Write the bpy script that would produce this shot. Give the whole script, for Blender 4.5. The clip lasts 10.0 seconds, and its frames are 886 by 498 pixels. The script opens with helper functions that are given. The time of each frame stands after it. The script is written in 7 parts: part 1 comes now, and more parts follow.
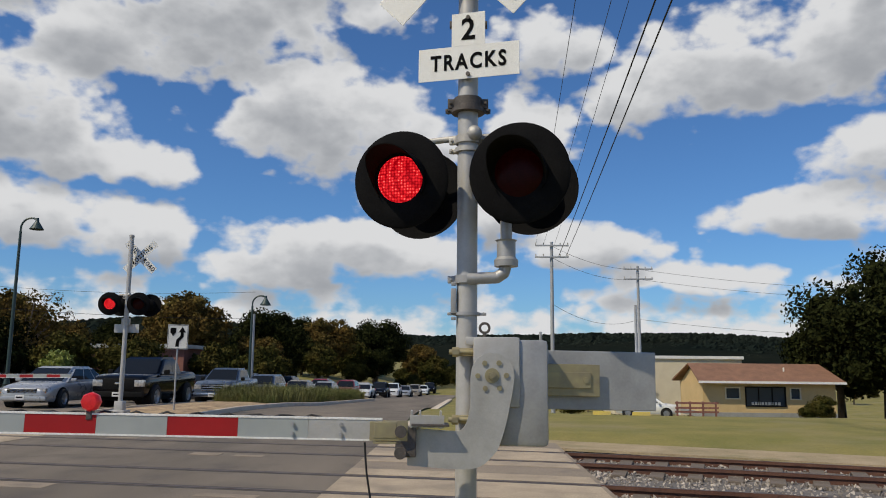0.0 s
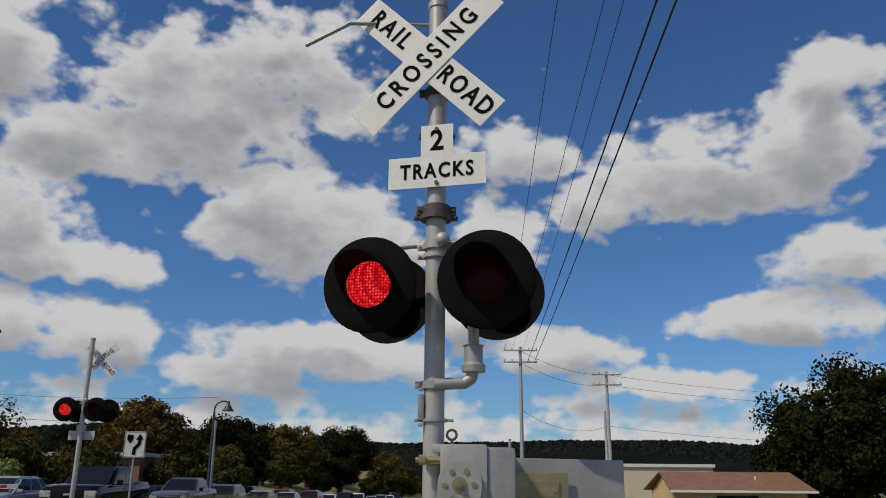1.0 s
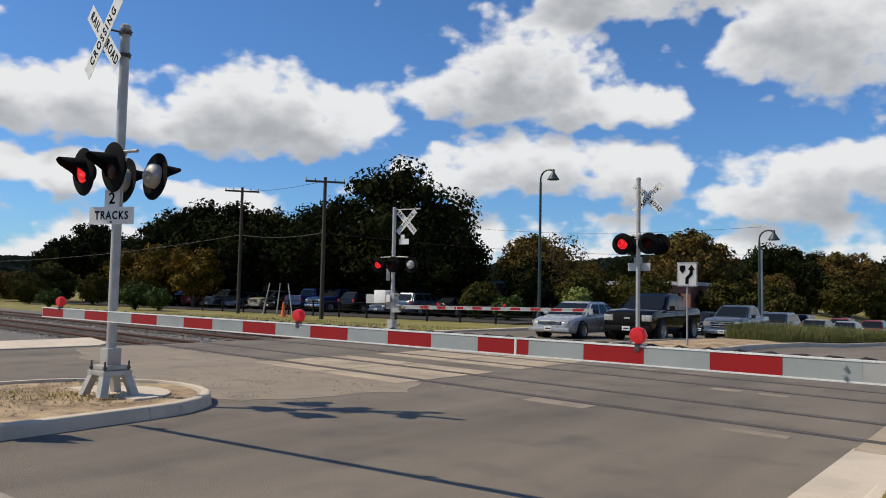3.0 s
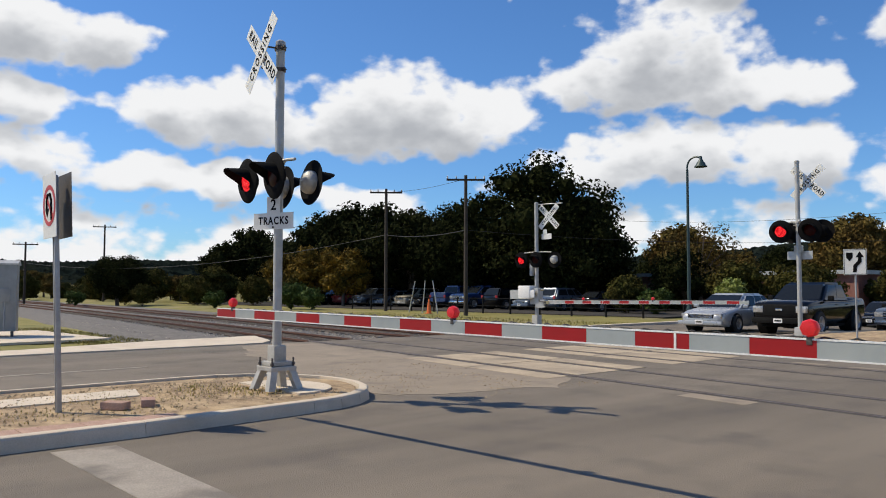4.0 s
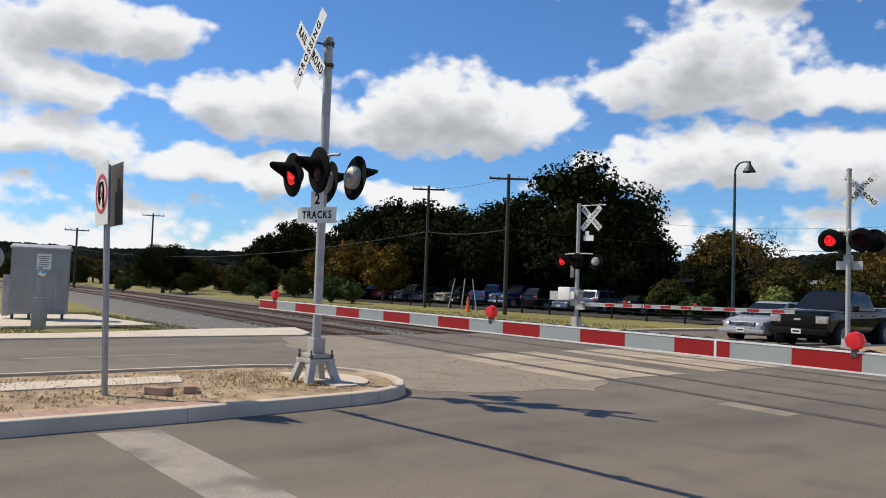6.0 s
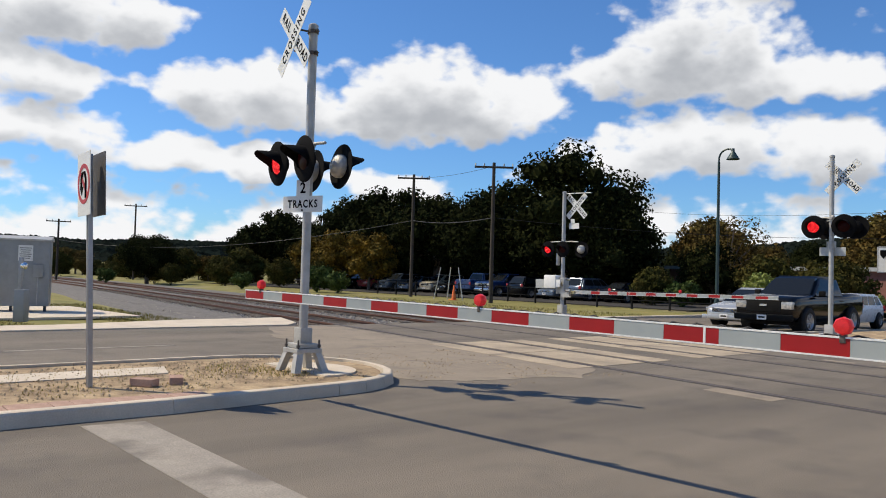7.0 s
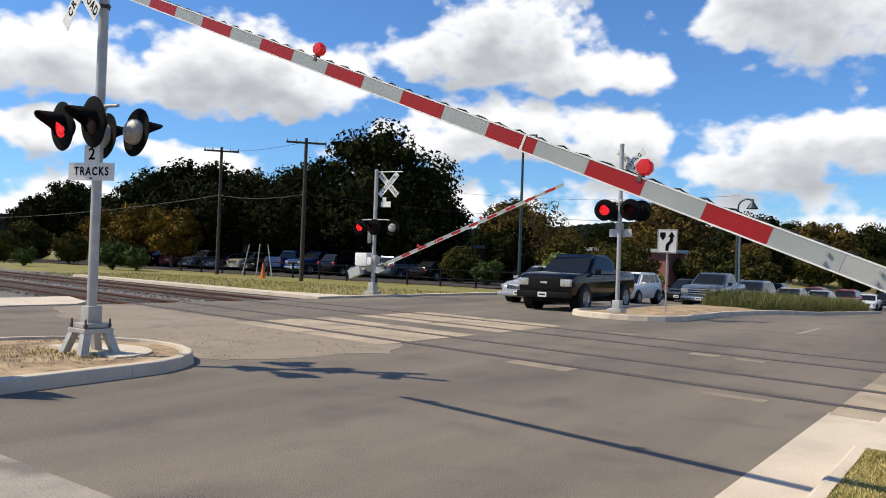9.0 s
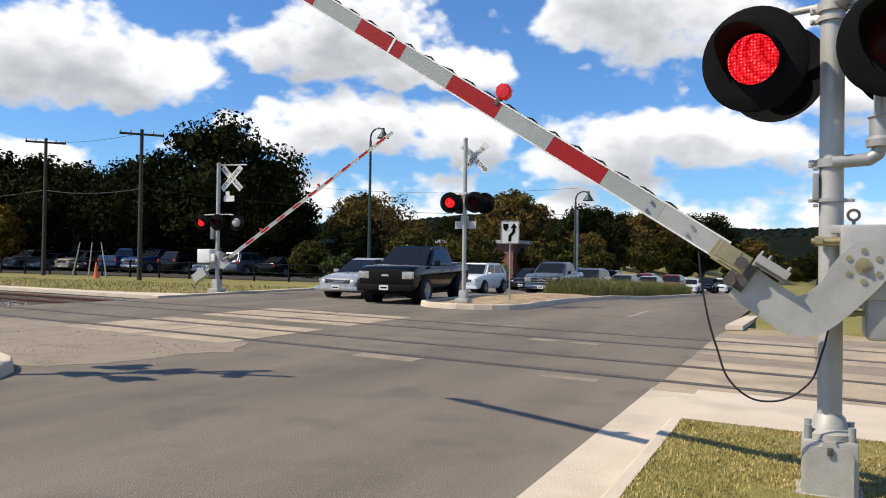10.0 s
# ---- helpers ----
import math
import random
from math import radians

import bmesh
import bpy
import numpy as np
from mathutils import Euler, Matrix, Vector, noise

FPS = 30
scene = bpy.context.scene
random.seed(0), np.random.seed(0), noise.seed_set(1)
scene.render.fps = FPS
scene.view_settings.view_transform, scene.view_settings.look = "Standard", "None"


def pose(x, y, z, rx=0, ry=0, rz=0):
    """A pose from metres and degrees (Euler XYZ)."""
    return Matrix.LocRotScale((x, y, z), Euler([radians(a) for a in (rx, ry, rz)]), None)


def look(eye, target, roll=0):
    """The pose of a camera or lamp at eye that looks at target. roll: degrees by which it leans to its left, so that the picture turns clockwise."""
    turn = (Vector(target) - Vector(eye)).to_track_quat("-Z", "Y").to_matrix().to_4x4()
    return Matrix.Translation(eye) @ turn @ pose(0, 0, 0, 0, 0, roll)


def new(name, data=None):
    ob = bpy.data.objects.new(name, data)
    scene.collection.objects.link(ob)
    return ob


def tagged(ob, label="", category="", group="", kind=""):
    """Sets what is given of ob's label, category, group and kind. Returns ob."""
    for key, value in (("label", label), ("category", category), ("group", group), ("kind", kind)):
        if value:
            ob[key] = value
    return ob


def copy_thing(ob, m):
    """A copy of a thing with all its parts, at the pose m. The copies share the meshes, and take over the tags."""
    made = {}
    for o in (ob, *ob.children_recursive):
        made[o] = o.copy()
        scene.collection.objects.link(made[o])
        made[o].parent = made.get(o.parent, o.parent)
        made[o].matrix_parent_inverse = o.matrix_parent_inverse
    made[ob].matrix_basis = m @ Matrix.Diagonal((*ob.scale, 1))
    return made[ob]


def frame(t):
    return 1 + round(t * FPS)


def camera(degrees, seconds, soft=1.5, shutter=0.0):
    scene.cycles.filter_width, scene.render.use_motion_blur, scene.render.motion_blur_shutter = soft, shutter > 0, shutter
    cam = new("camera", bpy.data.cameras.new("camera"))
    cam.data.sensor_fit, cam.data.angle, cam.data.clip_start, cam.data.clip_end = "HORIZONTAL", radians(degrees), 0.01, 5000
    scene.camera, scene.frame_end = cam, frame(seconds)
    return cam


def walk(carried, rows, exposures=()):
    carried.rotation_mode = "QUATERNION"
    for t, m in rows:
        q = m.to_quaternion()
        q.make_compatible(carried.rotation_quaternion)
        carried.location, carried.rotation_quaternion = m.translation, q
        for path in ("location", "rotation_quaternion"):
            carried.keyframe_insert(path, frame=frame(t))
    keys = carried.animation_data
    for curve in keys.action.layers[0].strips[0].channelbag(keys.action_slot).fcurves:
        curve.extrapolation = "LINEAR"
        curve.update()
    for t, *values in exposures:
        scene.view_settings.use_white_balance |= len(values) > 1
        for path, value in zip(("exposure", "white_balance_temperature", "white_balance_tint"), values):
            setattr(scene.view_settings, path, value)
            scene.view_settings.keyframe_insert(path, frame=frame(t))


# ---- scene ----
cam = camera(59.3, 10.0, soft=1.0)
PATH = [
    (0, (0.272, 0.309, 1.502), (0.206, 2.285, 1.802), 0.6),
    (0.5, (0.277, 0.279, 1.496), (0.262, 2.213, 2.006), 0.6),
    (1, (0.279, 0.265, 1.499), (0.291, 2.184, 2.06), 0.5),
    (1.5, (0.274, 0.266, 1.497), (0.173, 2.21, 1.96), 0.8),
    (1.9, (0.247, 0.229, 1.488), (-0.153, 2.163, 1.803), 1.6),
    (2, (0.225, 0.223, 1.488), (-0.275, 2.137, 1.781), 1.8),
    (2.5, (0.185, 0.217, 1.5), (-0.774, 1.965, 1.66), 1.5),
    (2.8, (0.146, 0.185, 1.507), (-0.998, 1.82, 1.645), 1.5),
    (3, (0.12, 0.149, 1.507), (-1.097, 1.731, 1.627), 1.2),
    (4.3, (0.096, 0.035, 1.509), (-1.422, 1.333, 1.619), 0.6),
    (4.5, (0.108, 0.031, 1.512), (-1.422, 1.315, 1.623), 1.1),
    (5, (0.116, 0.023, 1.515), (-1.423, 1.294, 1.632), 1.6),
    (6.5, (0.122, 0.031, 1.512), (-1.428, 1.292, 1.595), 2.1),
    (7, (0.078, 0.032, 1.509), (-1.448, 1.322, 1.579), 1.6),
    (7.5, (0.092, 0.036, 1.5), (-1.389, 1.378, 1.566), 1.7),
    (8, (0.093, 0.047, 1.497), (-1.328, 1.454, 1.529), 1.7),
    (8.5, (0.033, 0.09, 1.491), (-1.321, 1.561, 1.517), 2.1),
    (9, (0.044, 0.135, 1.477), (-1.132, 1.753, 1.507), 2.0),
    (9.5, (0.115, 0.161, 1.458), (-0.793, 1.943, 1.476), 0.8),
    (10, (0.132, 0.15, 1.467), (-0.715, 1.962, 1.49), 0.8),
]
walk(cam, [(t, look(eye, target, roll)) for t, eye, target, roll in PATH],
     [(0, -0.42), (0.5, -0.62), (1.0, -0.72), (1.5, -0.58), (2.0, -0.5), (2.5, -0.38), (3.0, -0.2), (4.5, -0.05), (6.5, -0.03), (8.5, 0.08), (10.0, 0.16)])

# ---- light ----
SUN_DIR = Vector((-0.69, -0.51, 1.0)).normalized()      # towards the sun
sun = new("sun", bpy.data.lights.new("sun", "SUN"))
sun.data.energy, sun.data.angle, sun.data.color = 4.9, radians(0.55), (1.0, 0.885, 0.68)
sun.matrix_world = look((0, 0, 60), Vector((0, 0, 60)) - SUN_DIR)
scene.view_settings.exposure = 0.0


def make_world():
    """Clear blue sky with cumulus clouds: heaps (azimuth, elevation, half width, half height in degrees), broken up by noise."""
    heaps = [(-19, 25.0, 9.0, 5.4), (-26.5, 21.6, 5.5, 2.9), (-13, 29.0, 7, 3.6), (-33, 26.5, 5, 3.0), (-7, 25.5, 4, 2.0),
             (-10.5, 17.6, 8.0, 4.3), (-5, 16.0, 4.5, 3.2), (-13, 19.6, 4.2, 2.4),
             (-32.2, 16.4, 5.6, 3.7), (-35.5, 14.8, 4.4, 2.6), (-28.5, 14.6, 4.5, 2.4), (-24.0, 13.9, 4.4, 1.6),
             (-31, 10.0, 7.0, 2.2), (-36, 8.6, 5, 1.8), (-23.5, 8.6, 4.2, 2.2), (-9.5, 8.2, 8.0, 2.4), (-14, 7.0, 5, 1.8), (-3, 7.6, 4.5, 2.2),
             (-50.5, 13.2, 6.4, 3.1), (-46, 12.3, 5.0, 2.3), (-54, 12.0, 4.4, 2.8), (-63.5, 11.9, 5.8, 2.7), (-67.5, 12.6, 3.4, 2.0), (-58.5, 10.8, 4.0, 1.8),
             (-77, 16.6, 5.2, 2.9), (-72.5, 17.4, 3.6, 2.0), (-77.3, 12.2, 3.6, 1.8), (-79, 8.8, 7.0, 1.8), (-70, 7.6, 5.0, 1.4), (-64, 7.2, 4.4, 1.3), (-54, 6.4, 4.2, 1.2), (-84, 13.5, 5, 3),
             (20.5, 20.6, 8.4, 3.8), (27.5, 21.8, 5.5, 3.8), (13.5, 19.6, 4.6, 2.3), (6.5, 22.8, 4.2, 2.6), (4.5, 16.6, 3.6, 3.0), (29.8, 26, 3.4, 2.2),
             (28.5, 13.6, 5.2, 2.2), (24.5, 10.3, 6.4, 1.9), (8.6, 8.6, 5.6, 2.0), (2.5, 11.2, 3.0, 1.8), (15.5, 6.3, 6.0, 1.2), (42, 15, 8, 4), (-97, 14, 9, 5), (75, 20, 12, 6), (130, 16, 14, 6), (-150, 18, 14, 6)]
    world = bpy.data.worlds.new("sky")
    scene.world = world
    world.use_nodes = True
    nt = world.node_tree
    nt.nodes.clear()
    N, L = nt.nodes.new, nt.links.new

    def math_node(op, a, b=None, c=None, clamp=False):
        n = N("ShaderNodeMath")
        n.operation, n.use_clamp = op, clamp
        for i, v in enumerate((a, b, c)):
            if v is None:
                continue
            if isinstance(v, (int, float)):
                n.inputs[i].default_value = v
            else:
                L(v, n.inputs[i])
        return n.outputs[0]

    sky = N("ShaderNodeTexSky")
    sky.sky_type, sky.sun_disc = "NISHITA", False
    sky.sun_elevation = math.asin(SUN_DIR.z)
    sky.sun_rotation = math.atan2(SUN_DIR.x, SUN_DIR.y)
    sky.air_density, sky.dust_density, sky.ozone_density = 1.0, 0.3, 3.0
    tc = N("ShaderNodeTexCoord")
    sep = N("ShaderNodeSeparateXYZ")
    L(tc.outputs["Generated"], sep.inputs[0])
    az0 = math_node("MULTIPLY", math_node("ARCTAN2", sep.outputs[0], sep.outputs[1]), 57.2958)
    el0 = math_node("MULTIPLY", math_node("ARCSINE", sep.outputs[2]), 57.2958)
    comb = N("ShaderNodeCombineXYZ")
    L(az0, comb.inputs[0]), L(math_node("MULTIPLY", el0, 1.5), comb.inputs[1])

    def noise_tex(scale, detail, rough, src):
        n = N("ShaderNodeTexNoise")
        n.inputs["Scale"].default_value, n.inputs["Detail"].default_value, n.inputs["Roughness"].default_value = scale, detail, rough
        L(src, n.inputs["Vector"])
        return n
    big = noise_tex(0.11, 4, 0.55, comb.outputs[0])
    fine = noise_tex(0.20, 9, 0.54, comb.outputs[0])
    warp = N("ShaderNodeSeparateXYZ")
    L(big.outputs["Color"], warp.inputs[0])
    az = math_node("ADD", az0, math_node("MULTIPLY", math_node("SUBTRACT", warp.outputs[0], 0.5), 6.0))
    el = math_node("ADD", el0, math_node("MULTIPLY", math_node("SUBTRACT", warp.outputs[1], 0.5), 4.0))

    def heap(el_in):
        best = None
        for a, e, ra, re in heaps:
            dx = math_node("MULTIPLY_ADD", az, 1.0 / ra, -a / ra)
            dy = math_node("MULTIPLY_ADD", el_in, 1.0 / re, -e / re)
            flat = math_node("MAXIMUM", dy, math_node("MULTIPLY", dy, -1.25))      # flatter below than above
            d = math_node("MULTIPLY_ADD", dx, dx, math_node("MULTIPLY", flat, flat))
            v = math_node("SUBTRACT", 1.85, d)
            best = v if best is None else math_node("SMOOTH_MAX", best, v, 0.5)
        return best
    body = heap(el)
    above = heap(math_node("ADD", el, 1.9))
    puff = N("ShaderNodeTexVoronoi")
    puff.feature, puff.inputs["Scale"].default_value, puff.inputs["Detail"].default_value, puff.inputs["Roughness"].default_value = "SMOOTH_F1", 0.42, 2.5, 0.5
    L(comb.outputs[0], puff.inputs["Vector"])
    grain = math_node("ADD", math_node("MULTIPLY", math_node("SUBTRACT", fine.outputs["Fac"], 0.5), 3.8),
                      math_node("MULTIPLY", math_node("SUBTRACT", 0.42, puff.outputs["Distance"]), 1.5))
    # thin layer of small clouds low over the horizon
    low = N("ShaderNodeMapRange")
    L(el0, low.inputs[0])
    for i, v in enumerate((2.0, 11.0, 1.25, -0.6)):
        low.inputs[i + 1].default_value = v
    dens = math_node("ADD", math_node("MAXIMUM", body, low.outputs[0]), grain)
    alpha = N("ShaderNodeMapRange")
    alpha.interpolation_type = "SMOOTHSTEP"
    L(dens, alpha.inputs[0])
    for i, v in enumerate((-0.22, 0.68, 0.0, 1.0)):
        alpha.inputs[i + 1].default_value = v
    thick = N("ShaderNodeMapRange")
    thick.interpolation_type = "SMOOTHSTEP"
    L(math_node("ADD", above, math_node("MULTIPLY", grain, 0.55)), thick.inputs[0])
    for i, v in enumerate((0.35, 2.1, 0.0, 1.0)):
        thick.inputs[i + 1].default_value = v
    shade = N("ShaderNodeValToRGB")
    L(thick.outputs[0], shade.inputs[0])
    cr = shade.color_ramp
    cr.elements[0].position, cr.elements[0].color = 0.0, (0.93, 0.935, 0.945, 1)
    cr.elements[1].position, cr.elements[1].color = 1.0, (0.46, 0.48, 0.515, 1)
    mid = cr.elements.new(0.4)
    mid.color = (0.70, 0.715, 0.74, 1)
    b_sky = N("ShaderNodeBackground")
    tint = N("ShaderNodeMix")
    tint.data_type, tint.blend_type = "RGBA", "MULTIPLY"
    tint.inputs["Factor"].default_value = 1.0
    tint.inputs["B"].default_value = (0.51, 0.79, 1.10, 1)
    L(sky.outputs[0], tint.inputs["A"])
    L(tint.outputs["Result"], b_sky.inputs[0])
    b_sky.inputs[1].default_value = 0.125
    b_cloud = N("ShaderNodeBackground")
    L(shade.outputs[0], b_cloud.inputs[0])
    b_cloud.inputs[1].default_value = 1.0
    mix = N("ShaderNodeMixShader")
    L(alpha.outputs[0], mix.inputs[0]), L(b_sky.outputs[0], mix.inputs[1]), L(b_cloud.outputs[0], mix.inputs[2])
    out = N("ShaderNodeOutputWorld")
    L(mix.outputs[0], out.inputs[0])


make_world()


# ---- materials ----
def material(name, color, rough=0.6, metal=0.0, color2=None, scale=8.0, bump=0.0, fine=60.0, stain=None, spec=0.5, emit=None, coords="Object", rand=0.0, stretch=None, grain=0.18):
    """A principled material with two scales of variation: broad patches to color2, fine grain in brightness, optional bump."""
    m = bpy.data.materials.new(name)
    m.use_nodes = True
    nt = m.node_tree
    p = nt.nodes["Principled BSDF"]
    p.inputs["Roughness"].default_value, p.inputs["Metallic"].default_value = rough, metal
    p.inputs["Specular IOR Level"].default_value = spec
    N, L = nt.nodes.new, nt.links.new
    tc = N("ShaderNodeTexCoord")
    c2 = color2 or tuple(c * 0.8 for c in color)
    n1 = N("ShaderNodeTexNoise")
    n1.inputs["Scale"].default_value, n1.inputs["Detail"].default_value, n1.inputs["Roughness"].default_value = scale, 5, 0.6
    n2 = N("ShaderNodeTexNoise")
    n2.inputs["Scale"].default_value, n2.inputs["Detail"].default_value = fine, 3
    src = tc.outputs[coords]
    if stretch:
        mp = N("ShaderNodeMapping")
        mp.inputs["Scale"].default_value = stretch
        L(src, mp.inputs["Vector"])
        src = mp.outputs[0]
    L(src, n1.inputs["Vector"]), L(tc.outputs[coords], n2.inputs["Vector"])
    r = N("ShaderNodeValToRGB")
    r.color_ramp.elements[0].position, r.color_ramp.elements[1].position = 0.35, 0.68
    r.color_ramp.elements[0].color, r.color_ramp.elements[1].color = (*color, 1), (*c2, 1)
    L(n1.outputs["Fac"], r.inputs[0])
    mr = N("ShaderNodeMapRange")
    L(n2.outputs["Fac"], mr.inputs[0])
    for i, v in enumerate((0.25, 0.75, 1 - grain, 1 + grain)):
        mr.inputs[i + 1].default_value = v
    hsv = N("ShaderNodeHueSaturation")
    L(r.outputs[0], hsv.inputs["Color"]), L(mr.outputs[0], hsv.inputs["Value"])
    last = hsv.outputs[0]
    if rand:
        oi = N("ShaderNodeNewGeometry")
        mr2 = N("ShaderNodeMapRange")
        L(oi.outputs["Random Per Island"], mr2.inputs[0])
        mr2.inputs[3].default_value, mr2.inputs[4].default_value = 1 - rand, 1 + rand
        h2 = N("ShaderNodeHueSaturation")
        L(last, h2.inputs["Color"]), L(mr2.outputs[0], h2.inputs["Value"])
        last = h2.outputs[0]
    if stain:
        n3 = N("ShaderNodeTexNoise")
        n3.inputs["Scale"].default_value, n3.inputs["Detail"].default_value = stain[1], 6
        L(tc.outputs[coords], n3.inputs["Vector"])
        r3 = N("ShaderNodeMapRange")
        L(n3.outputs["Fac"], r3.inputs[0])
        for i, v in enumerate((0.52, 0.7, 0.0, stain[2])):
            r3.inputs[i + 1].default_value = v
        mx = N("ShaderNodeMix")
        mx.data_type = "RGBA"
        L(r3.outputs[0], mx.inputs["Factor"]), L(last, mx.inputs["A"])
        mx.inputs["B"].default_value = (*stain[0], 1)
        last = mx.outputs["Result"]
    L(last, p.inputs["Base Color"])
    rr = N("ShaderNodeMapRange")
    L(n1.outputs["Fac"], rr.inputs[0])
    rr.inputs[3].default_value, rr.inputs[4].default_value = max(0.02, rough - 0.08), min(1, rough + 0.1)
    L(rr.outputs[0], p.inputs["Roughness"])
    if bump:
        b = N("ShaderNodeBump")
        b.inputs["Strength"].default_value, b.inputs["Distance"].default_value = min(1, bump), 0.02
        L(n2.outputs["Fac"], b.inputs["Height"]), L(b.outputs[0], p.inputs["Normal"])
    if emit:
        p.inputs["Emission Color"].default_value, p.inputs["Emission Strength"].default_value = (*emit[0], 1), emit[1]
    return m


def lens_material(name, base, glow):
    """Red signal lens: a honeycomb of small diodes behind a red cover."""
    m = bpy.data.materials.new(name)
    m.use_nodes = True
    nt = m.node_tree
    p = nt.nodes["Principled BSDF"]
    p.inputs["Base Color"].default_value, p.inputs["Roughness"].default_value = (*base, 1), 0.35
    p.inputs["Specular IOR Level"].default_value = 0.1
    tc, v = nt.nodes.new("ShaderNodeTexCoord"), nt.nodes.new("ShaderNodeTexVoronoi")
    v.inputs["Scale"].default_value, v.inputs["Randomness"].default_value = 52, 0.35
    r = nt.nodes.new("ShaderNodeValToRGB")
    r.color_ramp.elements[0].color, r.color_ramp.elements[1].color = (1.0, 0.40, 0.30, 1), (0.30, 0.0, 0.004, 1)
    r.color_ramp.elements[0].position, r.color_ramp.elements[1].position = 0.06, 0.66
    r.color_ramp.elements.new(0.24).color = (1.0, 0.022, 0.03, 1)
    nt.links.new(tc.outputs["Object"], v.inputs["Vector"])
    nt.links.new(v.outputs["Distance"], r.inputs[0])
    nt.links.new(r.outputs[0], p.inputs["Emission Color"])
    p.inputs["Emission Strength"].default_value = glow
    return m


def glass_material(name, tint):
    m = bpy.data.materials.new(name)
    m.use_nodes = True
    p = m.node_tree.nodes["Principled BSDF"]
    p.inputs["Base Color"].default_value, p.inputs["Roughness"].default_value = (*tint, 1), 0.04
    p.inputs["Specular IOR Level"].default_value = 0.2
    return m


def paint_material(name, color, metal=0.0, coat=0.5, spec=0.5, rough=0.28):
    m = material(name, color, rough, metal, tuple(c * 0.88 for c in color), 3.0, 0.0, 300.0, spec=spec)
    p = m.node_tree.nodes["Principled BSDF"]
    p.inputs["Coat Weight"].default_value, p.inputs["Coat Roughness"].default_value = coat, 0.08
    return m


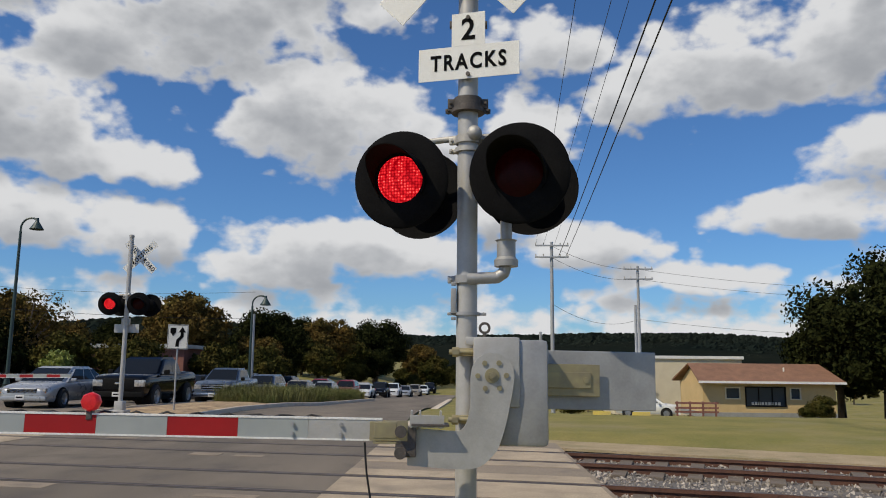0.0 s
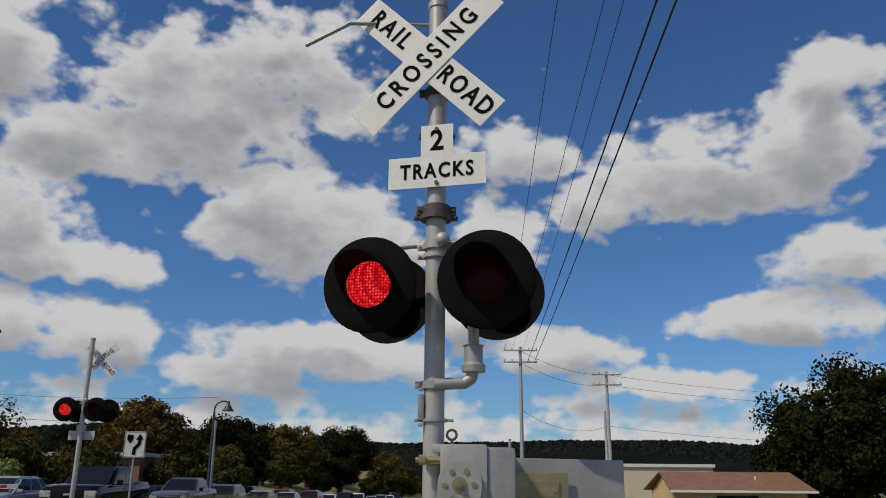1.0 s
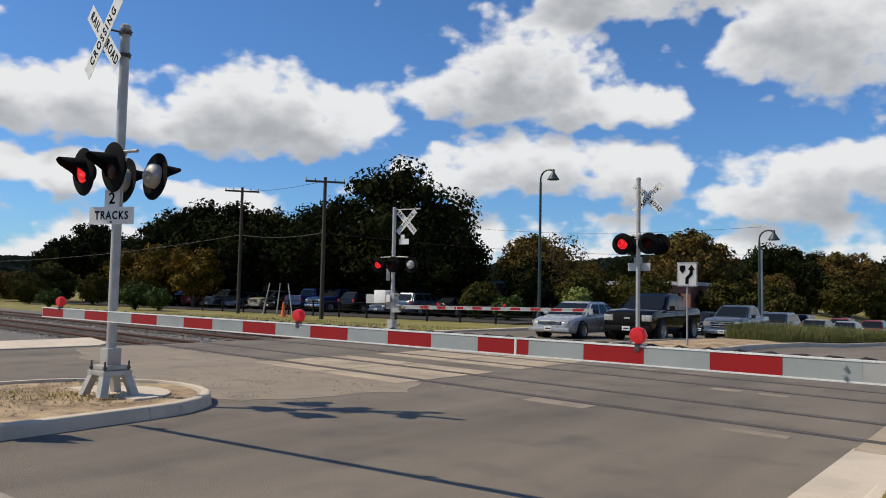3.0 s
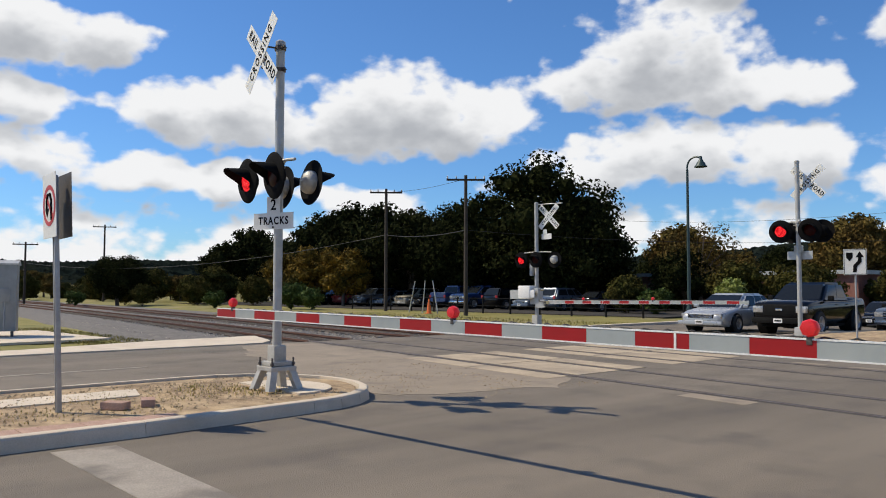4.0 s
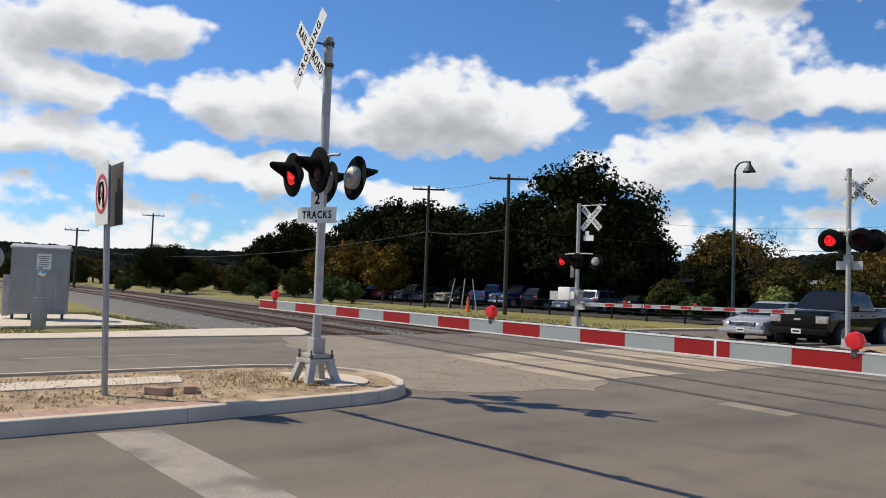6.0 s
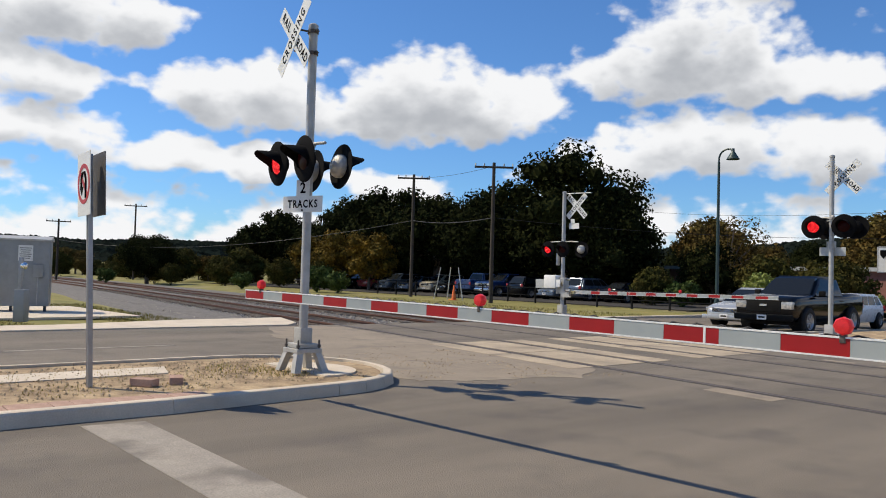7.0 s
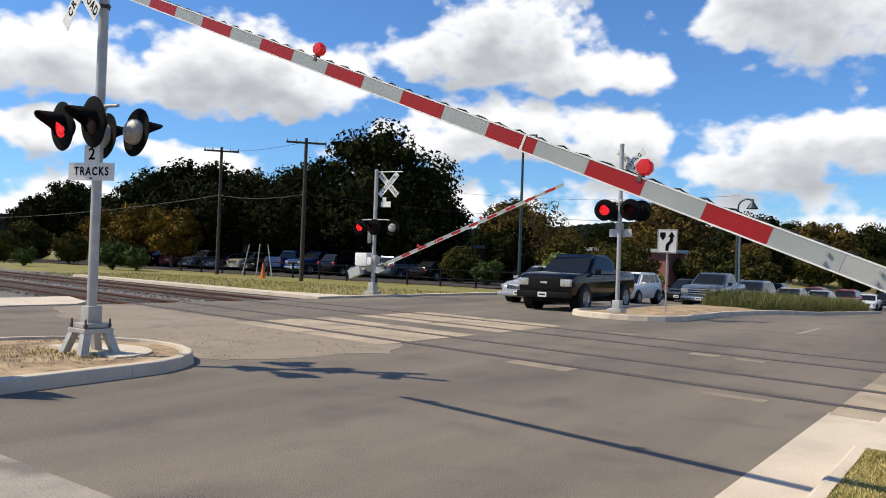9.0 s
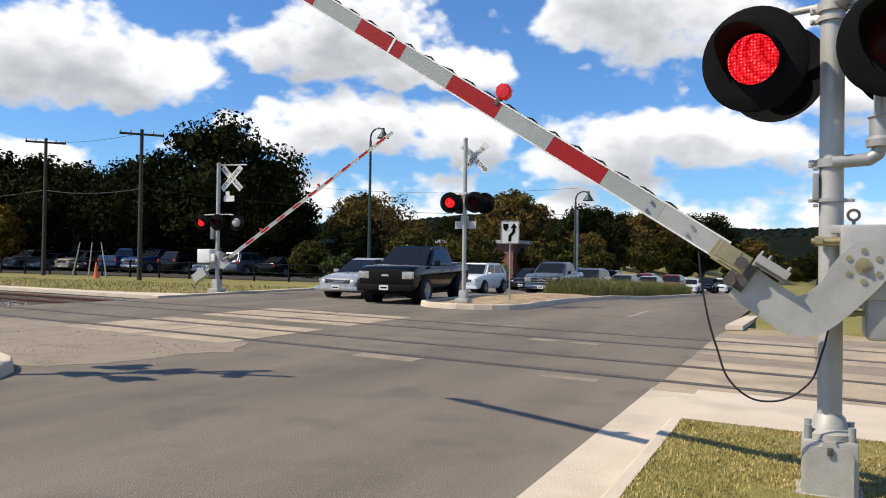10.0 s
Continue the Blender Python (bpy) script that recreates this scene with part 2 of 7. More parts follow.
M = {
    "asphalt": material("asphalt", (0.118, 0.098, 0.075), 0.88, 0, (0.205, 0.170, 0.130), 0.55, 0.5, 90, ((0.088, 0.075, 0.064), 1.1, 0.6), stretch=(1.0, 0.13, 1.0)),
    "asphalt_dusty": material("dusty_asphalt", (0.225, 0.182, 0.135), 0.9, 0, (0.29, 0.235, 0.175), 0.8, 0.5, 40, ((0.15, 0.125, 0.10), 2.0, 0.6)),
    # asphalt darkened to carry the tree shade over the car park
    "asphalt_shaded": material("shaded_asphalt", (0.042, 0.039, 0.036), 0.9, 0, (0.060, 0.055, 0.050), 0.5, 0.4, 60, spec=0.2),
    "concrete": material("concrete", (0.54, 0.455, 0.35), 0.85, 0, (0.62, 0.53, 0.42), 1.5, 0.3, 70, ((0.36, 0.30, 0.235), 1.1, 0.5), grain=0.10),
    "panel": material("crossing_panel", (0.45, 0.36, 0.25), 0.88, 0, (0.31, 0.25, 0.18), 1.0, 0.4, 50, ((0.19, 0.16, 0.125), 0.9, 0.75)),
    "grass": material("dry_grass", (0.150, 0.145, 0.026), 0.95, 0, (0.250, 0.205, 0.055), 0.45, 0.9, 18, ((0.26, 0.21, 0.12), 0.25, 0.6)),
    "blade": material("grass_blade", (0.30, 0.25, 0.075), 0.8, 0, (0.50, 0.38, 0.17), 3.0, 0, 30, rand=0.45, spec=0.2),
    "strip_blade": material("rough_grass_blade", (0.15, 0.145, 0.035), 0.85, 0, (0.26, 0.21, 0.07), 2.0, 0, 30, rand=0.4, spec=0.1),
    "plume": material("fountain_grass", (0.085, 0.105, 0.030), 0.8, 0, (0.17, 0.155, 0.062), 1.0, 0, 30, rand=0.35, spec=0.15),
    "mulch": material("dry_gravel_soil", (0.50, 0.365, 0.215), 0.95, 0, (0.24, 0.165, 0.095), 2.5, 1.0, 45, ((0.15, 0.10, 0.06), 4.0, 0.8)),
    "brick_pink": material("pink_paver", (0.36, 0.22, 0.165), 0.9, 0, (0.44, 0.29, 0.22), 4, 0.4, 60),
    "ballast": material("ballast_bed", (0.10, 0.092, 0.085), 0.95, 0, (0.19, 0.17, 0.15), 5, 1.0, 30),
    "stone": material("ballast_stone", (0.40, 0.355, 0.30), 0.9, 0, (0.22, 0.185, 0.155), 3, 0.5, 25, rand=0.55),
    "rail": material("rusty_rail", (0.095, 0.042, 0.028), 0.8, 0.2, (0.14, 0.065, 0.04), 4, 0.4, 40),
    "rail_top": material("worn_rail_head", (0.16, 0.12, 0.10), 0.5, 0.6, (0.10, 0.065, 0.05), 3, 0, 60),
    "gap": material("flangeway_rubber", (0.045, 0.042, 0.042), 0.9, 0, (0.08, 0.07, 0.065), 4, 0.3, 60),
    "tie": material("old_sleeper_wood", (0.10, 0.075, 0.055), 0.9, 0, (0.17, 0.14, 0.11), 3, 0.6, 40),
    "steel": material("aluminium_paint", (0.47, 0.46, 0.44), 0.45, 0.25, (0.38, 0.37, 0.345), 5, 0.05, 90, ((0.29, 0.27, 0.24), 6, 0.35), grain=0.04),
    "galv": material("galvanised_steel", (0.40, 0.40, 0.40), 0.5, 0.4, (0.30, 0.30, 0.30), 4, 0.04, 60, grain=0.05),
    "cast": material("cast_aluminium", (0.48, 0.46, 0.42), 0.55, 0.3, (0.36, 0.345, 0.315), 6, 0.12, 70, grain=0.06),
    "brass": material("yellow_zinc_plate", (0.42, 0.36, 0.20), 0.45, 0.6, (0.30, 0.26, 0.17), 10, 0, 80, grain=0.06),
    "black": material("black_paint", (0.006, 0.006, 0.0065), 0.85, 0, (0.010, 0.010, 0.0105), 6, 0.05, 80, spec=0.06),
    "dark_metal": material("dark_weathered_steel", (0.075, 0.068, 0.062), 0.65, 0.3, (0.12, 0.10, 0.09), 10, 0.2, 60),
    "sign": material("white_sheeting", (0.74, 0.74, 0.71), 0.5, 0, (0.68, 0.68, 0.64), 4, 0, 200, ((0.55, 0.53, 0.49), 7, 0.25)),
    "sign_back": material("sign_back_aluminium", (0.48, 0.48, 0.46), 0.5, 0.3, (0.42, 0.42, 0.40), 5, 0, 90),
    "ink": material("black_ink", (0.006, 0.006, 0.0065), 0.8, spec=0.06),
    "ink_red": material("red_ink", (0.50, 0.03, 0.03), 0.5),
    "stripe_red": material("red_sheeting", (0.34, 0.013, 0.014), 0.4, 0, (0.29, 0.011, 0.012), 4, 0, 200, grain=0.04, spec=0.3),
    "stripe_white": material("silver_sheeting", (0.36, 0.385, 0.375), 0.4, 0, (0.30, 0.325, 0.32), 3, 0, 200, grain=0.04, spec=0.3),
    "worn_white": material("worn_road_paint", (0.27, 0.235, 0.195), 0.85, 0, (0.35, 0.305, 0.25), 2, 0.3, 60, ((0.14, 0.12, 0.10), 1.6, 0.85)),
    "white": material("white_paint", (0.78, 0.77, 0.74), 0.5, 0, (0.70, 0.69, 0.66), 4, 0, 80),
    "lit": lens_material("lit_signal_lens", (0.20, 0.004, 0.004), 1.35),
    "unlit": lens_material("dark_signal_lens", (0.009, 0.0008, 0.0008), 0.006),
    "arm_lamp": material("red_arm_lamp", (0.50, 0.012, 0.014), 0.35, 0, (0.38, 0.010, 0.012), 20, 0, 90, emit=((1.0, 0.02, 0.02), 0.16)),
    "rubber": material("tyre_rubber", (0.018, 0.018, 0.018), 0.85),
    "chrome": material("chrome", (0.75, 0.75, 0.76), 0.18, 1.0, (0.65, 0.65, 0.66), 4),
    "rim": material("alloy_rim", (0.45, 0.45, 0.46), 0.35, 0.8),
    "glass": glass_material("car_glass", (0.012, 0.014, 0.016)),
    "window": glass_material("window_glass", (0.05, 0.06, 0.07)),
    "headlight": material("headlight", (0.62, 0.58, 0.52), 0.15, 0.4, (0.25, 0.25, 0.25), 14),
    "amber": material("amber_lens", (0.75, 0.30, 0.04), 0.3),
    "tail": material("tail_light", (0.35, 0.02, 0.02), 0.3),
    "car_black": paint_material("black_car_paint", (0.004, 0.004, 0.005), 0.0, 0.14, 0.22, 0.14),
    "car_silver": paint_material("silver_car_paint", (0.42, 0.43, 0.44), 0.4),
    "car_white": paint_material("white_car_paint", (0.72, 0.73, 0.73)),
    "car_blue": paint_material("slate_blue_car_paint", (0.09, 0.12, 0.17), 0.3),
    "car_cobalt": paint_material("cobalt_blue_car_paint", (0.012, 0.038, 0.13)),
    "car_red": paint_material("dark_red_car_paint", (0.20, 0.02, 0.02)),
    "car_tan": paint_material("tan_car_paint", (0.36, 0.32, 0.25), 0.3),
    "trim": material("black_plastic", (0.006, 0.006, 0.006), 0.7, 0, (0.010, 0.010, 0.010), 6, spec=0.12),
    "bark": material("bark", (0.085, 0.062, 0.045), 0.95, 0, (0.13, 0.10, 0.075), 6, 0.9, 25),
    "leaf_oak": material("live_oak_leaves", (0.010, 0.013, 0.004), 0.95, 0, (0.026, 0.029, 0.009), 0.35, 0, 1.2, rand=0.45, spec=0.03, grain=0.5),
    "leaf_green": material("green_leaves", (0.045, 0.070, 0.016), 0.8, 0, (0.080, 0.100, 0.026), 0.6, 0, 9, rand=0.5, spec=0.12),
    "leaf_brown": material("autumn_brown_leaves", (0.125, 0.076, 0.022), 0.9, 0, (0.055, 0.052, 0.015), 0.4, 0, 1.3, rand=0.45, spec=0.05, grain=0.45),
    "leaf_gold": material("golden_leaves", (0.20, 0.115, 0.012), 0.85, 0, (0.045, 0.042, 0.010), 0.6, 0, 1.5, rand=0.45, spec=0.12),
    "leaf_lime": material("lime_leaves", (0.21, 0.23, 0.03), 0.7, 0, (0.12, 0.16, 0.03), 0.9, 0, 9, rand=0.4),
    "wood_pole": material("weathered_pole_wood", (0.042, 0.032, 0.025), 0.95, 0, (0.065, 0.052, 0.040), 3, 0.5, 30),
    "pole_grey": material("galvanised_pole", (0.40, 0.41, 0.42), 0.55, 0.3, (0.33, 0.34, 0.35), 2, 0, 40),
    "lamp_green": material("dark_green_lamp_paint", (0.022, 0.045, 0.045), 0.45, 0.1, (0.03, 0.055, 0.052), 4, 0, 60),
    "sand": material("sandy_gravel", (0.40, 0.31, 0.19), 0.95, 0, (0.29, 0.23, 0.13), 1.2, 0.8, 40, ((0.16, 0.15, 0.05), 1.0, 0.6)),
    "grit": material("tan_grit", (0.42, 0.33, 0.22), 0.95, 0, (0.26, 0.20, 0.13), 6, 0.3, 60, rand=0.5, spec=0.1),
    "cable": material("black_cable", (0.012, 0.012, 0.013), 0.6),
    "cabinet": material("grey_cabinet_paint", (0.30, 0.305, 0.30), 0.5, 0.3, (0.25, 0.255, 0.25), 2, 0, 60, ((0.21, 0.205, 0.195), 3, 0.4), grain=0.05),
    "stucco": material("tan_stucco", (0.55, 0.40, 0.20), 0.9, 0, (0.50, 0.36, 0.175), 1.2, 0.4, 60),
    "cream": material("cream_paint", (0.66, 0.58, 0.42), 0.8, 0, (0.60, 0.52, 0.37), 1.2, 0.2, 60),
    "shingle": material("brown_shingles", (0.24, 0.125, 0.075), 0.9, 0, (0.18, 0.095, 0.06), 1.5, 0.6, 30),
    "block": material("grey_block", (0.30, 0.30, 0.29), 0.9, 0, (0.24, 0.24, 0.23), 2, 0.5, 40),
    "wood_red": material("red_brown_rail", (0.20, 0.08, 0.06), 0.8, 0, (0.25, 0.11, 0.085), 3, 0.2, 60),
    "orange": material("orange_plastic", (0.75, 0.15, 0.02), 0.5, 0, (0.65, 0.13, 0.02), 8),
    "yellow": material("worn_yellow_paint", (0.62, 0.46, 0.08), 0.7, 0, (0.52, 0.40, 0.12), 5, 0.2, 60),
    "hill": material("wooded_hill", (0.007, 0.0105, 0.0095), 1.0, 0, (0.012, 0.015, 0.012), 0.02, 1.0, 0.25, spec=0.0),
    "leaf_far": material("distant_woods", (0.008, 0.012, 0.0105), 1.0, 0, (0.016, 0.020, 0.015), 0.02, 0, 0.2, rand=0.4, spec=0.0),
    "leaf_dull": material("scrub_leaves", (0.036, 0.042, 0.010), 0.9, 0, (0.085, 0.066, 0.018), 0.4, 0, 1.3, rand=0.45, spec=0.05, grain=0.4),
}


# ---- mesh helpers ----
def box(bm, c, s, rot=None, bevel=0.0):
    m = Matrix.Translation(c) @ (rot.to_4x4() if rot else Matrix()) @ Matrix.Diagonal((*s, 1))
    r = bmesh.ops.create_cube(bm, size=1, matrix=m)
    if bevel:
        es = list({e for v in r["verts"] for e in v.link_edges})
        bmesh.ops.bevel(bm, geom=es, offset=bevel, segments=2, affect="EDGES", profile=0.6)


def tube(bm, a, b, r0, r1=None, seg=12, caps=True):
    a, b = Vector(a), Vector(b)
    d = b - a
    m = Matrix.Translation((a + b) / 2) @ d.to_track_quat("Z", "Y").to_matrix().to_4x4()
    bmesh.ops.create_cone(bm, cap_ends=caps, segments=seg, radius1=r0, radius2=r0 if r1 is None else r1, depth=d.length, matrix=m)


def pipe(bm, pts, r, seg=8):
    for a, b in zip(pts, pts[1:]):
        tube(bm, a, b, r, r, seg)
    for p in pts[1:-1]:
        bmesh.ops.create_uvsphere(bm, u_segments=seg, v_segments=6, radius=r * 1.01, matrix=Matrix.Translation(p))


def lathe(bm, prof, m=None, seg=32, caps=True):
    """Turn a profile of (radius, height) about the local z axis."""
    m = m or Matrix()
    rings = []
    for r, z in prof:
        rings.append([bm.verts.new(m @ Vector((r * math.cos(k * math.tau / seg), r * math.sin(k * math.tau / seg), z))) for k in range(seg)])
    for p, q in zip(rings, rings[1:]):
        for k in range(seg):
            bm.faces.new((p[k], p[(k + 1) % seg], q[(k + 1) % seg], q[k]))
    for ring, flip in ((rings[0], True), (rings[-1], False)) if caps else ():
        if (ring[0].co - ring[seg // 2].co).length > 1e-4:
            bm.faces.new(ring[::-1] if flip else ring)


def slab(bm, pts, z0, z1, m=None):
    """A flat outline (x, y) pulled up from z0 to z1."""
    m = m or Matrix()
    lo = [bm.verts.new(m @ Vector((x, y, z0))) for x, y in pts]
    hi = [bm.verts.new(m @ Vector((x, y, z1))) for x, y in pts]
    n = len(pts)
    bm.faces.new(hi), bm.faces.new(lo[::-1])
    for i in range(n):
        bm.faces.new((lo[i], lo[(i + 1) % n], hi[(i + 1) % n], hi[i]))
    bmesh.ops.recalc_face_normals(bm, faces=list({f for v in lo + hi for f in v.link_faces}))


UPRIGHT = Matrix.Rotation(radians(90), 4, "X")      # lays a slab's outline into the x-z plane, thickness towards -y


def mesh(name, bm, mat, smooth=False):
    me = bpy.data.meshes.new(name)
    bm.to_mesh(me)
    bm.free()
    me.materials.append(mat)
    if smooth:
        for f in me.polygons:
            f.use_smooth = True
        try:
            me.set_sharp_from_angle(angle=radians(40))
        except AttributeError:
            pass
    return me


def part(name, bm, mat, parent, label="", smooth=True, kind=""):
    ob = new(name, mesh(name, bm, mat, smooth))
    ob.parent = parent
    return tagged(ob, label, kind=kind)


def single(name, bm, mat, label="", category="", group="", kind="", smooth=False):
    return tagged(new(name, mesh(name, bm, mat, smooth)), label, category, group, kind)


def thing(name, m, label, category, group="", kind=""):
    ob = new(name)
    ob.empty_display_size = 0.2
    ob.matrix_basis = m
    return tagged(ob, label, category, group, kind)


def words(name, text, size, m, mat, parent, bold=0.0, narrow=1.0, space=1.0):
    """Raised lettering in the built-in font, standing in the x-z plane and facing -y."""
    cu = bpy.data.curves.new(name, "FONT")
    cu.body, cu.size, cu.align_x, cu.align_y = text, size, "CENTER", "CENTER"
    cu.extrude, cu.offset, cu.resolution_u, cu.space_character = 0.0012, bold, 3, space
    tmp = bpy.data.objects.new(name, cu)
    scene.collection.objects.link(tmp)
    bpy.context.view_layer.update()
    me = bpy.data.meshes.new_from_object(tmp.evaluated_get(bpy.context.evaluated_depsgraph_get()))
    bpy.data.objects.remove(tmp)
    me.transform(m @ UPRIGHT @ Matrix.Diagonal((narrow, 1, 1, 1)))
    me.materials.clear()
    me.materials.append(mat)
    ob = new(name, me)
    ob.parent = parent
    return ob


def smooth_step(a, b, x):
    t = min(1, max(0, (x - a) / (b - a)))
    return t * t * (3 - 2 * t)


def height(x, y):
    """Lie of the land: level round the crossing, falling away beyond it, hills far off."""
    d = max(0.0, y - 24)
    fall = 0.0021 * d * d if d < 14 else 0.41 + 0.03 * (min(d, 90) - 14)
    z = -fall * smooth_step(-26, -11, x) * (1 + 0.9 * smooth_step(0, 7, x))
    r = math.hypot(x, y)
    if r > 160:
        z += smooth_step(160, 420, r) * (4 if y > -50 else 0)
    return z


def track_y(x):
    """The near rail of the near track."""
    if x > 6:
        return 8.05 - 0.395 * (x - 6)
    if x > 0:
        return 9.7 - 0.155 * x - 0.02 * x * x
    return 9.7 - 0.155 * x - 0.0004 * x * x


# ---- the ground, road and railway ----
def sheet(name, mat, xs, ys, lift, label, category="ground", kind="structure", skip=None, zfun=height):
    bm = bmesh.new()
    grid = [[bm.verts.new((x, y, zfun(x, y) + lift)) for x in xs] for y in ys]
    for j in range(len(ys) - 1):
        for i in range(len(xs) - 1):
            if skip and skip((xs[i] + xs[i + 1]) / 2, (ys[j] + ys[j + 1]) / 2):
                continue
            bm.faces.new((grid[j][i], grid[j][i + 1], grid[j + 1][i + 1], grid[j + 1][i]))
    return single(name, bm, mat, label, category, kind=kind, smooth=True)


def spread(a, b, n):
    return [a + (b - a) * i / n for i in range(n + 1)]


def ground_height(x, y):
    # shallow cutting under the ballast and the carriageway, so that their own surfaces lie on top
    return height(x, y) - 0.06 - 0.26 * (1 - smooth_step(6.0, 8.5, abs(y - track_y(x) - 2.7)))


far = [-2600, -1500, -800, -450, -280, -180]
sheet("ground", M["grass"], far + spread(-130, 90, 88) + [150, 280, 500, 900, 1600, 2600],
      [-2000, -900, -400, -180, -80] + spread(-40, 120, 80) + [150, 200, 280, 400, 600, 900, 1500, 2600], 0,
      "dry yellowish grass ground with bare patches", zfun=ground_height)

# carriageways: near side of the median (ours) and the far side, one sheet from kerb to kerb
sheet("road", M["asphalt"], spread(-19.4, -1.45, 18), spread(-30, 120, 75), 0.0, "grey-brown worn asphalt road over the level crossing", "road")


def line_x(name, mat, x0, x1, off0, off1, z0, z1, label, parent=None, n=None, piece=""):
    """A strip that follows the railway's curve, between two offsets from the near rail."""
    bm = bmesh.new()
    n = n or max(2, int((x1 - x0) / 2))
    xs = spread(x0, x1, n)
    rows = []
    for x in xs:
        y = track_y(x)
        rows.append([bm.verts.new((x, y + off0, z0)), bm.verts.new((x, y + off1, z0)), bm.verts.new((x, y + off1, z1)), bm.verts.new((x, y + off0, z1))])
    for p, q in zip(rows, rows[1:]):
        for k in range(4):
            bm.faces.new((p[k], q[k], q[(k + 1) % 4], p[(k + 1) % 4]))
    bm.faces.new(rows[0][::-1]), bm.faces.new(rows[-1])
    bmesh.ops.recalc_face_normals(bm, faces=bm.faces)
    if parent:
        return part(piece or name, bm, mat, parent, label, smooth=False)
    return single(name, bm, mat, label, "railway", kind="structure")


def build_railway():
    track = thing("railway_track", Matrix(), "two rusty railway tracks on grey ballast", "railway", kind="structure")
    for x0, x1 in ((-150, -19.6), (2.0, 70)):
        bm = bmesh.new()
        xs = spread(x0, x1, int((x1 - x0) / 2.5))
        prof = [(-4.2, -0.4), (-3.2, -0.12), (-1.6, -0.05), (-0.7, -0.13), (0.75, -0.11), (2.2, -0.13), (2.9, -0.11), (3.3, -0.13), (4.6, -0.11), (6.2, -0.13), (7.2, -0.06), (8.8, -0.12), (9.8, -0.4)]
        rows = [[bm.verts.new((x, track_y(x) + o, z)) for o, z in prof] for x in xs]
        for p, q in zip(rows, rows[1:]):
            for k in range(len(prof) - 1):
                bm.faces.new((p[k], q[k], q[k + 1], p[k + 1]))
        part("ballast", bm, M["ballast"], track, "grey crushed-stone ballast")
        for off in (0.0, 1.505, 3.9, 5.405):
            a, b = (x0, x1)
            line_x("rail", M["rail"], a, b, off - 0.065, off + 0.065, -0.155, -0.13, "", track, piece="rail_foot")
            line_x("rail", M["rail"], a, b, off - 0.01, off + 0.01, -0.13, -0.035, "", track, piece="rail_web")
            line_x("rail", M["rail"], a, b, off - 0.035, off + 0.035, -0.035, 0.012, "", track, piece="rail_head")
            line_x("rail", M["rail_top"], a, b, off - 0.026, off + 0.026, 0.012, 0.016, "", track, piece="rail_tread")
        sl = bmesh.new()
        box(sl, (0, 0, 0), (0.22, 2.6, 0.16), bevel=0.012)
        me = mesh("sleeper", sl, M["tie"])
        x = x0 + 0.3
        rnd = random.Random(int(x0))
        lim = (-60 if x0 < 0 else 2.0, -19.6 if x0 < 0 else 22)
        while x < x1:
            if lim[0] < x < lim[1]:
                for off in (0.75, 4.65):
                    s = new("sleeper", me)
                    s.parent = track
                    slope = track_y(x + 0.5) - track_y(x - 0.5)
                    s.matrix_basis = pose(x + rnd.uniform(-0.04, 0.04), track_y(x) + off + rnd.uniform(-0.05, 0.05), -0.155, 0, 0, math.degrees(math.atan(slope)))
            x += 0.56
    # flangeways across the road: dark groove and worn rail head
    for off in (0.0, 1.505, 3.9, 5.405):
        line_x("rail", M["gap"], -19.6, 2.0, off - 0.10, off + 0.10, -0.05, 0.004, "dark rubber-filled flangeway", track, piece="flangeway")
        line_x("rail", M["rail_top"], -19.6, 2.0, off - 0.03, off + 0.03, -0.05, 0.007, "worn steel rail head", track, piece="rail_head")
    # concrete crossing panels, worn flush with the asphalt
    pm = {}
    rnd = random.Random(5)
    for a, b in ((-0.72, -0.13), (0.13, 1.375), (1.635, 2.25), (3.2, 3.77), (4.03, 5.275), (5.535, 6.1)):
        for x0 in (-19.4, -17.0, -14.55, -13.3, -10.9, -8.55, -1.45, 0.3):
            x1 = {-14.55: -13.35, -13.3: -10.95, -10.9: -8.6, -1.45: 0.26, 0.3: 1.98}.get(x0, x0 + 2.36 if x0 < -14 else x0 + 2.3)
            if x0 == -8.55 or x0 < -14:
                continue
            panel = line_x("crossing_panel", M["panel"], x0, x1, a, b, -0.04, 0.005 + rnd.uniform(0, 0.004), "", track, n=2, piece="concrete_panel")
    # loose stones on the ballast, nearest stretches
    for x0, x1, n in ((2.0, 12.0, 13000), (-44, -20.5, 12000)):
        bm = bmesh.new()
        for i in range(n):
            x = x0 + (x1 - x0) * rnd.random() ** (1.4 if x0 > 0 else 0.7) if x0 > 0 else x1 + (x0 - x1) * rnd.random() ** 1.5
            o = rnd.uniform(-2.8, 7.5)
            r = rnd.uniform(0.02, 0.045)
            m = Matrix.Translation((x, track_y(x) + o, -0.118 + rnd.uniform(-0.02, 0.02))) @ Euler((rnd.random() * 6, rnd.random() * 6, rnd.random() * 6)).to_matrix().to_4x4() @ Matrix.Diagonal((r, r * rnd.uniform(0.6, 1), r * rnd.uniform(0.5, 0.9), 1))
            vs = [bm.verts.new(m @ Vector(v)) for v in ((1, 0, -0.3), (-0.6, 0.9, -0.2), (-0.7, -0.8, -0.3), (0.1, 0.1, 1.0), (0.3, -0.6, 0.7))]
            for f in ((0, 1, 3), (1, 2, 3), (2, 4, 3), (4, 0, 3), (0, 4, 2), (0, 2, 1)):
                bm.faces.new([vs[k] for k in f])
        part("loose_stones", bm, M["stone"], track, "pale loose ballast stones", smooth=False, kind="stuff")
    return track


build_railway()


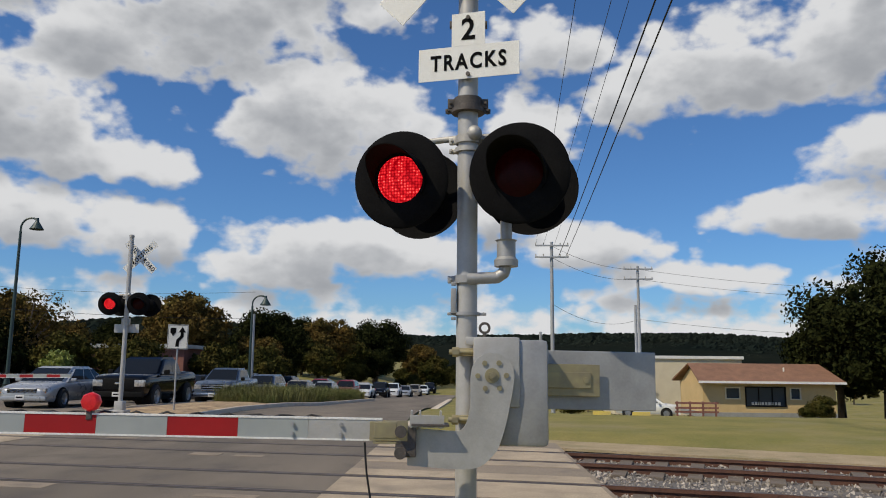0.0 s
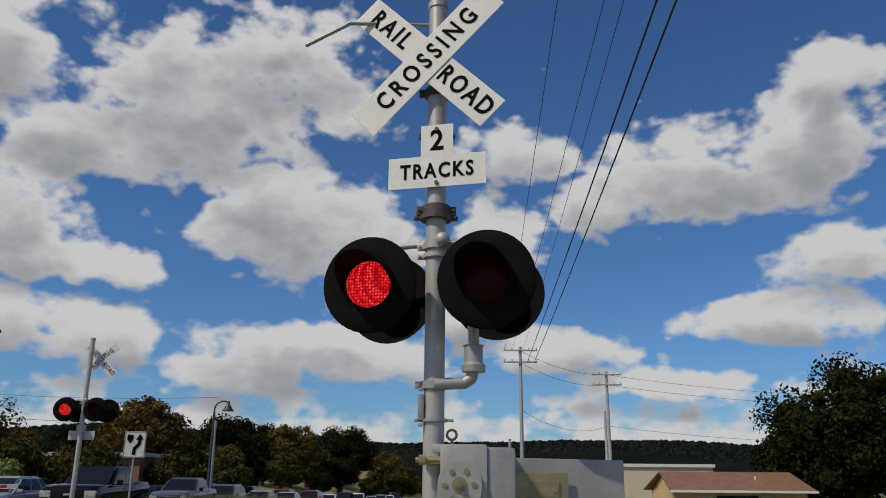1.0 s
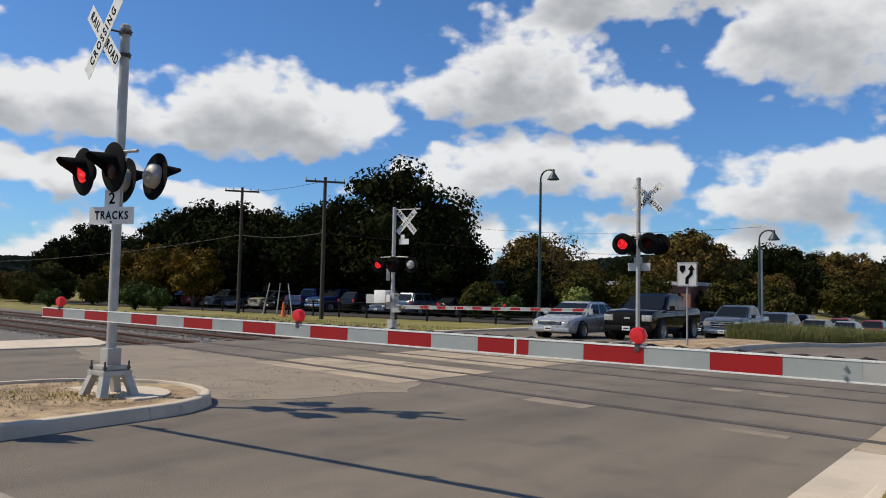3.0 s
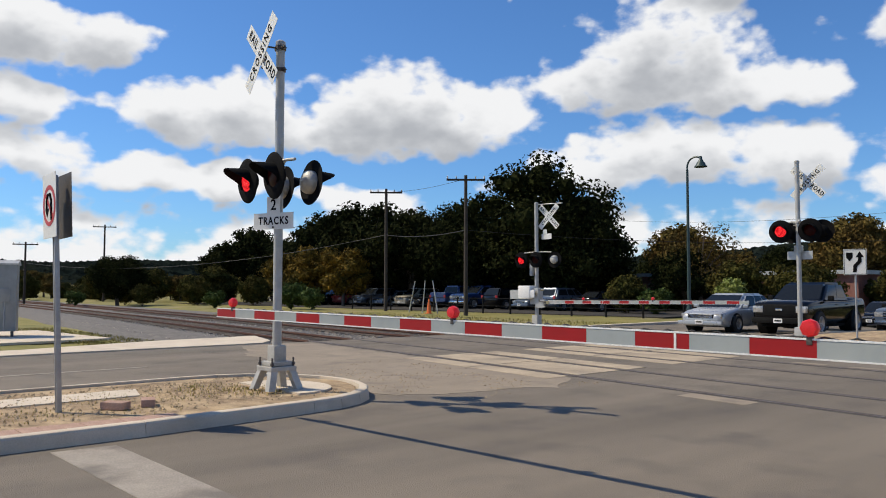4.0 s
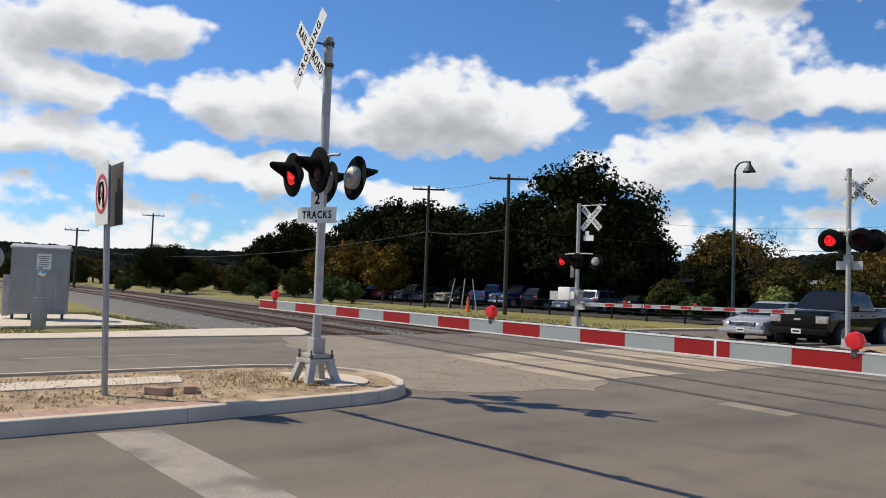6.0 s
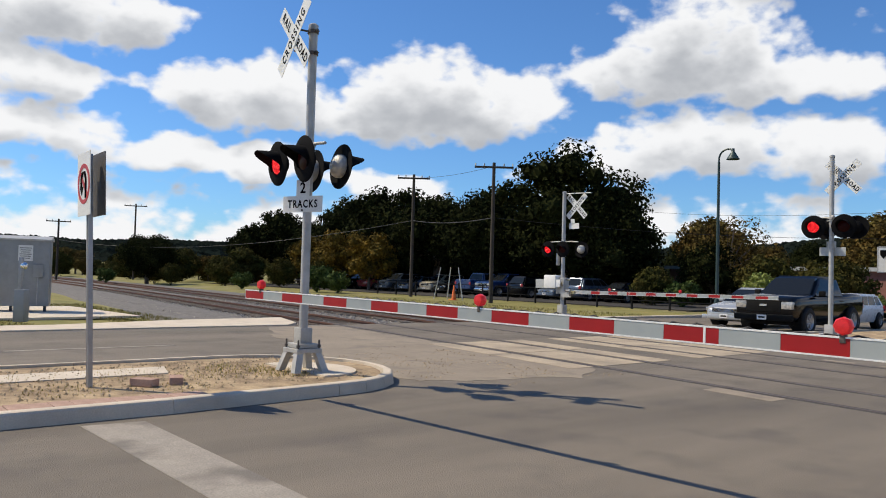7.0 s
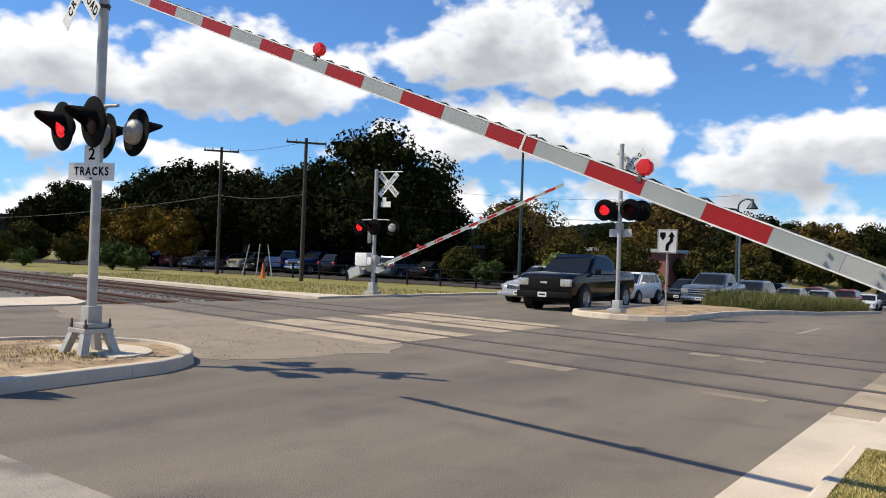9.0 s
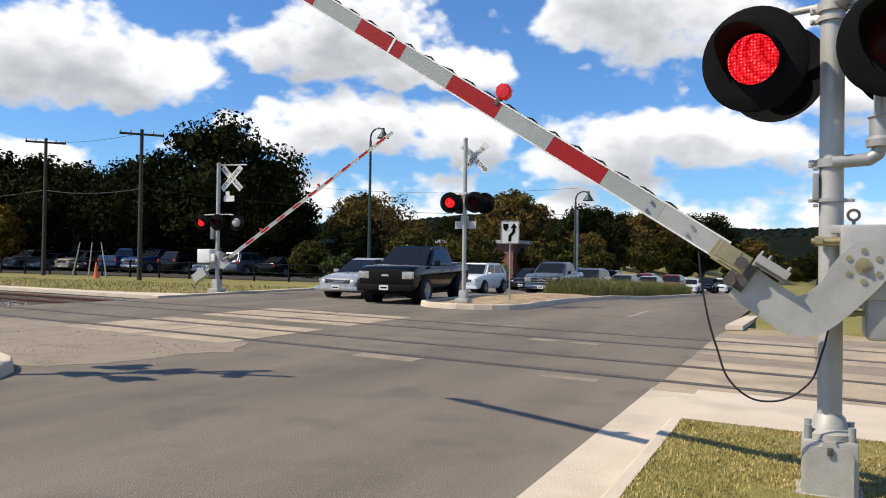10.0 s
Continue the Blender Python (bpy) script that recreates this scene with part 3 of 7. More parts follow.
def kerb_line(name, outer, label, width=0.16, top=0.15, closed=False):
    """A cast kerb along a line of points, its road face sloping and its top edge rounded; one part to each cast length."""
    k = thing(name, Matrix(), label, "kerb", kind="structure")
    n = len(outer)
    rng = range(n if closed else n - 1)
    for i in rng:
        a, b = Vector((*outer[i], 0)), Vector((*outer[(i + 1) % n], 0))
        d = (b - a).normalized()
        inn = Vector((-d.y, d.x, 0))
        pa, pb = Vector((*outer[i - 1], 0)) if (closed or i) else a - d, Vector((*outer[(i + 2) % n], 0)) if (closed or i + 2 < n) else b + d
        na = ((a - pa).normalized() + d).normalized()
        nb = ((pb - b).normalized() + d).normalized()
        na, nb = Vector((-na.y, na.x, 0)), Vector((-nb.y, nb.x, 0))
        bm = bmesh.new()
        prof = [(0.0, -0.06), (0.03, top - 0.03), (0.045, top - 0.008), (0.07, top), (width, top), (width, -0.06)]
        gap = 0.003
        rows = []
        for p, nn, s in ((a, na, gap), (b, nb, -gap)):
            rows.append([bm.verts.new(p + d * s + nn * o + Vector((0, 0, z + height(p.x, p.y)))) for o, z in prof])
        for q in range(len(prof)):
            w = (q + 1) % len(prof)
            bm.faces.new((rows[0][q], rows[1][q], rows[1][w], rows[0][w]))
        bm.faces.new(rows[0][::-1]), bm.faces.new(rows[1])
        bmesh.ops.recalc_face_normals(bm, faces=bm.faces)
        part("kerbstone", bm, M["concrete"], k, smooth=False)
    return k


def arc(cx, cy, rx, ry, a0, a1, n):
    return [(cx + rx * math.cos(radians(a0 + (a1 - a0) * i / n)), cy + ry * math.sin(radians(a0 + (a1 - a0) * i / n))) for i in range(n + 1)]


# near median: long island with a rounded nose by the tracks
nose = [(-7.9, -14 + 2.4 * i) for i in range(7)] + [(-7.92, 3.2)] + arc(-9.95, 5.35, 1.85, 1.75, 0, 180, 12) + [(-11.8, 3.2)] + [(-11.8, 0.4 - 2.4 * i) for i in range(7)]
kerb_line("kerb_median_near", nose, "pale concrete kerb round the median island")
bm = bmesh.new()
slab(bm, [(x + (0.16 if x < -9.95 else -0.16), y - (0.14 if y > 5.35 else 0)) for x, y in nose], 0.05, 0.11)
single("median_surface", bm, M["mulch"], "dry gravelly soil inside the median island", "ground", kind="structure")
bm = bmesh.new()
slab(bm, arc(-9.75, 5.75, 0.85, 0.75, -10, 190, 12), 0.08, 0.135)
single("median_nose_slab", bm, M["concrete"], "pale concrete slab in the median's nose", "pavement", kind="structure")
bm = bmesh.new()
slab(bm, [(-10.9, 1.6), (-10.2, 1.6), (-10.2, 4.0), (-10.9, 4.2)], 0.09, 0.125)
single("median_slab", bm, M["concrete"], "weathered concrete slab in the median", "pavement", kind="structure")


def build_pavers():
    bed = thing("paver_edging", Matrix(), "row of pink brick pavers inside the kerb", "pavement", kind="structure")
    bm = bmesh.new()
    box(bm, (0, 0, 0), (0.38, 0.195, 0.06), bevel=0.006)
    me = mesh("brick", bm, M["brick_pink"])
    rnd = random.Random(3)
    for i in range(32):
        y = -2.6 + 0.2 * i
        b = new("brick", me)
        b.parent = bed
        b.matrix_basis = pose(-8.27 + rnd.uniform(-0.006, 0.006), y, 0.105 + rnd.uniform(-0.004, 0.006), 0, 0, rnd.uniform(-1.5, 1.5))
    return bed


build_pavers()
for c, r in (((-9.25, 3.35, 0.16), 35), ((-9.3, 3.75, 0.155), -20), ((-9.6, 1.2, 0.155), 50)):
    bm = bmesh.new()
    box(bm, (0, 0, 0), (0.30, 0.16, 0.09), bevel=0.01)
    ob = single("loose_brick", bm, M["brick_pink"], "loose broken pink brick lying on the soil", "brick")
    ob.matrix_basis = pose(*c, 0, 0, r)

# far median with the keep-right sign, and its planting
isl = arc(-9.0, 22.1, 1.75, 1.5, 180, 360, 10) + [(-7.25, 26), (-7.0, 32), (-7.0, 40), (-7.0, 50), (-7.0, 62)] + [(-10.9, 62), (-10.9, 50), (-10.9, 40), (-10.85, 32), (-10.8, 26)]
kerb_line("kerb_median_far", isl, "pale concrete kerb round the planted median", closed=True, top=0.16)
bm = bmesh.new()
rows = []
for y in (20.85, 21.2, 22, 24, 26, 29, 32, 36, 40, 45, 50, 56, 62):
    w = 1.62 if y > 22 else 1.62 * math.sqrt(max(0.02, 1 - ((22.1 - y) / 1.4) ** 2))
    rows.append([bm.verts.new((-9.0 + k * w, y, height(-9, y) + (0.1 if abs(k) == 1 else 0.1 + 0.08 * smooth_step(23, 27, y)))) for k in (-1, -0.5, 0, 0.5, 1)])
for p, q in zip(rows, rows[1:]):
    for k in range(4):
        bm.faces.new((p[k], p[k + 1], q[k + 1], q[k]))
single("median_soil", bm, M["mulch"], "tan mulch in the planted median", "ground", kind="structure")

# our side: gutter, kerb, verge and footpath
sheet("gutter", M["concrete"], [-1.47, -0.97], spread(-30, 9.35, 20), 0.004, "pale concrete gutter along the road edge", "pavement")
kerb_line("kerb_near_side", [(-0.97, 7.1)] + [(-0.97, 4 - 3 * i) for i in range(12)], "pale concrete kerb beside the grass verge", top=0.125)
bm = bmesh.new()
slab(bm, [(-0.97, 7.1), (8.5, 6.0), (8.5, 7.6), (2.1, 9.05), (-0.972, 9.42)], -0.05, 0.012)
single("pavement_near", bm, M["concrete"], "pale concrete footpath crossing towards the tracks", "pavement", kind="structure")
bm = bmesh.new()
slab(bm, [(-1.45, 9.36), (-0.9, 9.43), (2.05, 9.06), (2.05, 16.6), (-1.45, 17.2)], -0.06, 0.0005)
single("pavement_crossing", bm, M["asphalt_dusty"], "dusty asphalt footway between the rails", "pavement", kind="structure")
bm = bmesh.new()
slab(bm, [(-1.45, 17.0), (2.4, 15.6), (30, 4.0), (30, 6.0), (2.4, 17.2), (1.0, 18.2), (-1.45, 19)], -0.06, -0.012)
single("gravel_strip", bm, M["sand"], "sandy gravel strip beside the tracks", "pavement", kind="structure")
vg = bmesh.new()
slab(vg, [(-0.82, -30), (30, -30), (30, 2.0), (8.5, 6.0), (-0.82, 7.08)], -0.1, 0.125)
single("verge", vg, M["grass"], "patchy dry grass verge behind the kerb", "grass", kind="structure")
bm = bmesh.new()
slab(bm, [(-1.45, 18), (-1.1, 18), (-1.1, 70), (-1.45, 70)], -0.1, 0.0)
for v in bm.verts:
    v.co.z += height(-1.3, v.co.y) + 0.10
single("kerb_far_right", bm, M["concrete"], "pale concrete kerb beyond the crossing", "kerb", kind="structure")
outline = [(-13.8, 8.2), (-11.4, 7.4), (-9.6, 7.2), (-8.6, 7.0), (-8.0, 8.4), (-7.7, 9.6), (-8.4, 10.7), (-13.8, 11.5), (-18.8, 12.2), (-19.2, 10.2), (-16.5, 8.9)]
ragged = []
for k, (a, b) in enumerate(zip(outline, outline[1:] + outline[:1])):
    for q in range(9):
        u = q / 9
        x, y = a[0] + (b[0] - a[0]) * u, a[1] + (b[1] - a[1]) * u
        ragged.append((x + 0.35 * noise.noise((x * 1.7, y * 1.7, 4)), y + 0.3 * noise.noise((x * 1.7, y * 1.7, 9))))
bm = bmesh.new()
slab(bm, ragged, -0.03, 0.004)
single("dusty_apron", bm, M["asphalt_dusty"], "dusty gravelly asphalt between the median and the tracks", "road", kind="structure")

# far side of the road: gutter, kerb ramp and grass strip
bm = bmesh.new()
slab(bm, [(-19.4, -30), (-19.4, 10.9), (-20.2, 11.6), (-22.6, 12.4), (-22.2, 9), (-21.0, 5.2), (-20.6, -30)], -0.05, 0.035)
single("pavement_far", bm, M["concrete"], "sunlit pale concrete gutter and kerb across the road", "pavement", kind="structure")
bm = bmesh.new()
slab(bm, [(-19.4, 19.6), (-19.4, 40), (-19.75, 40), (-19.75, 21.6), (-23, 21.0), (-40, 22.6), (-40, 22.0), (-23, 20.0)], -0.05, 0.07)
single("kerb_far_side", bm, M["concrete"], "pale concrete kerb beside the far grass strip", "kerb", kind="structure")
bm = bmesh.new()
slab(bm, [(-24.0, 4.2), (-31.0, 3.2), (-31.0, 8.2), (-24.6, 8.6)], -0.05, 0.02)
single("cabinet_pad", bm, M["concrete"], "concrete pad under the equipment cabinet", "pavement", kind="structure")

# worn white stop line and faint lane marks
for nm, pts, lab in (("stop_line", [(-7.73, 2.23), (-7.68, 2.81), (-1.6, 2.74), (-1.6, 2.26)], "worn white stop line"),
                     ("lane_mark", [(-15.15, 3.0), (-15.03, 3.0), (-15.03, 6.0), (-15.15, 6.0)], "worn white lane mark"),
                     ("lane_mark", [(-4.1, 20.4), (-3.98, 20.4), (-3.98, 23.4), (-4.1, 23.4)], "worn white lane mark")):
    bm = bmesh.new()
    slab(bm, pts, 0.0, 0.005)
    single(nm, bm, M["worn_white"], lab, "road marking", kind="structure")

rnd = random.Random(41)
for k in range(6):
    x0 = rnd.uniform(-7.9, -2.9)
    off = rnd.choice((-0.62, -0.55, 1.7, 3.2, 3.25, 5.6))
    w = rnd.uniform(0.5, 1.1)
    line_x("road_patch", M["asphalt_dusty"], x0, x0 + w, off, off + rnd.uniform(0.18, 0.42), -0.02, 0.0035 + 0.0004 * k, "pale worn patch in the asphalt beside a rail", n=2)


# ---- crossing signals ----
def crossbuck(parent, z, y, turn=0.0, both=False, x=0.0, size=1.0):
    cb = None
    for k, (ang, txt, order) in enumerate(((45, "CROSSING", 0.006), (-45, None, -0.006))):
        m = pose(x, y + (0.0 if k else -0.008), z, 0, 0, turn) @ pose(0, 0, 0, 0, -ang, 0) @ Matrix.Diagonal((size, 1, size, 1))
        bm = bmesh.new()
        box(bm, (0, 0, 0), (1.22, 0.005, 0.229), bevel=0.002)
        bm.transform(m)
        blade = part("blade", bm, M["sign"], parent, "white reflective crossbuck blade", smooth=False)
        if txt:
            words("letters", txt, 0.175, m @ Matrix.Translation((0, -0.0045, 0)), M["ink"], blade, 0.004, 0.80, 1.42)
        else:
            words("letters", "RAIL", 0.175, m @ Matrix.Translation((-0.36, -0.0045, 0)), M["ink"], blade, 0.004, 0.80, 1.3)
            words("letters", "ROAD", 0.175, m @ Matrix.Translation((0.36, -0.0045, 0)), M["ink"], blade, 0.004, 0.80, 1.25)
        cb = blade
    return cb


def signal_lamp(parent, x, y, z, lit, turn=0.0, tilt=4.0, silver_back=False):
    """Round black background with a hooded red lens, facing local -y turned by `turn`."""
    m = pose(x, y, z, 0, 0, turn) @ pose(0, 0, 0, 90 + tilt, 0, 0)
    bm = bmesh.new()
    lathe(bm, [(0.150, 0.004), (0.17, 0.008), (0.30, 0.0), (0.317, -0.012), (0.317, -0.02), (0.297, -0.012), (0.16, -0.004), (0.150, 0.0)], m, 40, False)
    bmesh.ops.recalc_face_normals(bm, faces=bm.faces)
    disc = part("background", bm, M["black"], parent, "round black signal background")
    bm = bmesh.new()
    lathe(bm, [(0.0, 0.028), (0.06, 0.026), (0.12, 0.018), (0.152, 0.004)], m, 32)
    part("lens", bm, M["lit"] if lit else M["unlit"], disc, "glowing red signal lens" if lit else "dark red unlit lens")
    bm = bmesh.new()
    seg, ln = 30, 0.30
    rows = []
    for r in (0.178, 0.171):
        for zz in (0, 1):
            row = []
            for k in range(seg + 1):
                a = radians(-38 + 256 * k / seg)
                cut = 0.10 + 0.90 * smooth_step(-0.35, 0.95, math.sin(a))
                row.append(bm.verts.new(m @ Vector((r * math.cos(a), r * math.sin(a), 0.0 if zz == 0 else ln * cut))))
            rows.append(row)
    for p, q in ((0, 1), (2, 3), (1, 3)):
        for k in range(seg):
            bm.faces.new((rows[p][k], rows[p][k + 1], rows[q][k + 1], rows[q][k]))
    part("hood", bm, M["black"], disc, "black lamp hood")
    bm = bmesh.new()
    lathe(bm, [(0.165, -0.01), (0.165, -0.07), (0.15, -0.11), (0.10, -0.145), (0.0, -0.16)], m, 28)
    part("housing", bm, M["cast"] if silver_back else M["black"], disc, "domed silver lamp housing" if silver_back else "black lamp housing")
    return disc


def clamp(bm, z, r=0.07, h=0.05):
    lathe(bm, [(r, z - h / 2), (r + 0.014, z - h / 2), (r + 0.014, z + h / 2), (r, z + h / 2)], None, 20)
    for s in (-1, 1):
        box(bm, (s * (r + 0.03), 0, z), (0.05, 0.035, h * 0.9), bevel=0.004)
        tube(bm, (s * (r + 0.035), -0.04, z), (s * (r + 0.035), 0.04, z), 0.009, seg=8)


def tracks_sign(parent, z, y, turn):
    m = pose(0, y, z, 0, 0, turn)
    bm = bmesh.new()
    box(bm, (0, 0, 0), (0.686, 0.004, 0.229), bevel=0.0015)
    box(bm, (0, 0.0, 0.2292), (0.229, 0.004, 0.229), bevel=0.0015)
    bm.transform(m)
    p = part("track_count_sign", bm, M["sign"], parent, "white two-tracks sign plate", smooth=False)
    words("letters", "TRACKS", 0.150, m @ Matrix.Translation((0, -0.004, 0)), M["ink"], p, 0.004, 0.80, 1.24)
    words("letters", "2", 0.21, m @ Matrix.Translation((0, -0.004, 0.222)), M["ink"], p, 0.004, 0.95)
    for zz in (-0.085, 0.31):
        bm = bmesh.new()
        tube(bm, m @ Vector((0, -0.016, zz)), m @ Vector((0, 0.03, zz)), 0.014, seg=10)
        part("bolt", bm, M["dark_metal"], p)
    return p


def mast(parent, z0, z1, r=0.068, cap=True):
    bm = bmesh.new()
    tube(bm, (0, 0, z0), (0, 0, z1), r, r, 24)
    if cap:
        lathe(bm, [(r + 0.008, z1 - 0.03), (r + 0.008, z1 + 0.02), (r * 0.6, z1 + 0.045), (0.0, z1 + 0.05)], None, 20)
    return part("mast", bm, M["steel"], parent, "silver-painted steel mast")


def cross_arm(parent, z, half, y=0.0, turn=0.0):
    bm = bmesh.new()
    clamp(bm, z + 0.17)
    clamp(bm, z + 0.10, 0.07, 0.03)
    for s in (-1, 1):
        pipe(bm, [(0.0, -0.0, z + 0.19), (s * half * 0.5, 0.02, z + 0.19), (s * half, 0.0, z + 0.17)], 0.022, 10)
    bmesh.ops.create_uvsphere(bm, u_segments=14, v_segments=8, radius=0.05, matrix=Matrix.Translation((0.06, -0.06, z + 0.2)))
    bm.transform(pose(0, 0, 0, 0, 0, turn))
    return part("cross_arm", bm, M["cast"], parent, "grey cast lamp crossarm")


def flared_base(parent, z0=0.0):
    """Four-legged cast base with a bolted collar."""
    bm = bmesh.new()
    for sx in (-1, 1):
        for sy in (-1, 1):
            lo = [Vector((sx * a, sy * b, z0)) for a, b in ((0.27, 0.27), (0.17, 0.27), (0.17, 0.17), (0.27, 0.17))]
            hi = [Vector((sx * a, sy * b, z0 + 0.27)) for a, b in ((0.19, 0.19), (0.09, 0.19), (0.09, 0.09), (0.19, 0.09))]
            L = [bm.verts.new(v) for v in lo]
            H = [bm.verts.new(v) for v in hi]
            bm.faces.new(L), bm.faces.new(H)
            for k in range(4):
                bm.faces.new((L[k], L[(k + 1) % 4], H[(k + 1) % 4], H[k]))
    box(bm, (0, 0, z0 + 0.29), (0.40, 0.40, 0.06), bevel=0.01)
    bmesh.ops.recalc_face_normals(bm, faces=bm.faces)
    b = part("base", bm, M["cast"], parent, "silver four-legged cast base", smooth=False)
    bm = bmesh.new()
    box(bm, (0, 0, z0 + 0.355), (0.32, 0.32, 0.06), bevel=0.01)
    box(bm, (0, 0, z0 + 0.49), (0.19, 0.19, 0.22), bevel=0.012)
    part("collar", bm, M["cast"], b, "cast collar")
    bm = bmesh.new()
    tube(bm, (0, 0, 0), (0, 0, 0.12), 0.013, seg=8)
    lathe(bm, [(0.026, 0.02), (0.026, 0.05)], None, 6)
    me = mesh("bolt", bm, M["dark_metal"])
    for sx in (-1, 1):
        for sy in (-1, 1):
            o = new("bolt", me)
            o.parent = b
            o.matrix_basis = pose(sx * 0.165, sy * 0.165, z0 + 0.32)


def gate_stripes(arm, x0, length, u, h0, h1, sign, thick=0.03):
    """The arm: tapered hollow bar with red and silver reflective bands, each band a piece of its own."""
    total = abs(length)
    band = 0.406
    s = 0.0
    segs = []
    plain = 0.43
    segs.append((0, plain, "bare"))
    s = plain
    k = 0
    while s < total - 0.01:
        e = min(total, s + band)
        segs.append((s, e, "stripe_white" if k % 2 == 0 else "stripe_red"))
        s, k = e, k + 1
    for a, b, mt in segs:
        bm = bmesh.new()
        ha, hb = h0 + (h1 - h0) * a / total, h0 + (h1 - h0) * b / total
        xa, xb = x0 + sign * a, x0 + sign * (b - 0.0015)
        vs = []
        for x, h in ((xa, ha), (xb, hb)):
            vs.append([bm.verts.new((x, y, z)) for y, z in ((-thick / 2, u - h / 2), (thick / 2, u - h / 2), (thick / 2, u + h / 2), (-thick / 2, u + h / 2))])
        for q in range(4):
            bm.faces.new((vs[0][q], vs[1][q], vs[1][(q + 1) % 4], vs[0][(q + 1) % 4]))
        bm.faces.new(vs[0][::-1]), bm.faces.new(vs[1])
        bmesh.ops.recalc_face_normals(bm, faces=bm.faces)
        part("arm_section" if mt == "bare" else "band", bm, M["steel" if mt == "bare" else mt], arm, smooth=False)
    # light edge strips above and below
    bm = bmesh.new()
    for sz in (-1, 1):
        vs = []
        for x, h in ((x0, h0), (x0 + sign * total, h1)):
            zc = u + sz * (h / 2 + 0.004)
            vs.append([bm.verts.new((x, y, z)) for y, z in ((-thick / 2 - 0.003, zc - 0.005), (thick / 2 + 0.003, zc - 0.005), (thick / 2 + 0.003, zc + 0.005), (-thick / 2 - 0.003, zc + 0.005))])
        for q in range(4):
            bm.faces.new((vs[0][q], vs[1][q], vs[1][(q + 1) % 4], vs[0][(q + 1) % 4]))
        bm.faces.new(vs[0][::-1]), bm.faces.new(vs[1])
    bmesh.ops.recalc_face_normals(bm, faces=bm.faces)
    part("edge_strip", bm, M["white"], arm, "pale edge strip", smooth=False)


def arm_lamp(arm, x, z):
    bm = bmesh.new()
    m = pose(x, 0, z, 90, 0, 0)
    lathe(bm, [(0.0, -0.04), (0.045, -0.036), (0.055, -0.02), (0.057, 0.0), (0.055, 0.02), (0.045, 0.036), (0.0, 0.04)], m, 8)
    lamp = part("arm_lamp", bm, M["arm_lamp"], arm, "round red gate-arm lamp")
    bm = bmesh.new()
    box(bm, (x, 0, z - 0.07), (0.035, 0.04, 0.06), bevel=0.004)
    part("lamp_bracket", bm, M["dark_metal"], lamp)


ARM_DROP = -0.325      # the bar lies below the hub


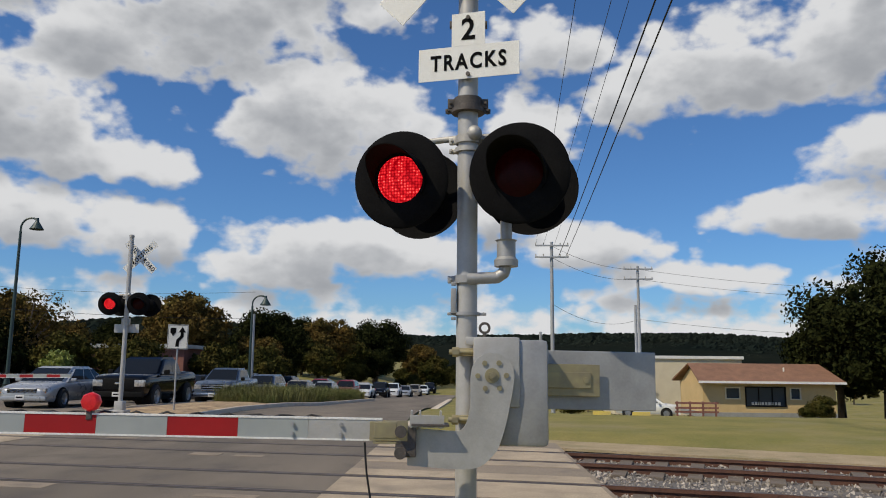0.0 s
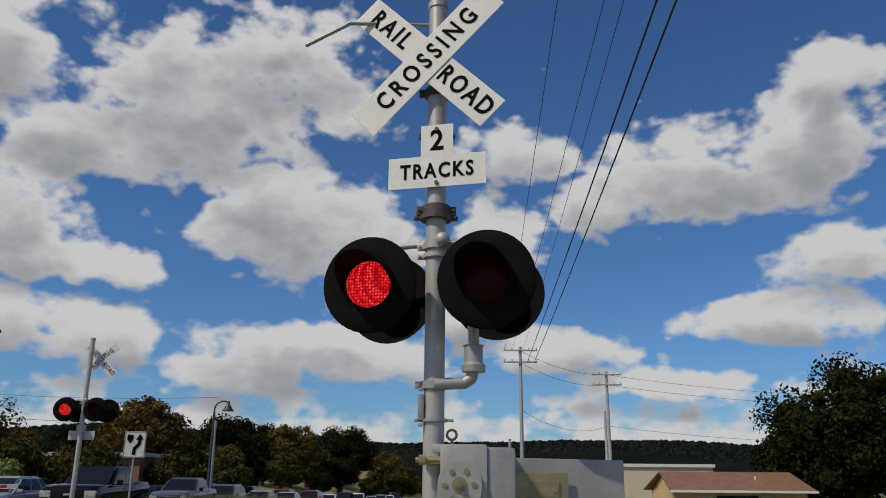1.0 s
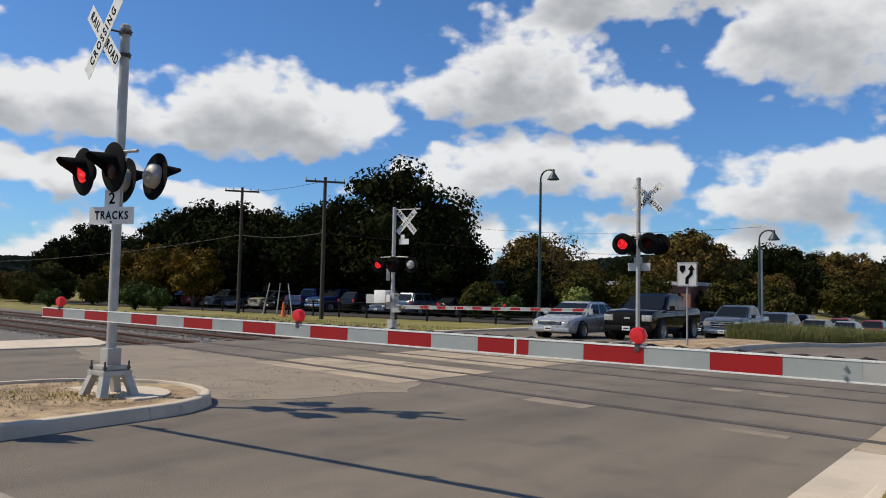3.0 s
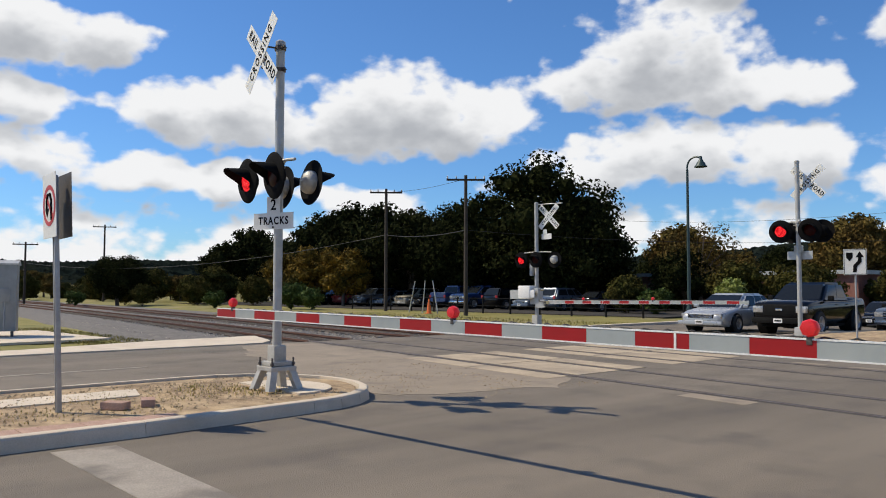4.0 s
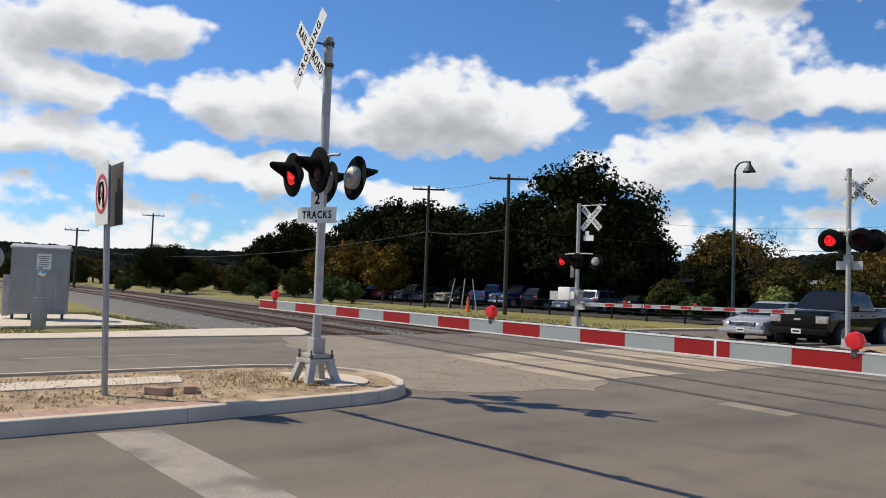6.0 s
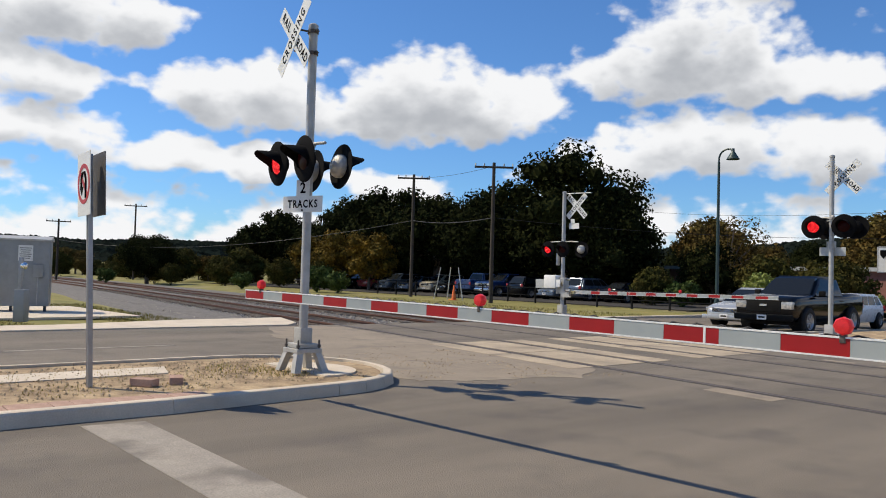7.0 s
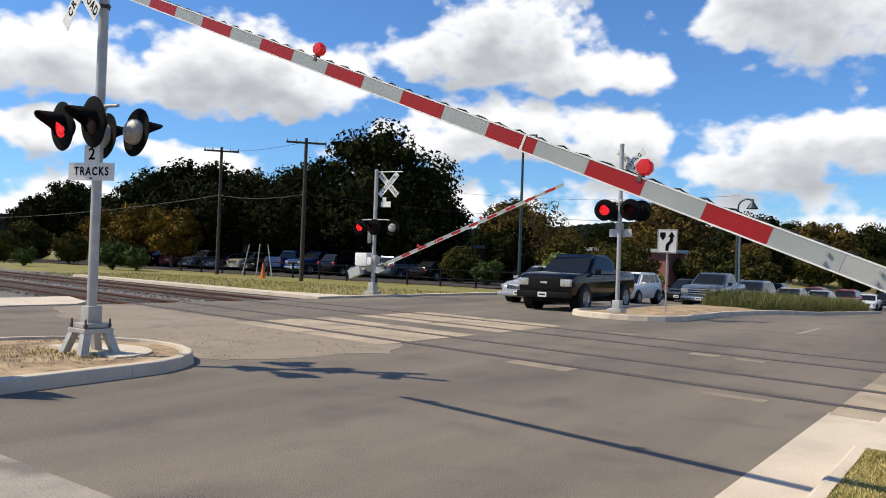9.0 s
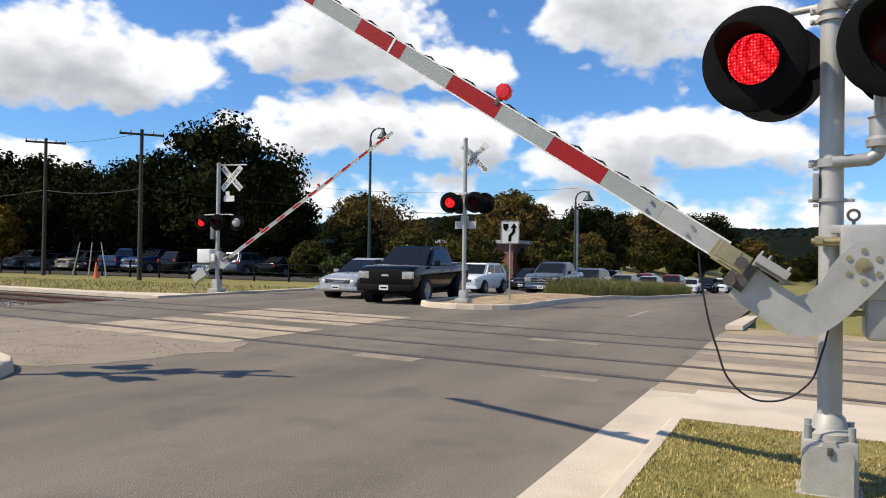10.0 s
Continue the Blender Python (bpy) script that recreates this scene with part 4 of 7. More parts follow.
def gate_arm(parent, sign, length, detail):
    """Arm with its crank plate, clamp, lamps and counterweight; the hub is the origin, the arm lies along sign * x."""
    g = [(0.137, 0.0), (0.12, 0.07), (0.06, 0.125), (0.0, 0.137), (-0.07, 0.118), (-0.12, 0.06), (-0.13, -0.05), (-0.124, -0.19), (-0.145, -0.275), (-0.165, -0.31), (-0.194, -0.33),
         (-0.48, -0.31), (-0.49, -0.525), (-0.166, -0.547), (-0.06, -0.53), (0.0, -0.475), (0.045, -0.42), (0.085, -0.29), (0.117, -0.134)]
    head, tail = g[:12], g[12:]
    line = tail + head[:]                      # from the lower corner round the hub to the upper corner
    for _ in range(2):
        soft_line = [line[0]]
        for a, b in zip(line, line[1:]):
            soft_line += [(0.75 * a[0] + 0.25 * b[0], 0.75 * a[1] + 0.25 * b[1]), (0.25 * a[0] + 0.75 * b[0], 0.25 * a[1] + 0.75 * b[1])]
        line = soft_line + [line[-1]]
    g = line
    bm = bmesh.new()
    slab(bm, [(x * -sign, z) for x, z in (g if sign < 0 else g[::-1])], -0.008, 0.008, UPRIGHT)
    bmesh.ops.recalc_face_normals(bm, faces=bm.faces)
    arm = part("gate_arm", bm, M["steel"], parent, "red and white striped gate arm with silver crank plate", smooth=False)
    for k in range(6):
        a = radians(60 * k + 2)
        c = (0.085 * math.cos(a), 0.085 * math.sin(a))
        bm = bmesh.new()
        tube(bm, (c[0], -0.016, c[1]), (c[0], 0.0, c[1]), 0.016, seg=8)
        part("hub_bolt", bm, M["brass"], arm, "brassy hub bolt")
    bm = bmesh.new()
    tube(bm, (0, -0.014, 0), (0, 0.0, 0), 0.044, seg=20)
    tube(bm, (0, -0.030, 0), (0, -0.014, 0), 0.026, seg=6)
    tube(bm, (0, -0.042, 0), (0, -0.030, 0), 0.013, seg=8)
    part("hub_nut", bm, M["brass"], arm, "brassy hub nut")
    bm = bmesh.new()
    tube(bm, (0, 0.0, 0), (0, 0.30, 0), 0.04, seg=16)
    part("axle", bm, M["cast"], arm)
    bm = bmesh.new()
    s = sign
    for yy in (-0.05, 0.05):
        box(bm, (s * 0.60, yy, ARM_DROP - 0.005), (0.22, 0.012, 0.11), bevel=0.003)
    box(bm, (s * 0.60, 0.0, ARM_DROP - 0.07), (0.18, 0.11, 0.012), bevel=0.003)
    box(bm, (s * 0.62, 0.0, ARM_DROP), (0.13, 0.12, 0.09), bevel=0.004)
    part("arm_clamp", bm, M["brass"], arm, "yellow zinc-plated arm clamp", smooth=False)
    bm = bmesh.new()
    box(bm, (s * 0.50, 0.01, -0.39), (0.12, 0.13, 0.17), bevel=0.006)
    for zz in (-0.33, -0.45):
        tube(bm, (s * 0.53, -0.09, zz), (s * 0.53, 0.09, zz), 0.035, seg=12)
    box(bm, (s * 0.36, 0.0, -0.29), (0.22, 0.16, 0.014), bevel=0.003)
    part("shear_bracket", bm, M["dark_metal"], arm, "dark breakaway bracket", smooth=False)
    bm = bmesh.new()
    for x in (0.30, 0.42, 0.47):
        box(bm, (s * x, -0.02, -0.26), (0.012, 0.09, 0.10), bevel=0.003)
    box(bm, (s * 0.38, -0.06, -0.27), (0.2, 0.012, 0.07), bevel=0.003)
    part("hook_plate", bm, M["steel"], arm, "silver hook plate", smooth=False)
    gate_stripes(arm, s * 0.64, length - 0.70, ARM_DROP, 0.112, 0.092, s)
    for x in (0.68, 0.88, 1.16):
        for zz in (ARM_DROP + 0.025, ARM_DROP - 0.03):
            bm = bmesh.new()
            tube(bm, (s * x, -0.03, zz), (s * x, 0.03, zz), 0.011, seg=8)
            part("bolt", bm, M["galv"], arm)
    for x in (2.33, 5.28, 8.86):
        if x < length:
            arm_lamp(arm, s * x, ARM_DROP + 0.125)
    bm = bmesh.new()
    box(bm, (s * 3.20, 0, ARM_DROP), (0.018, 0.036, 0.110), bevel=0.002)
    part("joint_strip", bm, M["white"], arm, "pale strip over the joint of the two bar lengths", smooth=False)
    # curly lamp cable along the arm's upper edge
    bm = bmesh.new()
    pts = [(s * (1.0 + 0.06 * k), 0.03, ARM_DROP + 0.064 - 0.00008 * k + 0.012 * math.sin(k * 2.2)) for k in range(int((length - 1.2) / 0.06))]
    pipe(bm, pts, 0.006, 4)
    part("lamp_cable", bm, M["cable"], arm, "black lamp cable along the arm")
    # counterweight plates on the other side
    bm = bmesh.new()
    if detail:
        box(bm, (-s * 0.73, 0.34, -0.02), (0.70, 0.05, 0.37), bevel=0.006)
    else:
        box(bm, (-s * 1.26, 0.34, -0.02), (0.64, 0.22, 0.36), bevel=0.01)
        box(bm, (-s * 0.70, 0.34, -0.02), (0.52, 0.05, 0.10), bevel=0.006)
    box(bm, (-s * 0.30, 0.30, 0.0), (0.40, 0.03, 0.13), bevel=0.004)
    part("counterweight", bm, M["galv"] if detail else M["sign_back"], arm, "galvanised counterweight plates", smooth=False)
    bm = bmesh.new()
    box(bm, (-s * 0.5, 0.275, -0.02), (0.42, 0.012, 0.20), bevel=0.003)
    for x in (0.36, 0.62):
        tube(bm, (-s * x, 0.25, -0.02), (-s * x, 0.32, -0.02), 0.02, seg=8)
    box(bm, (-s * 0.5, 0.262, -0.02), (0.30, 0.012, 0.10), bevel=0.003)
    part("weight_clamp", bm, M["brass"], arm, "yellow zinc-plated weight clamp", smooth=False)
    return arm


def gate_box(parent, hub, sign):
    """Gate mechanism housing beside the mast, with its lid, eye bolt and straps."""
    x, y, z = hub
    s = sign
    bm = bmesh.new()
    box(bm, (x - s * 0.18, y + 0.26, z - 0.10), (0.32, 0.42, 0.63), bevel=0.03)
    b = part("gate_mechanism", bm, M["galv"], parent, "grey cast gate mechanism housing")
    bm = bmesh.new()
    box(bm, (x - s * 0.03, y + 0.13, z + 0.02), (0.28, 0.20, 0.42), bevel=0.02)
    box(bm, (x - s * 0.0, y + 0.08, z + 0.205), (0.32, 0.05, 0.05), bevel=0.01)
    part("front_cover", bm, M["steel"], b, "silver front cover")
    bm = bmesh.new()
    rr = [(x + s * 0.04 + 0.03 * math.cos(radians(k * 30)), y + 0.18, z + 0.29 + 0.03 * math.sin(radians(k * 30))) for k in range(13)]
    pipe(bm, rr, 0.008, 6)
    tube(bm, (x + s * 0.04, y + 0.18, z + 0.22), (x + s * 0.04, y + 0.18, z + 0.262), 0.01, seg=8)
    part("eye_bolt", bm, M["dark_metal"], b, "steel lifting eye")
    for dz in (0.14, -0.27):
        bm = bmesh.new()
        tube(bm, (x + s * 0.26, y + 0.16, z + dz), (x - s * 0.02, y + 0.16, z + dz), 0.016, seg=10)
        lathe(bm, [(0.03, -0.02), (0.03, 0.02)], pose(x + s * 0.22, y + 0.16, z + dz, 0, 90, 0), 6)
        box(bm, (x + s * 0.12, y + 0.22, z + dz), (0.2, 0.05, 0.05), bevel=0.006)
        part("mounting_bolt", bm, M["brass"], b, "zinc-plated mounting bolt")
    return b


# near gate and signal
SIGNAL_A = pose(0.262, 5.31, 0.0)
A_TURN = -14.0
HUB_A = (0.152, -0.31, 1.455)
ARM_YAW_A = 3.9


def build_signal_a():
    t = thing("gate_signal", SIGNAL_A, "silver crossing signal mast with flashing lamps and a striped gate", "crossing signal", "crossing signals")
    mast(t, 0.45, 4.85, 0.067)
    crossbuck(t, 4.33, -0.13, A_TURN, x=-0.075, size=1.08)
    tracks_sign(t, 3.50, -0.095, A_TURN)
    bm = bmesh.new()
    for z, h, r in ((3.24, 0.07, 0.08), (3.19, 0.03, 0.095), (4.13, 0.06, 0.075), (4.53, 0.06, 0.075), (3.80, 0.05, 0.072)):
        bm = bmesh.new()
        clamp(bm, z, r, h)
        if h == 0.06:
            tube(bm, (0, -0.12, z), (0, 0, z), 0.02, seg=8)
        part("sign_clamp", bm, M["dark_metal"], t, "dark steel sign clamp")
    cross_arm(t, 2.82, 0.40, turn=A_TURN)
    R = Matrix.Rotation(radians(A_TURN), 4, "Z")
    for x, lit in ((-0.385, True), (0.385, False)):
        p = R @ Vector((x, -0.24, 2.69))
        signal_lamp(t, *p, lit, A_TURN)
        p = R @ Vector((x, 0.24, 2.69))
        signal_lamp(t, *p, False, 180 + A_TURN)
    # conduit elbow to the lamps
    bm = bmesh.new()
    pipe(bm, [(0.0, -0.06, 2.06), (0.19, -0.06, 2.07), (0.235, -0.06, 2.10), (0.25, -0.06, 2.16), (0.25, -0.06, 2.55)], 0.038, 14)
    lathe(bm, [(0.075, 2.14), (0.078, 2.18), (0.06, 2.2), (0.06, 2.3), (0.07, 2.31)], Matrix.Translation((0.25, -0.06, 0)), 20)
    clamp(bm, 2.06)
    part("conduit_elbow", bm, M["galv"], t, "grey conduit elbow")
    bm = bmesh.new()
    box(bm, (-0.085, -0.03, 1.92), (0.035, 0.05, 0.16), bevel=0.006)
    box(bm, (-0.085, -0.03, 2.03), (0.03, 0.045, 0.02), bevel=0.004)
    box(bm, (-0.085, -0.03, 1.81), (0.03, 0.045, 0.02), bevel=0.004)
    clamp(bm, 1.84, 0.07, 0.02)
    part("bracket", bm, M["galv"], t)
    # bonnet mount at the top, reaching out to the left
    bm = bmesh.new()
    tube(bm, (0, 0.05, 4.72), (-0.64, -0.06, 4.66), 0.014, seg=8)
    tube(bm, (-0.632, -0.06, 4.664), (-0.95, -0.08, 4.46), 0.014, seg=8)
    part("stay_rod", bm, M["galv"], t, "thin steel stay rod")
    bm = bmesh.new()
    box(bm, (0, 0, 0.27), (0.30, 0.26, 0.34), bevel=0.02)
    lathe(bm, [(0.14, 0.44), (0.14, 0.475), (0.10, 0.50), (0.085, 0.56), (0.067, 0.58)], None, 24)
    box(bm, (0, 0, 0.06), (0.36, 0.32, 0.14), bevel=0.01)
    b = part("base", bm, M["cast"], t, "cast aluminium junction base")
    bm = bmesh.new()
    slab(bm, [(-0.125, 0.13), (0.125, 0.13), (0.125, 0.36), (0.10, 0.40), (0.04, 0.41), (0.03, 0.44), (-0.03, 0.44), (-0.04, 0.41), (-0.10, 0.40), (-0.125, 0.36)], 0.13, 0.145, UPRIGHT)
    bmesh.ops.recalc_face_normals(bm, faces=bm.faces)
    part("cover_plate", bm, M["cast"], b, "cast cover plate", smooth=False)
    bm = bmesh.new()
    box(bm, (0, -0.155, 0.385), (0.03, 0.02, 0.045), bevel=0.005)
    part("padlock", bm, M["dark_metal"], b, "small dark padlock")
    for sx in (-1, 1):
        for sy in (-1, 1):
            bm = bmesh.new()
            tube(bm, (sx * 0.115, sy * 0.09, 0.42), (sx * 0.115, sy * 0.09, 0.52), 0.022, seg=10)
            part("nut", bm, M["galv"], b)
    gate_box(t, HUB_A, -1)
    arm = gate_arm(t, -1, 9.26, True)
    arm.matrix_basis = pose(*HUB_A, 0, 0, ARM_YAW_A)
    return t, arm


signal_a, arm_a = build_signal_a()


def build_hanging_cable():
    """Loose black cable looping from the arm's root towards the mast; it hangs from the arm and moves with it."""
    c = thing("arm_cable", pose(0, 0, 0), "loose black cable looping from the gate arm", "cable")
    cu = bpy.data.curves.new("cable_loop", "CURVE")
    cu.dimensions, cu.bevel_depth, cu.bevel_resolution = "3D", 0.0062, 2
    sp = cu.splines.new("BEZIER")
    pts = [(0, 0, 0.04), (0.02, 0.0, -0.16), (0.10, 0.02, -0.51), (0.20, 0.05, -0.74), (0.37, 0.09, -0.82), (0.58, 0.14, -0.72), (0.66, 0.19, -0.53), (0.70, 0.24, -0.36)]
    sp.bezier_points.add(len(pts) - 1)
    for b, p in zip(sp.bezier_points, pts):
        b.co, b.handle_left_type, b.handle_right_type = p, "AUTO", "AUTO"
    cu.materials.append(M["cable"])
    tmp = bpy.data.objects.new("cable_loop", cu)
    scene.collection.objects.link(tmp)
    bpy.context.view_layer.update()
    me = bpy.data.meshes.new_from_object(tmp.evaluated_get(bpy.context.evaluated_depsgraph_get()))
    bpy.data.objects.remove(tmp)
    up = new("cable_loop", me)
    up.parent = c
    return c, up


arm_cable, cable_up = build_hanging_cable()


def build_signal_d():
    t = thing("crossing_signal", pose(-9.53, 5.63, 0.135), "white crossing signal with red lamps on the near median", "crossing signal", "crossing signals")
    flared_base(t)
    mast(t, 0.5, 4.865, 0.062)
    crossbuck(t, 4.655, -0.30, -4)
    bm = bmesh.new()
    for z in (4.48, 4.79):
        bm = bmesh.new()
        clamp(bm, z, 0.064, 0.05)
        tube(bm, (0, -0.30, z - 0.02), (0, 0, z), 0.014, seg=8)
        part("sign_clamp", bm, M["dark_metal"], t, "dark steel sign clamp")
    cross_arm(t, 2.99, 0.42)
    for x, lit in ((-0.38, True), (0.36, False)):
        signal_lamp(t, x, -0.30, 2.91, lit, -4)
        signal_lamp(t, x, 0.32, 2.87, False, 176, silver_back=True)
    tracks_sign(t, 2.33, -0.08, 22)
    return t


build_signal_d()


def build_signal_b():
    t = thing("crossing_signal", pose(-9.19, 21.6, 0.15), "white crossing signal with red lamps on the planted median", "crossing signal", "crossing signals")
    bm = bmesh.new()
    box(bm, (0, 0, 0.05), (0.42, 0.42, 0.12), bevel=0.02)
    box(bm, (0, 0, 0.22), (0.24, 0.24, 0.26), bevel=0.02)
    part("base", bm, M["steel"], t, "silver cast base")
    mast(t, 0.3, 4.9, 0.062)
    crossbuck(t, 4.34, 0.16, 4, x=0.22, size=0.94)
    cross_arm(t, 3.05, 0.42)
    for x, lit in ((-0.40, True), (0.40, False)):
        signal_lamp(t, x, -0.20, 2.98, lit, 8)
        signal_lamp(t, x + 0.12, 0.30, 2.98, False, 188)
    bm = bmesh.new()
    box(bm, (0, 0.07, 2.32), (0.69, 0.005, 0.23), bevel=0.002)
    part("sign_plate", bm, M["sign_back"], t, "grey back of a sign plate", smooth=False)
    bm = bmesh.new()
    clamp(bm, 2.5, 0.066, 0.2)
    part("sign_clamp", bm, M["cast"], t)
    return t


build_signal_b()
ARM_C = (0.16, -0.25, 1.36)


def build_signal_c():
    t = thing("gate_signal", pose(-20.31, 23.49, 0.0), "silver crossing signal with a long striped gate before dark oaks", "crossing signal", "crossing signals")
    bm = bmesh.new()
    box(bm, (0, 0, 0.08), (0.5, 0.5, 0.2), bevel=0.02)
    box(bm, (0, 0, 0.32), (0.28, 0.28, 0.4), bevel=0.02)
    part("base", bm, M["cast"], t, "silver cast base")
    mast(t, 0.4, 4.95, 0.075)
    crossbuck(t, 4.40, 0.14, 4, x=0.52)
    bm = bmesh.new()
    tube(bm, (0, 0, 4.9), (1.25, 0.1, 4.88), 0.02, seg=8)
    part("top_rod", bm, M["galv"], t, "thin steel rod")
    bm = bmesh.new()
    box(bm, (0.42, 0.12, 3.62), (0.5, 0.01, 0.22), bevel=0.003)
    box(bm, (0.34, 0.12, 3.8), (0.2, 0.01, 0.2), bevel=0.003)
    part("sign_plate", bm, M["sign"], t, "white sign plate", smooth=False)
    cross_arm(t, 2.82, 0.75)
    signal_lamp(t, -0.62, -0.22, 2.70, True, 6)
    signal_lamp(t, 0.14, -0.22, 2.70, False, 6)
    signal_lamp(t, 0.72, 0.25, 2.70, False, 186, silver_back=True)
    bm = bmesh.new()
    box(bm, (-0.22, -0.05, 2.32), (0.12, 0.12, 0.5), bevel=0.02)
    part("junction_box", bm, M["cast"], t)
    gate_box(t, ARM_C, 1)
    bm = bmesh.new()
    box(bm, (-0.32, -0.22, 1.42), (0.62, 0.40, 0.52), bevel=0.05)
    box(bm, (-0.05, -0.36, 1.36), (0.5, 0.05, 0.3), bevel=0.02)
    part("white_housing", bm, M["white"], t, "white gate drive housing")
    arm = gate_arm(t, 1, 8.75, False)
    arm.matrix_basis = pose(*ARM_C, 0, 0, 0)
    return t, arm


signal_c, arm_c = build_signal_c()


# ---- vehicles ----
def wheel_mesh(r, w):
    bm = bmesh.new()
    lathe(bm, [(r * 0.62, -w / 2), (r * 0.93, -w / 2), (r, -w * 0.36), (r, w * 0.36), (r * 0.93, w / 2), (r * 0.62, w / 2)], Matrix.Rotation(radians(90), 4, "Y"), 28, False)
    tyre = mesh("tyre", bm, M["rubber"], True)
    bm = bmesh.new()
    R = Matrix.Rotation(radians(90), 4, "Y")
    for s in (-1, 1):
        lathe(bm, [(r * 0.63, s * w * 0.46), (r * 0.58, s * w * 0.40), (r * 0.50, s * w * 0.25), (r * 0.1, s * w * 0.30), (0, s * w * 0.34)], R, 28, False)
        for k in range(6):
            a = k * math.tau / 6
            box(bm, (s * w * 0.34, r * 0.34 * math.cos(a), r * 0.34 * math.sin(a)), (0.03, r * 0.12, r * 0.42), Matrix.Rotation(a - math.pi / 2, 3, "X"), 0.004)
    return tyre, mesh("rim", bm, M["rim"], True)


WHEELS = {}


def quad_plate(bm, q, lift):
    """A thin plate on four corners, raised along their normal."""
    n = (q[1] - q[0]).cross(q[3] - q[0]).normalized()
    a = [bm.verts.new(v - n * 0.01) for v in q]
    b = [bm.verts.new(v + n * lift) for v in q]
    bm.faces.new(b), bm.faces.new(a[::-1])
    for k in range(4):
        bm.faces.new((a[k], a[(k + 1) % 4], b[(k + 1) % 4], b[k]))


def inset(q, u0, u1, v0, v1):
    def at(u, v):
        return (q[0] * (1 - u) + q[1] * u) * (1 - v) + (q[3] * (1 - u) + q[2] * u) * v
    return [at(u0, v0), at(u1, v0), at(u1, v1), at(u0, v1)]


def car(kind, paint, m, label, group=""):
    # stations along the body: y, share of the half width, lower and upper edge
    spec = {
        "pickup": dict(L=5.2, W=1.96, body=[(-2.60, 0.88, 0.50, 1.06), (-2.57, 0.95, 0.44, 1.13), (-2.45, 0.985, 0.40, 1.18), (-2.1, 1.0, 0.38, 1.215), (-1.2, 1.0, 0.36, 1.25), (1.0, 0.99, 0.38, 1.26),
                                            (1.06, 0.985, 0.40, 1.29), (2.45, 0.985, 0.46, 1.29), (2.56, 0.97, 0.50, 1.28), (2.60, 0.94, 0.54, 1.24)],
                       cab=(-1.28, 1.05, 1.22, -0.40, 0.88, 1.86), r=0.42, ax=(-1.68, 1.55)),
        "sedan": dict(L=4.8, W=1.82, body=[(-2.41, 0.70, 0.34, 0.60), (-2.36, 0.82, 0.27, 0.67), (-2.2, 0.92, 0.23, 0.745), (-1.9, 0.98, 0.2, 0.81), (-1.2, 1.0, 0.2, 0.90), (0.2, 1.0, 0.2, 0.945), (1.7, 0.99, 0.22, 0.975),
                                           (2.15, 0.95, 0.25, 0.96), (2.34, 0.88, 0.3, 0.92), (2.40, 0.8, 0.36, 0.84)],
                      cab=(-1.30, 1.95, 0.88, -0.32, 1.05, 1.43), r=0.33, ax=(-1.45, 1.4)),
        "suv": dict(L=4.6, W=1.86, body=[(-2.30, 0.74, 0.40, 0.76), (-2.24, 0.86, 0.33, 0.87), (-2.05, 0.95, 0.29, 0.96), (-1.7, 0.99, 0.27, 1.01), (-1.1, 1.0, 0.26, 1.06), (1.4, 1.0, 0.26, 1.11), (2.0, 0.97, 0.28, 1.12),
                                         (2.22, 0.91, 0.32, 1.08), (2.29, 0.84, 0.4, 1.0)],
                    cab=(-1.28, 2.20, 1.03, -0.42, 1.78, 1.66), r=0.36, ax=(-1.4, 1.4)),
    }[kind]
    c = thing(kind if kind != "suv" else "car", m, label, "truck" if kind == "pickup" else "car", group)
    W, L = spec["W"], spec["L"]
    bm = bmesh.new()
    rows = []
    for y, k, zb, zt in spec["body"]:
        w, h = W / 2 * k, zt - zb
        half = [(0.55, zb), (0.90, zb + 0.02), (0.975, zb + 0.18 * h), (0.995, zb + 0.48 * h), (1.0, zb + 0.66 * h), (0.975, zb + 0.84 * h), (0.93, zt - 0.05 * h), (0.84, zt), (0.45, zt + 0.025)]
        rows.append([bm.verts.new((u * w, y, z)) for u, z in half] + [bm.verts.new((-u * w, y, z)) for u, z in half[::-1]])
    n = len(rows[0])
    for p, q in zip(rows, rows[1:]):
        for k in range(n):
            bm.faces.new((p[k], p[(k + 1) % n], q[(k + 1) % n], q[k]))
    bm.faces.new(rows[0]), bm.faces.new(rows[-1][::-1])
    bmesh.ops.recalc_face_normals(bm, faces=bm.faces)
    part("body", bm, M[paint], c)
    y0, y1, z0, t0, t1, z1 = spec["cab"]
    wb, wt = W / 2 * 0.95, W / 2 * 0.76
    B = [Vector(v) for v in ((-wb, y0, z0), (wb, y0, z0), (wb, y1, z0), (-wb, y1, z0))]
    T = [Vector(v) for v in ((-wt, t0, z1), (wt, t0, z1), (wt, t1, z1), (-wt, t1, z1))]
    bm = bmesh.new()
    b, t = [bm.verts.new(v) for v in B], [bm.verts.new(v) for v in T]
    bm.faces.new(t), bm.faces.new(b[::-1])
    for k in range(4):
        bm.faces.new((b[k], b[(k + 1) % 4], t[(k + 1) % 4], t[k]))
    bmesh.ops.recalc_face_normals(bm, faces=bm.faces)
    bmesh.ops.bevel(bm, geom=[e for e in bm.edges if max(v.co.z for v in e.verts) > z0 + 0.1], offset=0.10, segments=4, affect="EDGES")
    part("cabin", bm, M[paint], c)
    sides = [[B[k], B[(k + 1) % 4], T[(k + 1) % 4], T[k]] for k in range(4)]
    cuts = [(0, 0.065, 0.935, 0.06, 0.87), (2, 0.09, 0.91, 0.14, 0.84)]
